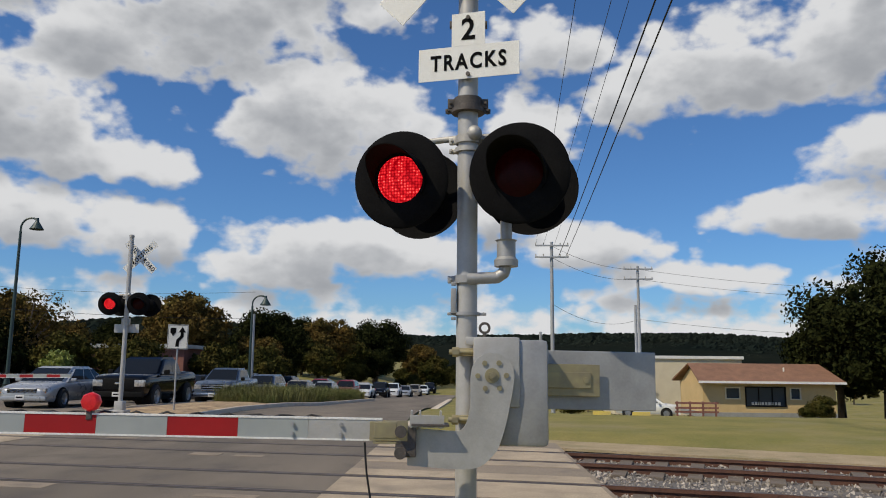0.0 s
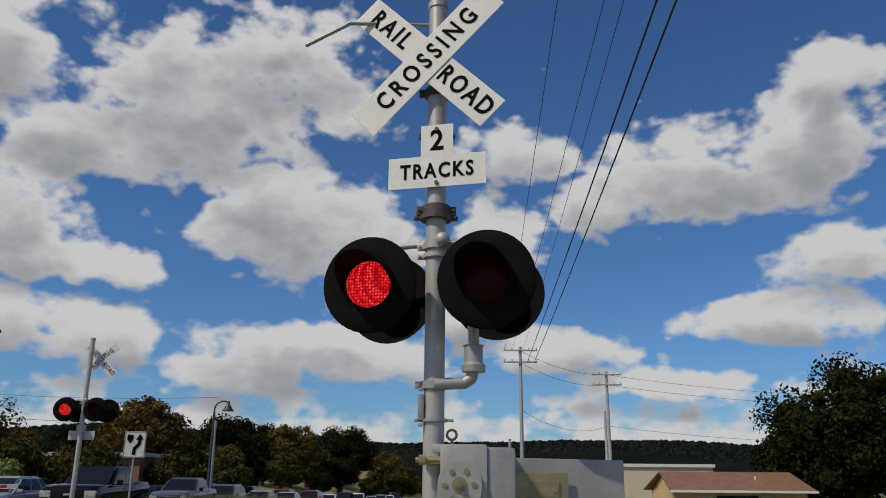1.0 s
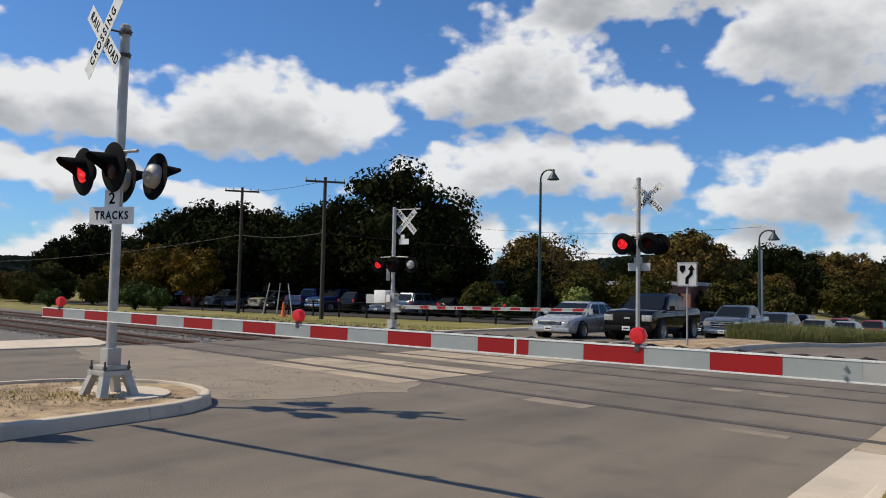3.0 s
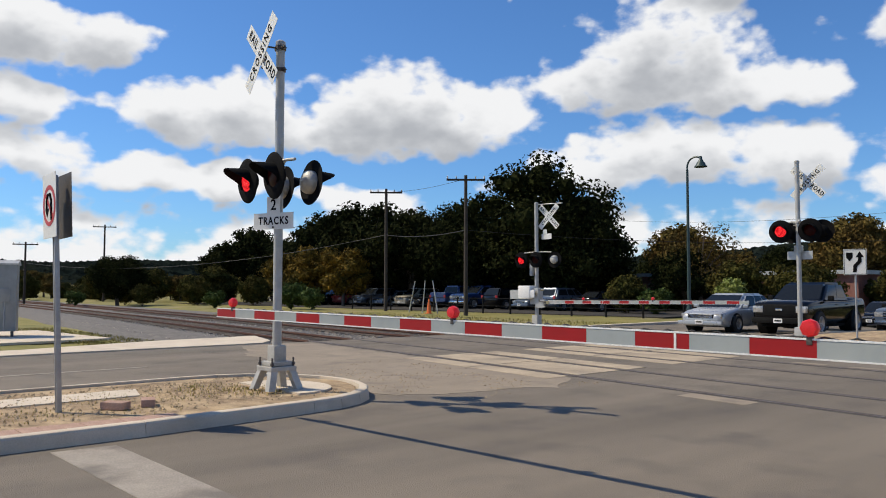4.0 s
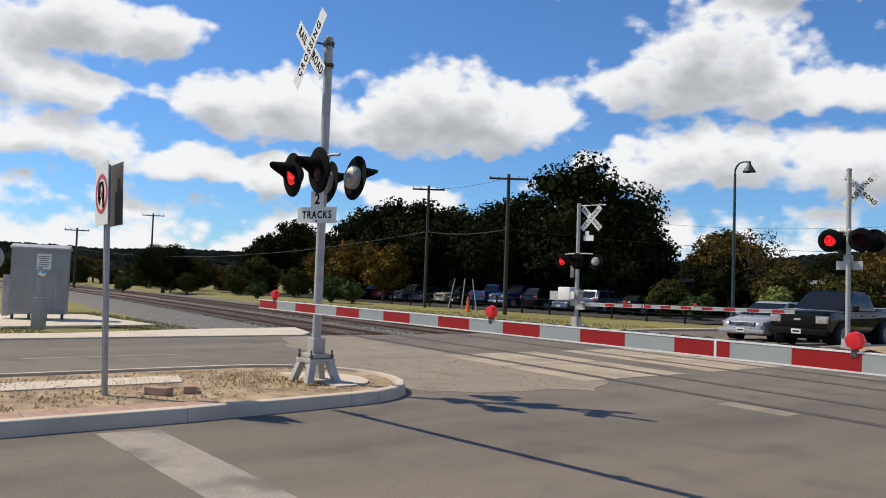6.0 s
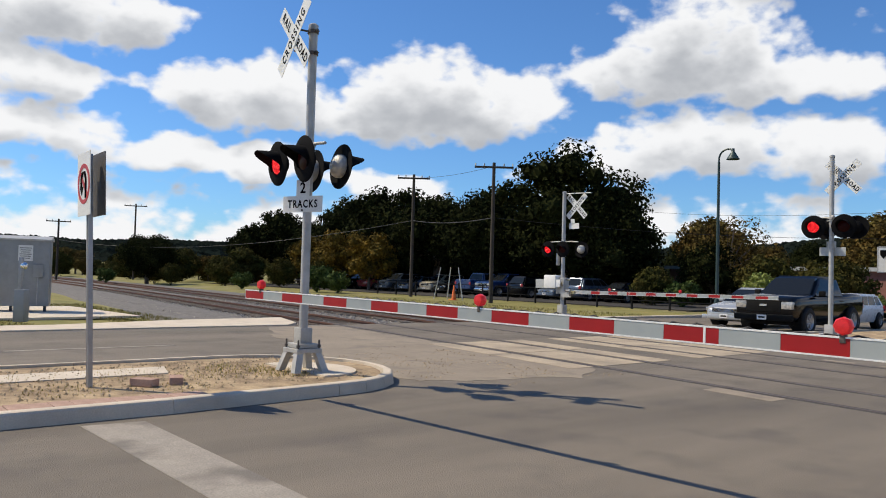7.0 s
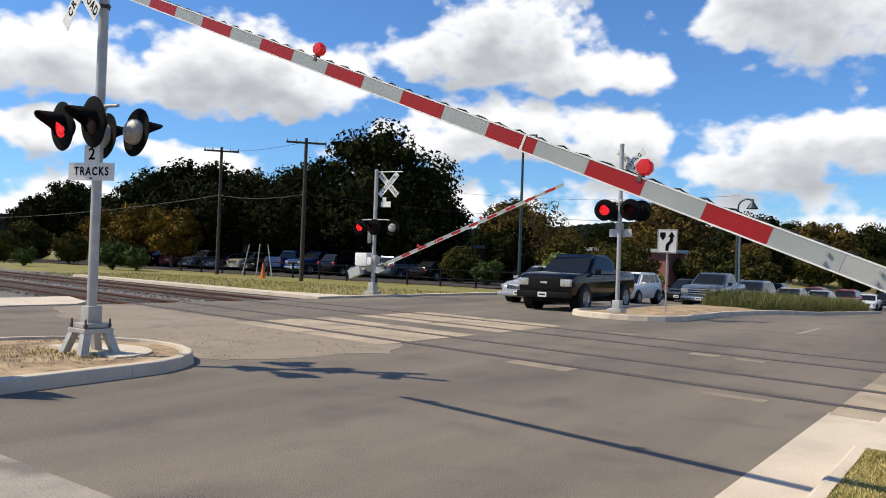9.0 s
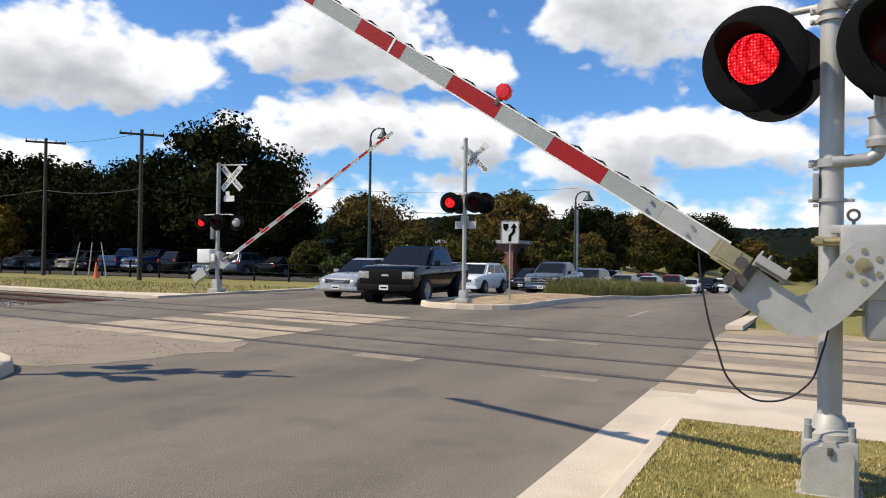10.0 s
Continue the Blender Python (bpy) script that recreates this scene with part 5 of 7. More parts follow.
    if kind == "pickup":
        cuts += [(k, a, b_, 0.14, 0.82) for k in (1, 3) for a, b_ in ((0.10, 0.52), (0.56, 0.88))]
    else:
        cuts += [(k, a, b_, 0.14, 0.82) for k in (1, 3) for a, b_ in ((0.10, 0.42), (0.45, 0.70), (0.73, 0.90))]
    for k, a, b_, v0, v1 in cuts:
        bm = bmesh.new()
        quad_plate(bm, inset(sides[k], a, b_, v0, v1), 0.006)
        part("windscreen" if k == 0 else "window", bm, M["glass"], c, "dark glass", smooth=False)
    f = -L / 2
    hz = {"pickup": 0.88, "sedan": 0.60, "suv": 0.72}[kind]
    bm = bmesh.new()
    box(bm, (0, f + 0.03, hz), (W * 0.56, 0.10, 0.36 if kind == "pickup" else 0.14), bevel=0.02)
    grille = part("grille", bm, M["trim"], c, "black grille")
    bm = bmesh.new()
    if kind == "pickup":
        if paint != "car_black":
            for dz in (-0.12, 0.0, 0.12):
                box(bm, (0, f - 0.02, hz + dz), (W * 0.55, 0.03, 0.05), bevel=0.008)
        box(bm, (0, f - 0.03, hz + 0.02), (0.24, 0.02, 0.07), bevel=0.008)
    else:
        for dz in (-0.04, 0.0, 0.04):
            box(bm, (0, f - 0.018, hz + dz), (W * 0.52, 0.02, 0.014), bevel=0.004)
    part("grille_bar", bm, M["chrome"], grille, "bright metal grille bar", smooth=False)
    for s in (-1, 1):
        bm = bmesh.new()
        box(bm, (s * W * (0.385 if kind == "pickup" else 0.34), f + (0.06 if kind == "pickup" else 0.10), hz + 0.03), (W * 0.19, 0.14, 0.24 if kind == "pickup" else 0.14), bevel=0.03)
        part("headlight", bm, M["headlight"], c, "clear headlight")
        bm = bmesh.new()
        box(bm, (s * W * (0.462 if kind == "pickup" else 0.41), f + 0.13, hz - 0.02), (0.07, 0.14, 0.10), bevel=0.02)
        part("turn_signal", bm, M["amber"], c, "amber corner lamp")
        bm = bmesh.new()
        box(bm, (s * (W / 2 + 0.09), y0 + 0.38, z0 + 0.08), (0.2, 0.10, 0.17 if kind == "pickup" else 0.12), bevel=0.03)
        part("mirror", bm, M["trim"] if kind == "pickup" else M[paint], c)
        bm = bmesh.new()
        box(bm, (s * W * 0.43, L / 2 - 0.02, 0.95 if kind != "sedan" else 0.8), (0.2, 0.08, 0.28 if kind != "sedan" else 0.16), bevel=0.02)
        part("tail_light", bm, M["tail"], c)
        for yy in ((-0.12, 0.82) if kind == "pickup" else (-0.05, 0.95)):
            bm = bmesh.new()
            box(bm, (s * W * 0.497, yy, z0 - 0.16), (0.035, 0.17, 0.035), bevel=0.008)
            part("door_handle", bm, M[paint], c)
    bm = bmesh.new()
    box(bm, (0, f - 0.02, 0.52 if kind == "pickup" else 0.36), (W * 0.96, 0.18, 0.20 if kind == "pickup" else 0.15), bevel=0.04)
    part("bumper", bm, M["trim"] if paint == "car_black" else (M["chrome"] if kind == "pickup" else M[paint]), c, "front bumper")
    bm = bmesh.new()
    box(bm, (0, f - 0.12, 0.52 if kind == "pickup" else 0.40), (0.31, 0.012, 0.155), bevel=0.004)
    plate = part("number_plate", bm, M["white"], c, "white number plate", smooth=False)
    bm = bmesh.new()
    box(bm, (0, f - 0.128, 0.52 if kind == "pickup" else 0.40), (0.22, 0.006, 0.05))
    part("plate_bar", bm, M["trim"], plate, smooth=False)
    bm = bmesh.new()
    box(bm, (0, 0, 0.36), (W * 0.8, L * 0.86, 0.16), bevel=0.03)
    part("underbody", bm, M["trim"], c)
    # solid black discs stand in for the shaded hollows of the wheel arches
    for s in (-1, 1):
        for yy in spec["ax"]:
            bm = bmesh.new()
            tube(bm, (s * (W / 2 - 0.3), yy, spec["r"]), (s * (W / 2 + 0.004), yy, spec["r"]), spec["r"] * 1.17, seg=28)
            part("arch_shade_disc", bm, M["trim"], c)
    r = spec["r"]
    if kind not in WHEELS:
        WHEELS[kind] = wheel_mesh(r, 0.25)
    ty, ri = WHEELS[kind]
    wheels = []
    for s in (-1, 1):
        for yy in spec["ax"]:
            w = new("wheel", ty)
            w.parent = c
            w.matrix_basis = pose(s * (W / 2 - 0.045), yy, r)
            rim = new("rim", ri)
            rim.parent = w
            wheels.append((w, s * (W / 2 - 0.045), yy, r))
    if kind == "pickup":
        bm = bmesh.new()
        box(bm, (0, 1.80, 1.275), (W * 0.86, 1.40, 0.03), bevel=0.005)
        part("bed_cover", bm, M["trim"], c, "dark truck bed")
    return c, wheels


def at_ground(x, y, rz=0.0):
    return pose(x, y, height(x, y), 0, 0, rz)


pickup, pickup_wheels = car("pickup", "car_black", at_ground(-12.3, 30.6), "black pickup truck with headlights and chrome emblem, on the road", "vehicles on the road")
silver, silver_wheels = car("sedan", "car_silver", at_ground(-14.7, 28.8), "silver sedan waiting at the crossing", "vehicles on the road")
car("suv", "car_white", at_ground(-15.3, 37.6) @ Matrix.Diagonal((0.93, 0.93, 0.93, 1)), "white compact car waiting in the queue", "vehicles on the road")
car("pickup", "car_blue", at_ground(-12.7, 42.6), "slate blue pickup truck with a bright grille in the queue", "vehicles on the road")
queue = [("sedan", "car_black", -15.8, 48), ("suv", "car_blue", -12.6, 50), ("sedan", "car_tan", -12.4, 57), ("suv", "car_black", -15.7, 55), ("sedan", "car_silver", -12.3, 64), ("suv", "car_black", -15.6, 64),
         ("suv", "car_red", -12.2, 71.5), ("sedan", "car_white", -12.1, 79), ("suv", "car_black", -12.0, 87), ("suv", "car_white", -11.9, 95), ("sedan", "car_silver", -11.8, 104), ("suv", "car_tan", -11.8, 113),
         ("sedan", "car_white", -11.6, 121), ("suv", "car_black", -11.5, 129), ("suv", "car_red", -15.2, 74), ("sedan", "car_black", -15.2, 83), ("suv", "car_tan", -15.2, 93), ("suv", "car_black", -15.2, 103)]
built = {}
names = {"car_black": "black", "car_silver": "silver", "car_white": "white", "car_tan": "tan", "car_blue": "slate blue", "car_red": "dark red", "car_cobalt": "cobalt blue"}
for kind, paint, x, y in queue:
    if (kind, paint) in built:
        copy_thing(built[kind, paint], at_ground(x + 0.07 * max(0, y - 50), y))
    else:
        built[kind, paint] = car(kind, paint, at_ground(x + 0.07 * max(0, y - 50), y), names[paint] + " " + ("car" if kind != "pickup" else "truck") + " queueing on the far road", "vehicles on the road")[0]
rnd = random.Random(12)
# mostly dark paints, chosen to carry the tree shade on the parked cars
lot = ["car_black", "car_blue", "car_tan", "car_cobalt", "car_black", "car_blue", "car_red", "car_blue", "car_black", "car_tan", "car_blue"]
parked = {}
for i in range(15):
    x = -33.5 - 3.0 * i + rnd.uniform(-0.4, 0.4)
    paint = "car_cobalt" if i in (4,) else lot[(i * 5) % len(lot)]
    kind = "pickup" if i in (4, 5) else ("sedan", "suv")[i % 2]
    m = pose(x, 45.8 + rnd.uniform(-0.3, 0.3), 0.01, 0, 0, rnd.choice((0, 180)) + rnd.uniform(-4, 4))
    if (kind, paint) in parked:
        copy_thing(parked[kind, paint], m)
    else:
        parked[kind, paint] = car(kind, paint, m, names[paint] + " " + ("pickup truck" if kind == "pickup" else "car") + " parked under the oaks", "parked cars")[0]
copy_thing(built["suv", "car_white"], at_ground(13.9, 61, 75))


# car park; the oaks' shade is in its asphalt colour
bm = bmesh.new()
slab(bm, [(-24, 38.5), (-24, 51), (-86, 51), (-86, 37), (-60, 37.8)], -0.05, 0.008)
single("parking_lot", bm, M["asphalt_shaded"], "asphalt car park under the oaks, tree shade put into its colour", "road", kind="structure")


# ---- trees ----
def leaf_mesh(name, rnd, blobs, n, size, mat, flat=0.8):
    """Crown of small leaf clumps: folded diamonds scattered over the skin of many overlapping blobs."""
    V, F = [], []
    weights = [b[3] ** 2 for b in blobs]
    tot = sum(weights)
    for (bx, by, bz, br), wgt in zip(blobs, weights):
        for i in range(int(n * wgt / tot)):
            d = Vector((rnd.gauss(0, 1), rnd.gauss(0, 1), rnd.gauss(0, 1))).normalized()
            if d.z < -0.55 and rnd.random() < 0.6:
                continue
            p = Vector((bx, by, bz)) + Vector((d.x, d.y, d.z * flat)) * br * (0.35 + 0.95 * rnd.random() ** 0.6)
            q = (d + Vector((rnd.uniform(-1, 1), rnd.uniform(-1, 1), rnd.uniform(-1, 1))) * 0.9).normalized()
            t = q.orthogonal().normalized()
            t.rotate(Matrix.Rotation(rnd.random() * math.tau, 3, q))
            u = q.cross(t)
            s = size * rnd.uniform(0.55, 1.35)
            k = len(V)
            V += [p + t * s, p + u * s * 0.6 + q * s * 0.25, p - t * s * 0.9, p - u * s * 0.6 + q * s * 0.2]
            F += [(k, k + 1, k + 2), (k, k + 2, k + 3)]
    me = bpy.data.meshes.new(name)
    me.from_pydata([tuple(v) for v in V], [], F)
    me.materials.append(M[mat])
    return me


def tree(label, h, w, seed, mat, n=6500, leaf=0.27, trunk=0.35, low=0.25, group="trees", sparse=False):
    rnd = random.Random(seed)
    t = thing("tree", Matrix(), label, "tree", group)
    blobs = []
    cz, hh = h * (low + (1 - low) / 2), h * (1 - low) / 2
    count = 64 if not sparse else 34
    for i in range(count):
        d = Vector((rnd.gauss(0, 1), rnd.gauss(0, 1), rnd.gauss(0, 1))).normalized() * (rnd.random() ** 0.36)
        r = w * rnd.choice((0.06, 0.08, 0.10, 0.13, 0.16)) * rnd.uniform(0.85, 1.15)
        blobs.append((d.x * (w / 2 - r * 0.8), d.y * (w / 2 - r * 0.8), cz + d.z * (hh - r * 0.6), r))
    bm = bmesh.new()
    top = Vector((rnd.uniform(-0.4, 0.4), rnd.uniform(-0.4, 0.4), h * 0.55))
    tube(bm, (0, 0, -0.4), (top.x * 0.4, top.y * 0.4, h * 0.28), trunk, trunk * 0.75, 10)
    tube(bm, (top.x * 0.4, top.y * 0.4, h * 0.28), top, trunk * 0.75, trunk * 0.35, 9)
    for bx, by, bz, br in blobs[:: 1 if sparse else 2]:
        s = Vector((top.x * 0.4, top.y * 0.4, h * rnd.uniform(0.24, 0.4)))
        mid = s.lerp(Vector((bx, by, bz)), 0.5) + Vector((0, 0, h * 0.04))
        tube(bm, s, mid, trunk * 0.34, trunk * 0.2, 6)
        tube(bm, mid, (bx, by, bz), trunk * 0.2, trunk * 0.05, 5)
    part("trunk", bm, M["bark"], t, "dark bark trunk and limbs")
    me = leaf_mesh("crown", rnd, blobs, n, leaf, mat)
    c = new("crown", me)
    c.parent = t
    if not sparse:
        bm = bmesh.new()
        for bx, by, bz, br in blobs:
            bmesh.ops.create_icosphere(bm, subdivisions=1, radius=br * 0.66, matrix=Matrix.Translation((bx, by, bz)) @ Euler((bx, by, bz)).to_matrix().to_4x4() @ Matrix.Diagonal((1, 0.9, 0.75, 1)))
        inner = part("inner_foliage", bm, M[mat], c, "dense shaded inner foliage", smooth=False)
    return t


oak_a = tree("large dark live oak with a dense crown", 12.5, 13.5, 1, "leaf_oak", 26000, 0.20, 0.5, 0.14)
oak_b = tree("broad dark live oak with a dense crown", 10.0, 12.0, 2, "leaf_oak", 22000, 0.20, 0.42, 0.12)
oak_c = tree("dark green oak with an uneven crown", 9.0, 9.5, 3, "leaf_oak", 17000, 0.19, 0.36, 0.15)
brown = tree("brownish autumn elm with a ragged crown", 9.0, 8.0, 4, "leaf_brown", 14000, 0.18, 0.28, 0.2)
gold = tree("small tree with golden autumn leaves", 6.0, 6.0, 5, "leaf_gold", 9000, 0.15, 0.2, 0.15)
bare = tree("thinly leaved pale autumn tree", 8.5, 8.0, 6, "leaf_brown", 2600, 0.15, 0.22, 0.25, sparse=True)
lime = tree("young tree with lime-yellow leaves", 4.0, 3.2, 7, "leaf_lime", 2600, 0.13, 0.07, 0.3)
scrub = tree("dull green scrubby cedar", 5.5, 6.5, 8, "leaf_dull", 11000, 0.18, 0.16, 0.04)
shrub = tree("pale green roadside shrub", 2.6, 3.2, 9, "leaf_green", 3000, 0.14, 0.06, 0.03)

PLACES = [(oak_a, -41.0, 47.5, 0.96, 0), (oak_b, -37.4, 47.5, 0.79, 40), (oak_b, -49.5, 47.5, 1.02, 120), (oak_c, -56.5, 47, 1.05, 10), (oak_a, -60, 56, 0.86, 200), (oak_c, -64.5, 48, 1.15, 80),
          (oak_b, -72.0, 52, 1.05, 160), (oak_c, -79, 54, 1.2, 250), (oak_b, -82, 49, 1.05, 33), (oak_c, -94, 47, 0.8, 310), (brown, -34.5, 58, 0.82, 220), (oak_b, -46, 56, 1.0, 300), (oak_c, -53, 52, 1.05, 170), (brown, -31.0, 52.5, 0.72, 20),
          (gold, -66.5, 43.0, 1.0, 0), (gold, -59.5, 41.5, 0.92, 130), (gold, -73.5, 43.5, 0.95, 60), (oak_c, -88, 47, 1.0, 0), (scrub, -82, 40, 0.8, 0),
          (oak_b, -80.5, 28.5, 0.67, 70), (scrub, -92, 36, 0.9, 30), (scrub, -100, 40, 1.0, 200), (scrub, -108, 36, 1.0, 100), (scrub, -118, 40, 1.0, 50),
          (scrub, -84, 30.5, 0.5, 10), (scrub, -76.5, 29.5, 0.5, 80), (scrub, -74, 34, 0.62, 150), (scrub, -79, 36, 0.7, 250), (scrub, -84, 38, 0.75, 20), (scrub, -70, 38, 0.7, 120), (scrub, -67, 41, 0.7, 60), (scrub, -130, 32, 1.0, 20), (scrub, -140, 26, 1.1, 220), (scrub, -124, 30, 0.8, 100),
          (bare, -28.5, 50.5, 0.76, 0), (scrub, -23.5, 53.0, 0.78, 40), (brown, -32.0, 62, 0.7, 140), (scrub, -23.5, 46, 0.8, 20), (scrub, -19.8, 47.5, 0.8, 120), (scrub, -30, 43.5, 0.6, 200),
          (lime, -21.3, 41.0, 0.62, 0), (lime, -17.3, 46.0, 0.7, 90), (brown, -22.4, 62.5, 1.07, 210), (brown, -17.5, 66.0, 0.68, 300), (brown, -25.5, 67, 0.85, 80),
          (scrub, -17.5, 55, 0.85, 80), (scrub, -15.8, 62, 0.9, 220), (brown, -22.6, 128.0, 1.38, 150), (oak_c, -28.6, 130.0, 1.05, 30), (brown, -33.5, 134, 1.1, 20), (scrub, -26, 120, 1.5, 10), (scrub, -22, 118, 1.2, 60), (brown, -27, 100, 0.78, 200), (oak_c, -23, 92, 0.9, 100),
          (lime, -19.5, 60.0, 1.0, 10), (oak_c, -17.5, 150, 1.3, 250), (scrub, -20.5, 140, 1.6, 10), (brown, -10.0, 168, 1.3, 10), (scrub, -6.5, 160, 1.5, 90),
          (oak_a, 28.4, 54.0, 0.93, 90), (oak_b, 31.5, 50.0, 0.85, 10), (oak_c, 35, 54, 0.95, 45), (oak_c, 28, 60, 0.85, 145), (scrub, 20.8, 74, 0.95, 0), (scrub, 25.5, 75, 0.9, 120), (scrub, 15, 78, 0.85, 240), (scrub, 10.5, 80, 0.75, 80),
          (scrub, 22.0, 49.6, 0.36, 0), (scrub, 21.0, 49.3, 0.24, 90), (shrub, -54.5, 33.0, 0.9, 0), (shrub, -52.0, 33.2, 0.8, 100), (shrub, -62, 30, 0.7, 40), (shrub, -79, 24.0, 0.7, 200), (shrub, -27.5, 43, 0.8, 0)]
first = set()
for src, x, y, s, rz in PLACES:
    m = pose(x, y, height(x, y) - 0.1, 0, 0, rz) @ Matrix.Diagonal((s, s, s, 1))
    if src in first:
        copy_thing(src, m)
    else:
        first.add(src)
        src.matrix_basis = m
# woods behind, out to the hills
rnd = random.Random(77)
for i in range(150):
    a = radians(rnd.uniform(-100, 48))
    d = rnd.uniform(95, 230)
    x, y = d * math.sin(a), d * math.cos(a)
    if -17 < x < 4 and y < 170 or y < 30:
        continue
    src = rnd.choice((scrub, scrub, oak_c, brown, oak_b))
    s = rnd.uniform(0.75, 1.15) * (0.62 if x > -0.32 * y else 0.8)
    copy_thing(src, pose(x, y, height(x, y) - 0.2, 0, 0, rnd.uniform(0, 360)) @ Matrix.Diagonal((s, s, s, 1)))

for i in range(90):
    x, y = rnd.uniform(-34, 46), rnd.uniform(128, 215)
    if -16 < x < -2 and y < 150:
        continue
    src = rnd.choice((scrub, brown, oak_c, scrub))
    s = rnd.uniform(0.7, 1.1) * (0.75 if x > -12 else 0.85)
    copy_thing(src, pose(x, y, height(x, y) - 0.2, 0, 0, rnd.uniform(0, 360)) @ Matrix.Diagonal((s, s, s, 1)))
for i in range(60):
    u = i / 59
    x, y = -92 - 130 * u + rnd.uniform(-3, 3), 47 - 14 * u + rnd.uniform(-3, 6)
    s = rnd.uniform(0.5, 0.85) * (1 + 0.5 * u)
    copy_thing(scrub if i % 4 else brown, pose(x, y, -0.4, 0, 0, rnd.uniform(0, 360)) @ Matrix.Diagonal((s, s, s * 0.75, 1)))
# scrub row added behind the parked cars to give the shady dark under the oaks
for i in range(26):
    x = -29 - 2.2 * i + rnd.uniform(-0.8, 0.8)
    s = rnd.uniform(0.42, 0.62)
    copy_thing(scrub if i % 3 else oak_c, pose(x, 50.5 + rnd.uniform(-1, 1), -0.2, 0, 0, rnd.uniform(0, 360)) @ Matrix.Diagonal((s, s, s * 0.9, 1)))


def hill_crest(deg):
    return 31 + 14 * math.exp(-((deg + 20) / 16) ** 2) + 6 * math.exp(-((deg - 10) / 22) ** 2)


def build_hills():
    bm = bmesh.new()
    rows = []
    for j, (r, k) in enumerate(((420, 0.0), (520, 0.35), (640, 0.75), (760, 1.0), (980, 0.9), (1300, 0.6))):
        row = []
        for i in range(181):
            a = radians(-125 + 1.15 * i)
            n = noise.noise((a * 2.2, j * 0.25, 0)) * 8 + noise.noise((a * 9, j * 0.4, 3)) * 3 + noise.noise((a * 60, j, 5)) * 1.3
            base = hill_crest(math.degrees(a))
            row.append(bm.verts.new((r * math.sin(a), r * math.cos(a), -8 + k * (base + n))))
        rows.append(row)
    for p, q in zip(rows, rows[1:]):
        for i in range(180):
            bm.faces.new((p[i], p[i + 1], q[i + 1], q[i]))
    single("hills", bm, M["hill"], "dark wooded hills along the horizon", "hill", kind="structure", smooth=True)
    rnd = random.Random(9)
    V, F = [], []
    for i in range(26000):
        a, r = radians(rnd.uniform(-100, 50)), rnd.uniform(430, 770)
        k = smooth_step(420, 760, r)
        n = noise.noise((a * 2.2, 0.75, 0)) * 8 + noise.noise((a * 9, 1.2, 3)) * 3
        base = hill_crest(math.degrees(a))
        c = Vector((r * math.sin(a), r * math.cos(a), -9 + k * (base + n)))
        s = rnd.uniform(2.5, 6.0)
        b = len(V)
        V += [c + Vector((dx * s, dy * s, dz * s * 0.8)) for dx, dy, dz in ((1, 0, 0), (-0.5, 0.87, 0), (-0.5, -0.87, 0), (rnd.uniform(-0.4, 0.4), rnd.uniform(-0.4, 0.4), 1), (0.6, 0.5, 0.6), (-0.7, -0.1, 0.65))]
        F += [(b + x, b + y, b + z) for x, y, z in ((0, 1, 4), (1, 5, 4), (4, 5, 3), (5, 2, 3), (2, 0, 3), (0, 4, 3), (1, 2, 5))]
    me = bpy.data.meshes.new("far_woods")
    me.from_pydata([tuple(v) for v in V], [], F)
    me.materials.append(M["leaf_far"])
    tagged(new("far_woods", me), "dark woods covering the distant hills", "trees", kind="stuff")


build_hills()


# ---- street furniture, poles and wires ----
def street_lamp(x, y, h, label):
    t = thing("street_lamp", at_ground(x, y), label, "street lamp", "street lamps")
    bm = bmesh.new()
    tube(bm, (0, 0, 0), (0, 0, h - 0.7), 0.10, 0.065, 14)
    lathe(bm, [(0.2, 0), (0.2, 0.25), (0.15, 0.6), (0.11, 0.8)], None, 14)
    part("pole", bm, M["lamp_green"], t)
    bm = bmesh.new()
    pipe(bm, [(0, 0, h - 0.75)] + [(0.5 - 0.5 * math.cos(radians(a)), 0, h - 0.55 + 0.5 * math.sin(radians(a))) for a in range(0, 121, 15)], 0.05, 8)
    part("arm", bm, M["lamp_green"], t, "curved dark green arm")
    bm = bmesh.new()
    lathe(bm, [(0.07, 0.0), (0.09, -0.18), (0.16, -0.28), (0.28, -0.48), (0.34, -0.56), (0.33, -0.58), (0.15, -0.35)], Matrix.Translation((0.80, 0, h - 0.05)), 20)
    part("shade", bm, M["lamp_green"], t, "bell-shaped green shade")


street_lamp(-22.0, 37.75, 8.75, "tall dark green street lamp with a bell shade")
street_lamp(-12.9, 47.4, 6.5 - height(-12.9, 47.4) - 0.75, "dark green street lamp beside the planted median")


def utility_pole(x, y, top, label, mat="wood_pole", arms=1, half=1.2, turn=0.0, r=0.14):
    z = height(x, y)
    t = thing("utility_pole", pose(x, y, z, 0, 0, turn), label, "utility pole", "utility poles")
    h = top - z
    bm = bmesh.new()
    tube(bm, (0, 0, -0.3), (0, 0, h + 0.3), r, r * 0.7, 12)
    part("pole", bm, M[mat], t)
    for k in range(arms):
        bm = bmesh.new()
        box(bm, (0, -r, h - 0.9 * k), (half * 2, 0.10, 0.12), bevel=0.01)
        a = part("crossarm", bm, M[mat], t)
        for s in (-0.95, -0.5, 0.5, 0.95):
            bm = bmesh.new()
            lathe(bm, [(0.03, 0), (0.05, 0.06), (0.03, 0.1), (0.05, 0.14), (0.0, 0.2)], Matrix.Translation((s * half, -r, h - 0.9 * k + 0.05)), 10)
            part("insulator", bm, M["cast"], a)
    return t


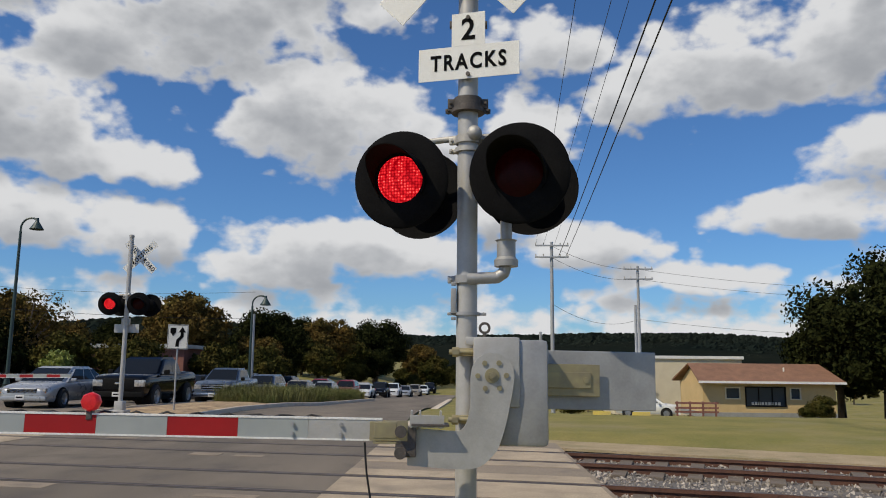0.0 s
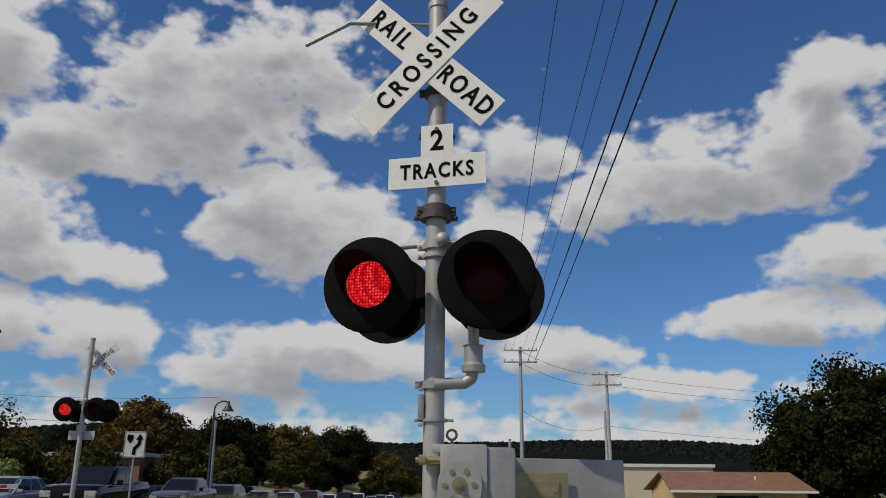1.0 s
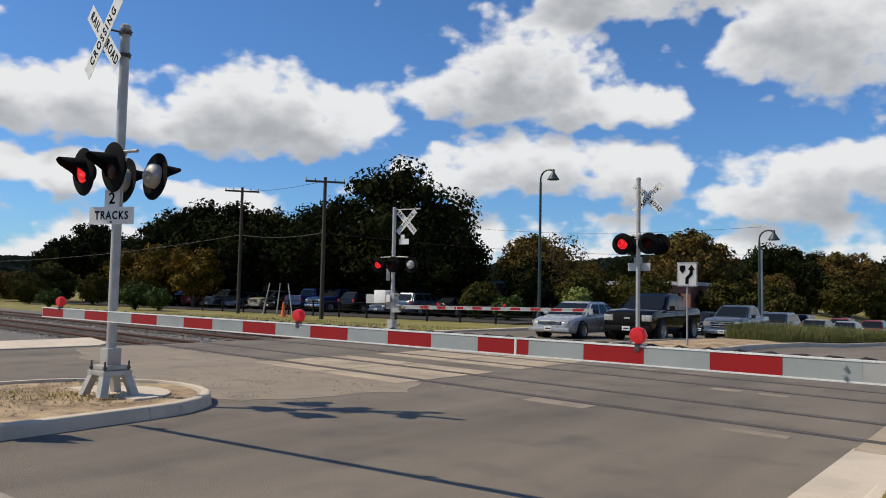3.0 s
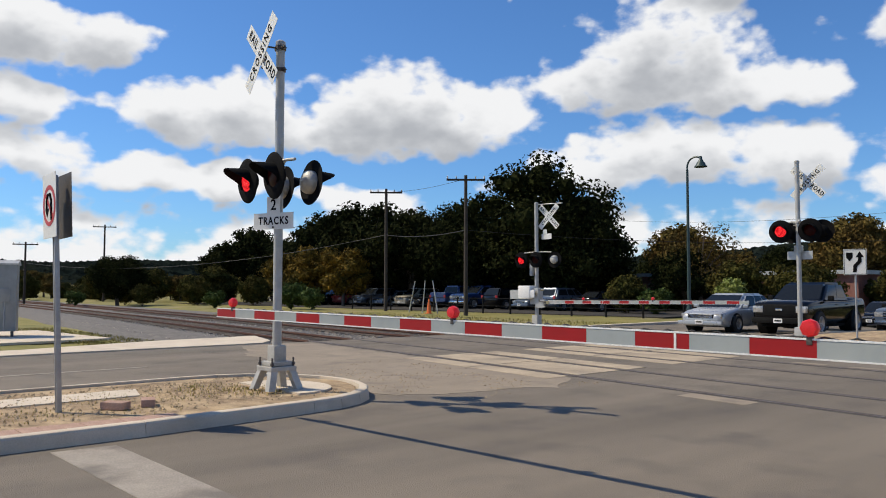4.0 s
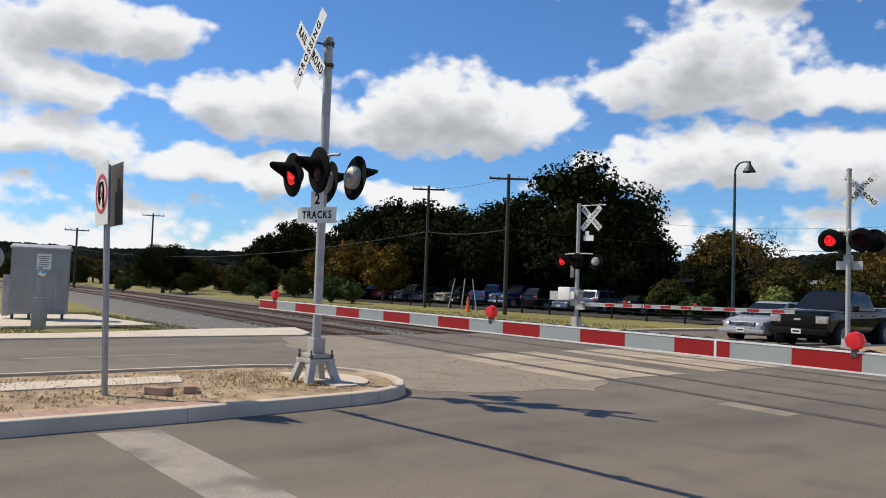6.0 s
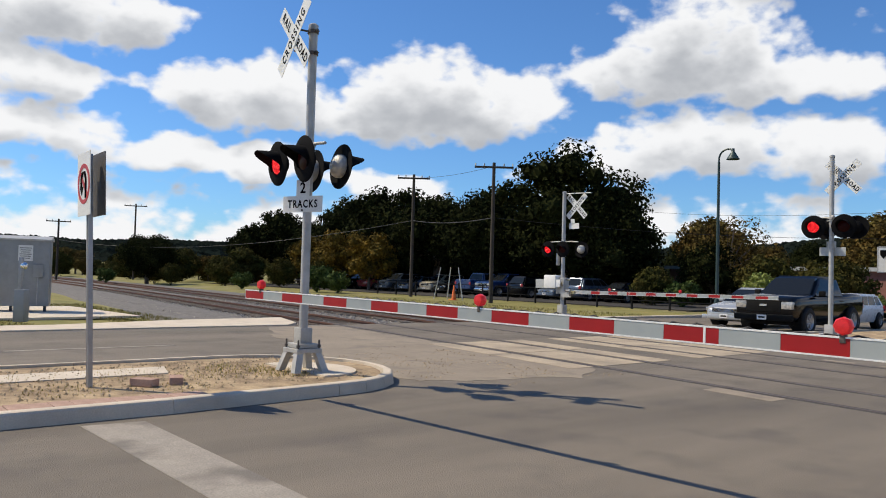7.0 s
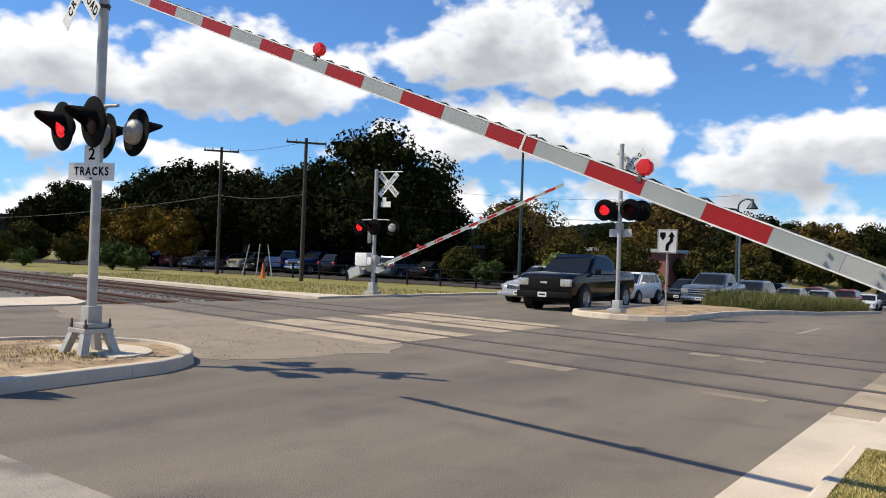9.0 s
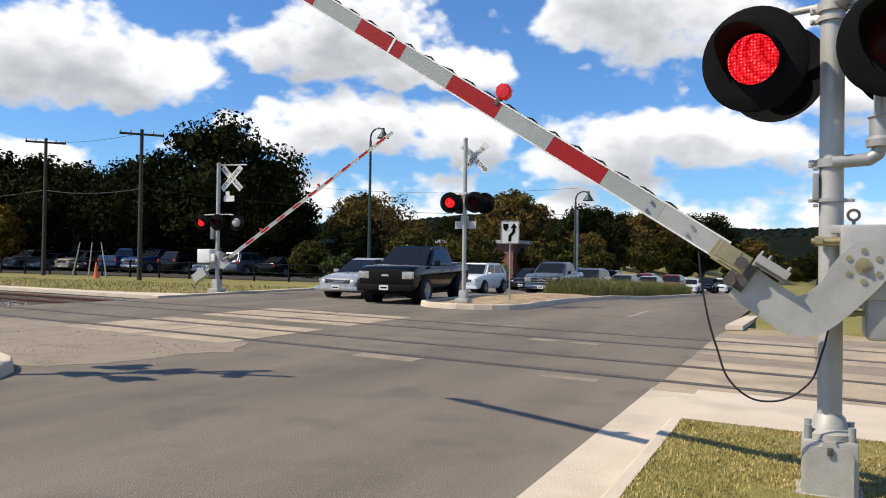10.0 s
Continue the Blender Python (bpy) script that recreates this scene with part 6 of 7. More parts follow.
utility_pole(-45.7, 35.7, 8.75, "brown wooden utility pole with a crossarm", turn=50)
utility_pole(-34.5, 33.2, 8.3, "brown wooden utility pole before the oaks", turn=50)
utility_pole(6.7, 60.3, 10.9, "grey steel utility pole with crossarms", "pole_grey", 2, 1.3, 0, 0.17)
utility_pole(5.9, 61.5, 4.0, "short grey steel pole", "pole_grey", 0, 1.0, 0, 0.15)
utility_pole(15.5, 70.5, 10.4, "grey steel utility pole with crossarms", "pole_grey", 2, 1.3, 0, 0.17)
utility_pole(15.0, 69.5, 6.8, "grey steel transformer pole", "pole_grey", 0, 1.0, 0, 0.16)
utility_pole(-14.2, 52.5, 4.6, "grey steel pole among autumn trees", "pole_grey", 0, 1.0, 0, 0.14)
utility_pole(-97, 24.0, 6.6, "brown wooden utility pole beside the railway", turn=70, half=1.3)
utility_pole(-104, 35, 9.6, "brown wooden utility pole behind the oak", turn=65, half=1.4)


def wire(a, b, sag, r, label="thin black overhead wire on utility poles"):
    cu = bpy.data.curves.new("wire", "CURVE")
    cu.dimensions, cu.bevel_depth, cu.bevel_resolution = "3D", r, 1
    sp = cu.splines.new("POLY")
    sp.points.add(24)
    a, b = Vector(a), Vector(b)
    for i in range(25):
        s = i / 24
        p = a.lerp(b, s)
        sp.points[i].co = (p.x, p.y, p.z - sag * 4 * s * (1 - s), 1)
    cu.materials.append(M["cable"])
    tagged(new("overhead_wire", cu), label, "wire", "overhead wires")


for x0, x1, z, r in ((5.5, 2.95, 11.05, 0.009), (6.1, 3.85, 11.05, 0.009), (6.9, 4.25, 10.9, 0.009), (7.25, 4.60, 10.1, 0.022), (7.8, 4.98, 10.1, 0.022)):
    k = (x0 - x1) / 41.0
    wire((x0, 60.2, z), (x0 - k * 88, -27.8, z), 0.35, r)
for dz, sag in ((10.9, 0.5), (10.0, 0.6), (6.4, 0.9)):
    wire((6.7, 60.3, dz), (15.5, 70.5, dz - 0.5), sag, 0.014)
    wire((15.5, 70.5, dz - 0.5), (62, 84, dz), 1.2, 0.014)
wire((-45.7, 35.7, 5.6), (-34.5, 33.2, 5.2), 0.25, 0.03, "pale communication cable between wooden poles")
wire((-34.5, 33.2, 5.2), (-14.2, 52.5, 4.6), 0.5, 0.012)
wire((-97, 24.0, 4.5), (-45.7, 35.7, 5.6), 1.4, 0.025, "pale communication cable between wooden poles")
wire((-45.7, 35.7, 8.8), (-34.5, 33.2, 8.4), 0.2, 0.012)
wire((-50, 60, 9.0), (-14.2, 52.5, 6.4), 0.8, 0.012)


def keep_right_sign():
    t = thing("road_sign", pose(-8.72, 24.3, height(-8.7, 24.3) + 0.12, 0, 0, 14), "white median-arrow road sign on a steel post", "road sign", "road signs")
    bm = bmesh.new()
    tube(bm, (0, 0, -0.1), (0, 0, 2.6), 0.028, seg=10)
    part("post", bm, M["galv"], t, "galvanised post")
    bm = bmesh.new()
    box(bm, (0, -0.04, 2.22), (0.61, 0.006, 0.76), bevel=0.002)
    p = part("panel", bm, M["sign"], t, "white sign panel", smooth=False)
    bm = bmesh.new()
    for a, b_, c, d in ((-0.285, 0.285, 0.355, 0.365), (-0.285, 0.285, -0.365, -0.355)):
        box(bm, (0, -0.046, 2.22 + (c + d) / 2), (0.57, 0.004, 0.012))
    for s in (-1, 1):
        box(bm, (s * 0.285, -0.046, 2.22), (0.012, 0.004, 0.73))
    part("border", bm, M["ink"], p, "black border", smooth=False)
    bm = bmesh.new()
    slab(bm, [(-0.23, 2.50), (-0.06, 2.50), (-0.06, 2.36), (-0.145, 2.24), (-0.23, 2.36)], 0.044, 0.05, UPRIGHT)
    part("island_symbol", bm, M["ink"], p, "black island symbol", smooth=False)
    bm = bmesh.new()
    slab(bm, [(-0.06, 1.92), (0.04, 1.92), (0.05, 2.08), (0.17, 2.22), (0.17, 2.36), (0.235, 2.36), (0.125, 2.53), (0.015, 2.36), (0.08, 2.36), (0.075, 2.26), (-0.05, 2.12)], 0.044, 0.05, UPRIGHT)
    part("arrow", bm, M["ink"], p, "black arrow", smooth=False)


keep_right_sign()


def no_turn_sign():
    t = thing("road_sign", pose(-9.46, 2.79, 0.10, 1.8, -1.5, 0), "white no-U-turn sign with a red ring on a steel post", "road sign", "road signs")
    bm = bmesh.new()
    for s in (-1, 1):
        box(bm, (s * 0.028, 0, 1.35), (0.022, 0.05, 2.75), bevel=0.004)
    box(bm, (0, 0.02, 1.35), (0.07, 0.02, 2.74), bevel=0.003)
    part("post", bm, M["galv"], t, "galvanised channel post")
    bm = bmesh.new()
    box(bm, (0, -0.06, 2.37), (0.50, 0.006, 0.74), bevel=0.002)
    p = part("panel", bm, M["sign"], t, "white sign panel", smooth=False)
    bm = bmesh.new()
    lathe(bm, [(0.185, 0.0), (0.235, 0.0), (0.235, 0.003), (0.185, 0.003), (0.185, 0.0)], Matrix.Translation((0, -0.064, 2.37)) @ UPRIGHT, 40, False)
    box(bm, (0, -0.0665, 2.37), (0.40, 0.003, 0.045), Matrix.Rotation(radians(45), 3, "Y"))
    part("ring", bm, M["ink_red"], p, "red prohibition ring", smooth=False)
    bm = bmesh.new()
    pipe(bm, [(0.09, -0.066, 2.20), (0.09, -0.066, 2.43), (0.05, -0.066, 2.50), (-0.03, -0.066, 2.50), (-0.08, -0.066, 2.43), (-0.08, -0.066, 2.33)], 0.015, 6)
    slab(bm, [(-0.15, 2.34), (-0.01, 2.34), (-0.08, 2.24)], 0.062, 0.068, UPRIGHT)
    part("arrow", bm, M["ink"], p, "black u-turn arrow", smooth=False)
    bm = bmesh.new()
    slab(bm, [(-0.25, 2.0), (0.25, 2.0), (0.25, 2.74), (-0.25, 2.74)], -0.003, 0.003, UPRIGHT)
    bm.transform(pose(0.0, 0.10, 0, 0, 0, 1))
    part("back_panel", bm, M["dark_metal"], t, "dark back of a second sign panel", smooth=False)


no_turn_sign()


def build_cabinet():
    t = thing("equipment_cabinet", pose(-27.9, 5.92, 0.02, 0, 0, 72) @ Matrix.Diagonal((0.80, 0.62, 1.0, 1)), "grey metal railway equipment cabinet on a concrete pad", "cabinet")
    bm = bmesh.new()
    box(bm, (0, 0, 1.22), (2.05, 1.5, 2.1), bevel=0.015)
    b = part("body", bm, M["cabinet"], t, "grey painted steel body")
    bm = bmesh.new()
    slab(bm, [(-0.82, 2.26), (0.82, 2.26), (0.82, 2.31), (0.0, 2.42), (-0.82, 2.31)], -1.08, 1.08, Matrix.Rotation(radians(90), 4, "Z") @ UPRIGHT)
    part("roof", bm, M["steel"], t, "low ridged metal roof", smooth=False)
    for x in (-0.9, -0.3, 0.3, 0.9):
        bm = bmesh.new()
        box(bm, (x, -0.55, 0.09), (0.10, 0.2, 0.18), bevel=0.01)
        part("foot", bm, M["dark_metal"], t)
    bm = bmesh.new()
    box(bm, (0.15, -0.755, 1.86), (0.52, 0.008, 0.5), bevel=0.003)
    n = part("notice", bm, M["sign"], t, "white notice plate", smooth=False)
    bm = bmesh.new()
    for k in range(6):
        box(bm, (0.15, -0.762, 2.02 - 0.065 * k), (0.42 - 0.05 * (k % 3), 0.004, 0.022))
    part("writing_bars", bm, M["dark_metal"], n, "grey lines of writing", smooth=False)
    bm = bmesh.new()
    box(bm, (0.62, -0.80, 1.3), (0.36, 0.1, 0.42), bevel=0.01)
    part("meter_box", bm, M["cabinet"], t, "small grey box")
    bm = bmesh.new()
    tube(bm, (0.62, -0.79, 1.1), (0.62, -0.79, 0.2), 0.025, seg=8)
    part("conduit", bm, M["galv"], t)
    bm = bmesh.new()
    box(bm, (-1.15, -0.3, 0.75), (0.25, 0.7, 1.3), bevel=0.02)
    part("side_box", bm, M["galv"], t, "pale side box")
    p = thing("meter_pedestal", pose(-22.3, 4.75, 0.03, 0, 0, 45), "grey metal meter pedestal in the grass", "pedestal")
    bm = bmesh.new()
    box(bm, (0, 0, 0.42), (0.28, 0.24, 0.84), bevel=0.015)
    part("post_box", bm, M["cabinet"], p)
    bm = bmesh.new()
    box(bm, (-0.06, 0.02, 1.24), (0.09, 0.1, 0.85), bevel=0.01)
    part("riser", bm, M["galv"], p, "pale metal riser")
    bm = bmesh.new()
    lathe(bm, [(0.09, 0), (0.09, 0.05), (0.06, 0.09), (0, 0.1)], Matrix.Translation((0.06, -0.02, 1.45)) @ UPRIGHT, 16)
    part("meter", bm, M["chrome"], p, "round glass meter")


build_cabinet()


def build_wagon():
    t = thing("tank_wagon", pose(-98.5, 14.4, 0.0, 0, 0, math.degrees(math.atan(-0.03))), "pale grey railway tank wagon with a rusty band", "railway wagon")
    bm = bmesh.new()
    R = Matrix.Rotation(radians(90), 4, "Y")
    lathe(bm, [(0, -8.2), (0.9, -8.05), (1.4, -7.6), (1.5, -7.2), (1.5, 7.2), (1.4, 7.6), (0.9, 8.05), (0, 8.2)], Matrix.Translation((0, 0, 2.9)) @ R, 28)
    part("tank", bm, M["sign_back"], t, "pale grey cylindrical tank")
    bm = bmesh.new()
    lathe(bm, [(1.505, 6.6), (1.53, 6.62), (1.53, 7.15), (1.505, 7.2)], Matrix.Translation((0, 0, 2.9)) @ R, 28, False)
    part("band", bm, M["rail"], t, "rusty brown band")
    bm = bmesh.new()
    box(bm, (0, 0, 1.15), (17, 0.6, 0.4), bevel=0.03)
    part("frame", bm, M["dark_metal"], t)
    for x in (-6.6, -4.8, 4.8, 6.6):
        bm = bmesh.new()
        lathe(bm, [(0.42, -0.8), (0.42, -0.68), (0.06, -0.66), (0.06, 0.66), (0.42, 0.68), (0.42, 0.8)], Matrix.Translation((x, 0, 0.44)) @ UPRIGHT, 20)
        part("wheelset", bm, M["dark_metal"], t)


build_wagon()


def build_house():
    z = height(17, 50)
    t = thing("house", pose(19.7, 52.0, z - 0.05) @ Matrix.Diagonal((0.88, 0.9, 0.92, 1)), "low tan stucco house with a brown shingle roof", "house")
    W, D, H = 9.6, 6.0, 2.45
    bm = bmesh.new()
    box(bm, (0, D / 2, 0.15), (W + 0.1, D + 0.1, 0.4), bevel=0.01)
    part("plinth", bm, M["block"], t, "grey block plinth", smooth=False)
    # front wall in pieces round its openings
    bm = bmesh.new()
    holes = [(-3.2, -2.1, 1.25, 2.1), (-1.75, 1.2, 0.75, 2.15), (1.5, 2.3, 1.25, 2.1)]
    xs = [-4.8]
    for a, b_, lo, hi in holes:
        box(bm, ((xs[-1] + a) / 2, 0.1, 0.35 + (H - 0.35) / 2), (a - xs[-1], 0.2, H - 0.35))
        box(bm, ((a + b_) / 2, 0.1, (0.35 + lo) / 2), (b_ - a, 0.2, lo - 0.35))
        box(bm, ((a + b_) / 2, 0.1, (H + hi) / 2), (b_ - a, 0.2, H - hi))
        xs.append(b_)
    box(bm, ((xs[-1] + 4.8) / 2, 0.1, 0.35 + (H - 0.35) / 2), (4.8 - xs[-1], 0.2, H - 0.35))
    for s in (-1, 1):
        box(bm, (s * 4.7, D / 2 + 0.1, 0.35 + (H - 0.35) / 2), (0.2, D - 0.2, H - 0.35))
    box(bm, (0, D - 0.1, 0.35 + (H - 0.35) / 2), (W, 0.2, H - 0.35))
    part("wall", bm, M["stucco"], t, "tan stucco walls", smooth=False)
    for a, b_, lo, hi in holes:
        bm = bmesh.new()
        fx, fz, w, h = (a + b_) / 2, (lo + hi) / 2, b_ - a, hi - lo
        for s in (-1, 1):
            box(bm, (fx + s * (w / 2 - 0.04), 0.0, fz), (0.08, 0.14, h))
            box(bm, (fx, 0.0, fz + s * (h / 2 - 0.04)), (w - 0.16, 0.14, 0.08))
        big = w > 2
        if big:
            for k in (-1, 1):
                box(bm, (fx + k * w / 6, 0.0, fz), (0.05, 0.1, h - 0.16))
        wn = part("window", bm, M["trim"] if big else M["cream"], t, "dark-framed wide window" if big else "cream-framed window", smooth=False)
        bm = bmesh.new()
        box(bm, (fx, 0.05, fz), (w - 0.14, 0.02, h - 0.14))
        part("pane", bm, M["window"], wn, smooth=False)
        if big:
            bm = bmesh.new()
            for k in range(9):
                box(bm, (fx - 0.95 + 0.24 * k, -0.02, lo + 0.24), (0.17, 0.01, 0.20))
            part("writing_bars", bm, M["sign_back"], wn, "row of pale window lettering", smooth=False)
    bm = bmesh.new()
    for s in (-1, 1):
        y0, y1 = (-0.7, D / 2) if s < 0 else (D + 0.7, D / 2)
        q = [Vector((-5.3, y0, H - 0.02)), Vector((5.3, y0, H - 0.02)), Vector((5.0, y1, H + 1.25)), Vector((-5.0, y1, H + 1.25))]
        if s > 0:
            q = q[::-1]
        quad_plate(bm, q, 0.08)
    roof = part("roof", bm, M["shingle"], t, "brown shingle roof", smooth=False)
    bm = bmesh.new()
    box(bm, (0, -0.74, H + 0.0), (10.6, 0.06, 0.16))
    part("fascia", bm, M["white"], roof, "white fascia board", smooth=False)
    bm = bmesh.new()
    tube(bm, (1.7, 1.4, H + 0.6), (1.7, 1.4, H + 1.05), 0.06, seg=10)
    part("vent_pipe", bm, M["white"], roof)
    for s in (-1, 1):
        bm = bmesh.new()
        slab(bm, [(0, H), (D, H), (D / 2, H + 1.15)], 0, 0.15, Matrix.Translation((s * 4.7, 0, 0)) @ Matrix.Rotation(radians(90), 4, "Z") @ UPRIGHT)
        part("gable", bm, M["stucco"], t, smooth=False)
    r = thing("porch_railing", pose(14.6, 50.5, z), "red-brown wooden porch railing", "railing")
    for x in (-1.2, -0.4, 0.4, 1.2):
        bm = bmesh.new()
        box(bm, (x, 0, 0.5), (0.1, 0.1, 1.0))
        part("post", bm, M["wood_red"], r, smooth=False)
    for zz in (0.35, 0.6, 0.9):
        bm = bmesh.new()
        box(bm, (0, -0.06, zz), (2.7, 0.04, 0.12))
        part("rail", bm, M["wood_red"], r, smooth=False)
    b2 = thing("building", pose(17.6, 66, -2.1), "cream flat-roofed building behind the house", "building")
    bm = bmesh.new()
    box(bm, (0, 3, 2.2), (10.5, 6, 4.6), bevel=0.02)
    part("wall", bm, M["cream"], b2, smooth=False)
    bm = bmesh.new()
    box(bm, (0, 3, 4.6), (10.8, 6.3, 0.25), bevel=0.02)
    part("parapet", bm, M["white"], b2, "pale parapet cap", smooth=False)
    bm = bmesh.new()
    box(bm, (-4.2, -0.02, 3.2), (0.7, 0.1, 1.1))
    part("window", bm, M["window"], b2, smooth=False)
    b3 = thing("building", pose(-92, 62, 0, 0, 0, 50), "long low building with a pale metal roof", "building")
    bm = bmesh.new()
    box(bm, (0, 0, 1.1), (14, 8, 2.2))
    part("wall", bm, M["cream"], b3, smooth=False)
    bm = bmesh.new()
    slab(bm, [(-4.4, 2.2), (4.4, 2.2), (0, 3.6)], -7.3, 7.3, Matrix.Rotation(radians(90), 4, "Z") @ UPRIGHT)
    part("roof", bm, M["white"], b3, smooth=False)
    b4 = thing("building", pose(-27, 56, 0), "low brick building behind trees", "building")
    bm = bmesh.new()
    box(bm, (0, 0, 1.3), (16, 6, 2.6))
    part("wall", bm, M["wood_red"], b4, smooth=False)
    bm = bmesh.new()
    box(bm, (0, 0, 2.7), (16.6, 6.6, 0.25))
    part("roof", bm, M["sign_back"], b4, smooth=False)


build_house()


def build_fence():
    t = thing("fence", pose(0, 0, 0), "dark low fence along the far grass strip", "fence")
    bm = bmesh.new()
    box(bm, (0, 0, 0.5), (0.09, 0.09, 1.1), bevel=0.01)
    me = mesh("post", bm, M["trim"])
    bm = bmesh.new()
    box(bm, (0, 0, 0), (2.5, 0.04, 0.05), bevel=0.008)
    ra = mesh("rail", bm, M["trim"])
    for i in range(13):
        x = -52 + 2.5 * i
        p = new("post", me)
        p.parent, p.matrix_basis = t, pose(x, 37.2, 0)
        for z in (0.45, 0.95):
            r = new("rail", ra)
            r.parent, r.matrix_basis = t, pose(x + 1.25, 37.16, z)


build_fence()
for x, y in ((5.25, 30.0), (6.75, 30.2)):
    bm = bmesh.new()
    slab(bm, [(-0.09, 0.0), (0.09, 0.0), (0.06, 0.13), (-0.06, 0.13)], -0.32, 0.32, Matrix.Rotation(radians(90), 4, "Z") @ UPRIGHT)
    ob = single("parking_stop", bm, M["yellow"], "yellow painted concrete parking stop on the grass", "parking stop", "parking stops")
    ob.matrix_basis = at_ground(x, y, 4) @ Matrix.Translation((0, 0, -0.06))
for x, y, lean in ((-40.2, 33.4, 18), (-38.6, 33.2, 8), (-37.2, 33.3, -14)):
    bm = bmesh.new()
    tube(bm, (0, 0, 0), (0.035 * lean, 0, 2.1), 0.04, 0.03, 8)
    ob = single("guy_marker", bm, M["sign_back"], "pale leaning marker stake", "stake", "marker stakes")
    ob.location = (x, y, 0)
for x, y in ((-37.6, 32.9),):
    c = thing("traffic_cone", pose(x, y, 0.0), "orange traffic cone standing in the grass", "traffic cone", "traffic cones")
    bm = bmesh.new()
    box(bm, (0, 0, 0.02), (0.4, 0.4, 0.04), bevel=0.01)
    part("foot", bm, M["orange"], c)
    bm = bmesh.new()
    tube(bm, (0, 0, 0.04), (0, 0, 0.95), 0.16, 0.04, 16)
    part("cone", bm, M["orange"], c)


# ---- grasses ----
def blades(name, mat, spots, label, category, lean=0.5):
    V, F = [], []
    rnd = random.Random(len(spots))
    for x, y, z, h, w in spots:
        a = rnd.random() * math.tau
        d = Vector((math.cos(a), math.sin(a), 0))
        o = Vector((-d.y, d.x, 0)) * w
        p = Vector((x, y, z))
        l = rnd.uniform(0.1, 1) * lean * h
        k = len(V)
        V += [p - o, p + o, p + d * l * 0.4 + o * 0.7 + Vector((0, 0, h * 0.6)), p + d * l * 0.4 - o * 0.7 + Vector((0, 0, h * 0.6)), p + d * l + Vector((0, 0, h * rnd.uniform(0.8, 1)))]
        F += [(k, k + 1, k + 2, k + 3), (k + 3, k + 2, k + 4)]
    me = bpy.data.meshes.new(name)
    me.from_pydata([tuple(v) for v in V], [], F)
    me.materials.append(M[mat])
    return tagged(new(name, me), label, category, kind="stuff")


rnd = random.Random(21)
spots = []
while len(spots) < 60000:
    x, y = rnd.uniform(-0.82, 2.6), 7.0 - 4.5 * rnd.random() ** 1.2
    if y > 7.05 - 0.117 * (x + 0.82):
        continue
    if noise.noise((x * 1.3, y * 1.3, 0)) < -0.25 and rnd.random() < 0.75:
        continue
    spots.append((x, y, 0.12, rnd.uniform(0.010, 0.034), 0.0034))
blades("verge_grass", "blade", spots, "short dry yellow-green grass on the verge", "grass", 0.9)
spots = []
for i in range(230):
    cy = 31.6 + 30 * rnd.random() ** 1.15
    cx = rnd.uniform(-10.0, -7.9)
    z = height(-9, cy) + 0.14
    hh = rnd.uniform(0.68, 1.05) * smooth_step(29.5, 33.5, cy)
    for k in range(290):
        a, r = rnd.random() * math.tau, rnd.random() ** 0.5 * 0.55
        spots.append((cx + r * math.cos(a), cy + r * math.sin(a), z, hh * (1.05 - 0.9 * r * r) * rnd.uniform(0.55, 1.05), 0.0065))
blades("fountain_grass", "plume", spots, "dense green fountain grass in the planted median", "grass", 0.8)
spots = []
for cx, cy, n, h in ((-9.3, 2.5, 190, 0.07), (-9.0, 3.6, 150, 0.06), (-10.3, 5.0, 220, 0.12), (-9.6, 5.4, 260, 0.13), (-9.8, 4.4, 180, 0.08), (-10.6, 1.9, 220, 0.09), (-9.0, 1.3, 190, 0.07), (-10.4, 3.4, 260, 0.08), (-9.4, 1.0, 200, 0.08), (-9.75, 0.75, 420, 0.62), (-10.0, 0.3, 300, 0.6)):
    for k in range(n):
        a, r = rnd.random() * math.tau, rnd.random() ** 0.5 * (0.5 if h < 0.4 else 0.3)
        spots.append((cx + r * math.cos(a), cy + r * math.sin(a), 0.1, h * rnd.uniform(0.4, 0.9) * (0.7 if h < 0.4 else 1), 0.006))
blades("median_weeds", "blade", spots, "dry weeds growing in the median soil", "grass", 0.7)
spots = []
for i in range(9000):
    x, y = rnd.uniform(-34, -20.7), 0
    y = rnd.uniform(7.2, 9.4) if rnd.random() < 0.5 else rnd.uniform(2.5, 5.0)
    spots.append((x, y, -0.05, rnd.uniform(0.03, 0.10), 0.008))
for i in range(5000):
    x = rnd.uniform(-46, -20.5)
    spots.append((x, rnd.uniform(21.6, 31), height(x, 26) - 0.06, rnd.uniform(0.05, 0.14), 0.012))
blades("strip_grass", "strip_blade", spots, "rough dry grass beside the railway", "grass", 0.8)
# grit and stones on the median and the apron
V, F = [], []
for i in range(2600):
    if i < 1500:
        x, y, z = rnd.uniform(-11.4, -8.7), rnd.uniform(0.4, 6.4), 0.115
    else:
        x, y, z = rnd.uniform(-13, -7.6), rnd.uniform(7.2, 10.6), 0.008
        if noise.noise((x, y, 2)) < 0:
            continue
    s = rnd.uniform(0.008, 0.03) * (1 if i < 1500 else 0.7)
    k = len(V)
    V += [(x + s, y, z), (x - s * 0.6, y + s * 0.8, z), (x - s * 0.5, y - s * 0.8, z), (x, y, z + s * 0.9)]
    F += [(k, k + 1, k + 3), (k + 1, k + 2, k + 3), (k + 2, k, k + 3)]
me = bpy.data.meshes.new("grit")
me.from_pydata(V, [], F)
me.materials.append(M["grit"])
tagged(new("grit", me), "loose grit and small stones", "stones", kind="stuff")


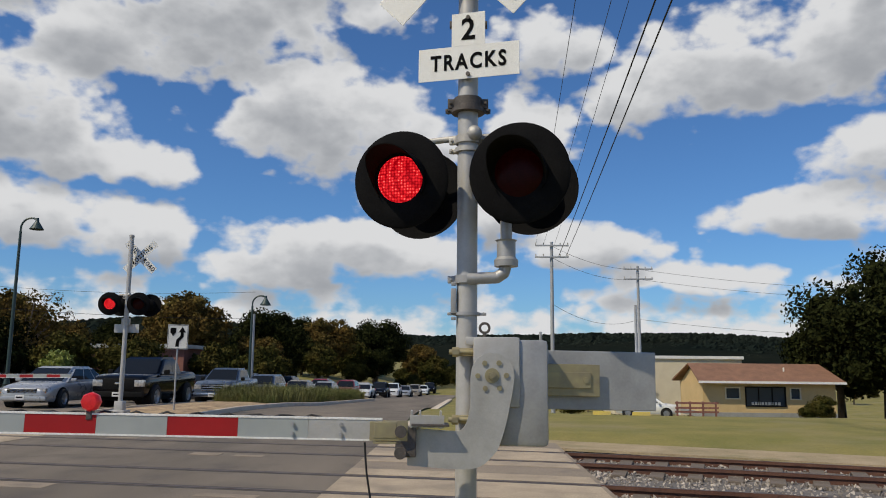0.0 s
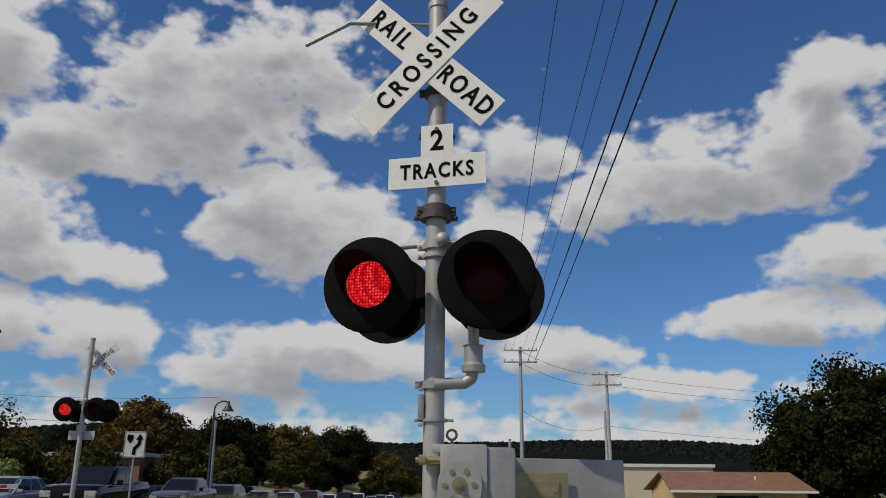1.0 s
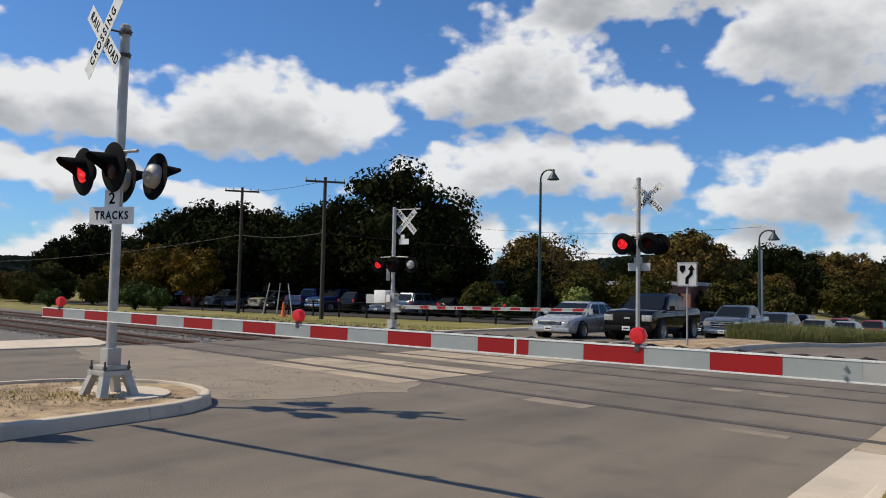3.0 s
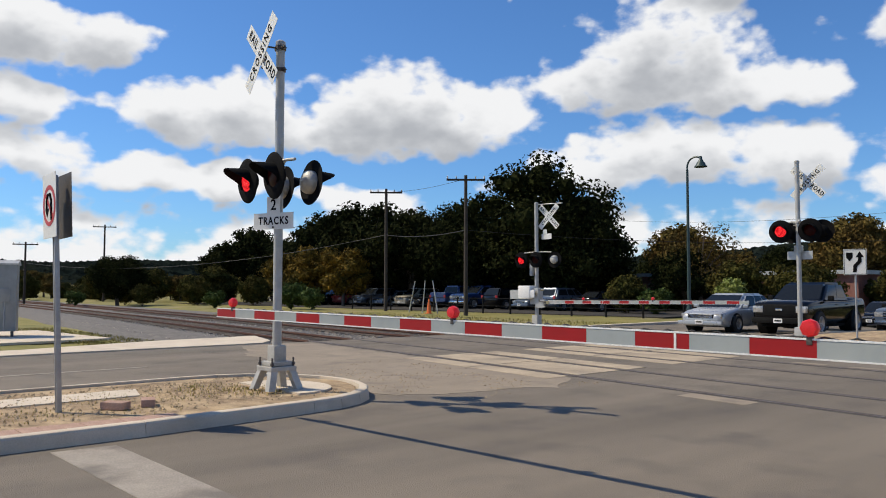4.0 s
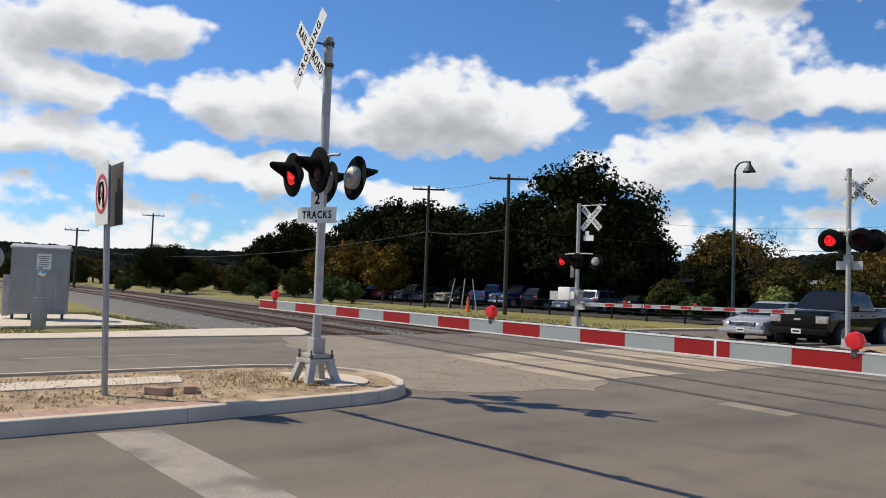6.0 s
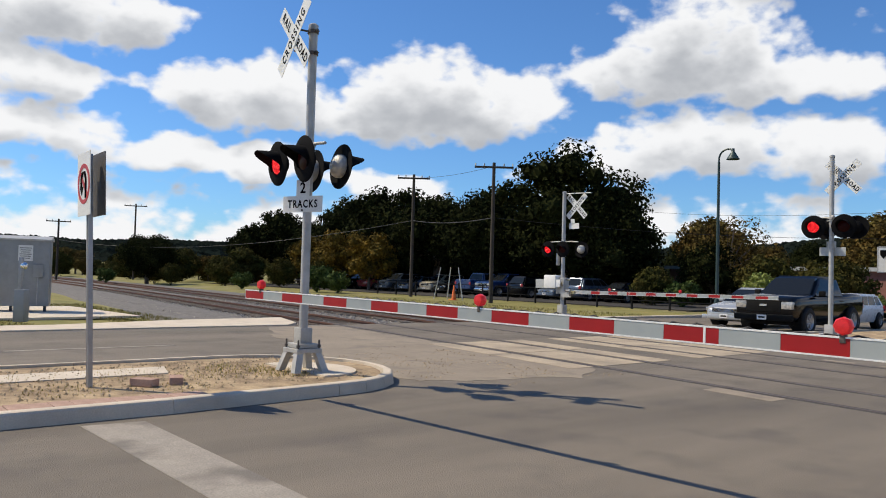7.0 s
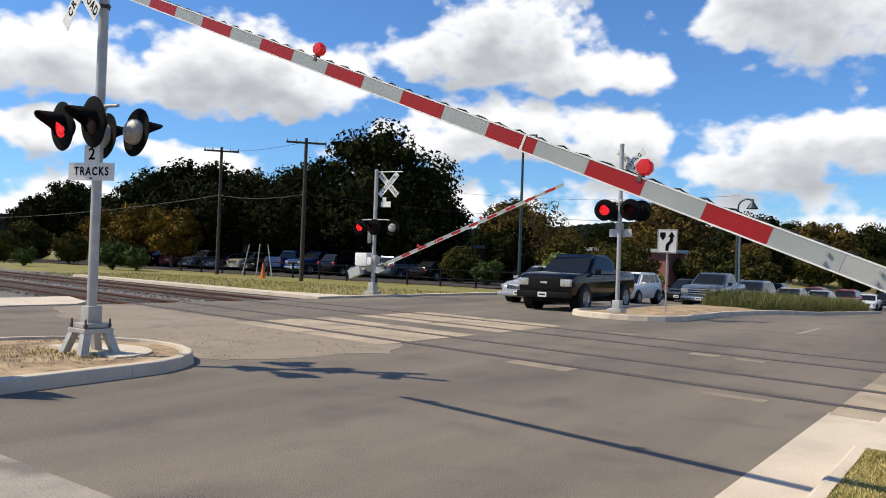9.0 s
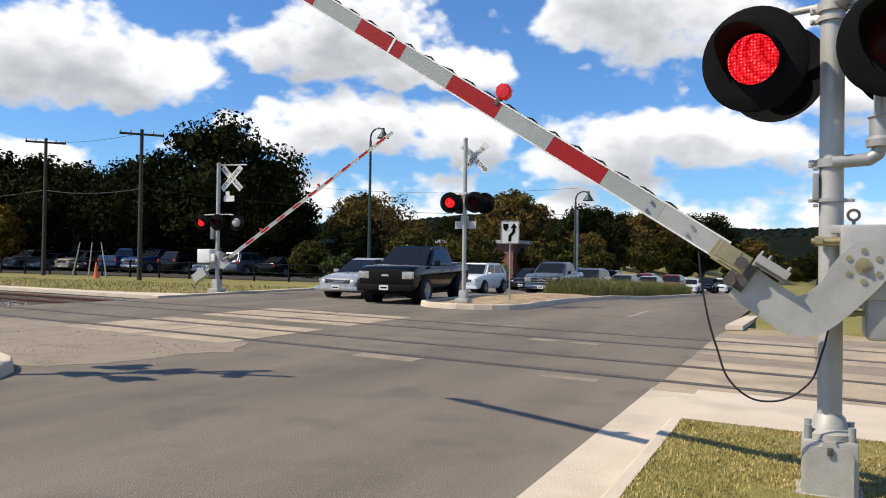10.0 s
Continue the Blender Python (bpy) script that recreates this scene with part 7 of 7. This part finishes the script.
# ---- what moves ----
GATE = [(0, 0.65), (7.0, 0.6), (7.2, 0.3), (7.4, 0.9), (7.6, 3.9), (7.8, 6.9), (8.0, 9.3), (8.2, 12.0), (8.5, 15.8), (9.0, 21.2), (9.5, 27.0), (10.0, 32.7)]


# front bumper of each car by time
PICKUP_KEYS = [(0, 28.0), (2.5, 27.7), (3.5, 27.2), (4.5, 26.4), (5.5, 25.4), (6.5, 24.3), (7.3, 23.3), (8.2, 22.5), (9.2, 22.1), (10.0, 21.45)]
SILVER_KEYS = [(0, 26.4), (4.5, 26.0), (6.5, 25.9), (8.5, 25.7), (9.0, 25.3), (10.0, 23.2)]


def steps(keys):
    """Rows close enough together for the rolling wheels."""
    rows = []
    for k in range(51):
        t = 0.2 * k
        for (ta, a), (tb, b) in zip(keys, keys[1:]):
            if ta <= t <= tb:
                rows.append((t, a + (b - a) * (t - ta) / (tb - ta)))
                break
    return rows


PICKUP_Y, SILVER_Y = steps(PICKUP_KEYS), steps(SILVER_KEYS)


def motions():
    walk(arm_a, [(t, pose(*HUB_A, 0, a, ARM_YAW_A)) for t, a in GATE])
    walk(arm_c, [(t, pose(*ARM_C, 0, -a * 0.98, 0)) for t, a in GATE])
    rows = []
    for t, a in GATE:
        m = SIGNAL_A @ pose(*HUB_A, 0, a, ARM_YAW_A)
        p = m @ Vector((-0.739, 0.0, -0.44))
        rows.append((t, pose(p.x, p.y, p.z)))
    walk(cable_up, rows)
    for car_ob, wheels, x, ys, half in ((pickup, pickup_wheels, -12.15, PICKUP_Y, 2.6), (silver, silver_wheels, -14.7, SILVER_Y, 2.4)):
        y0 = ys[0][1]
        rows = []
        for t, y in ys:
            s = smooth_step(8.8, 10.0, t) if car_ob is pickup else 0.0
            turn = radians(4.0 * s)
            cx, cy = x + (0.2 * smooth_step(7.0, 9.0, t) if car_ob is pickup else 0.0) + 0.15 * s - half * math.sin(turn), y + half * math.cos(turn)
            rows.append((t, pose(cx, cy, height(cx, cy), 0, 0, math.degrees(turn))))
        walk(car_ob, rows)
        for w, wx, wy, r in wheels:
            walk(w, [(t, pose(wx, wy, r, math.degrees((y0 - y) / r), 0, 0)) for t, y in ys])


motions()
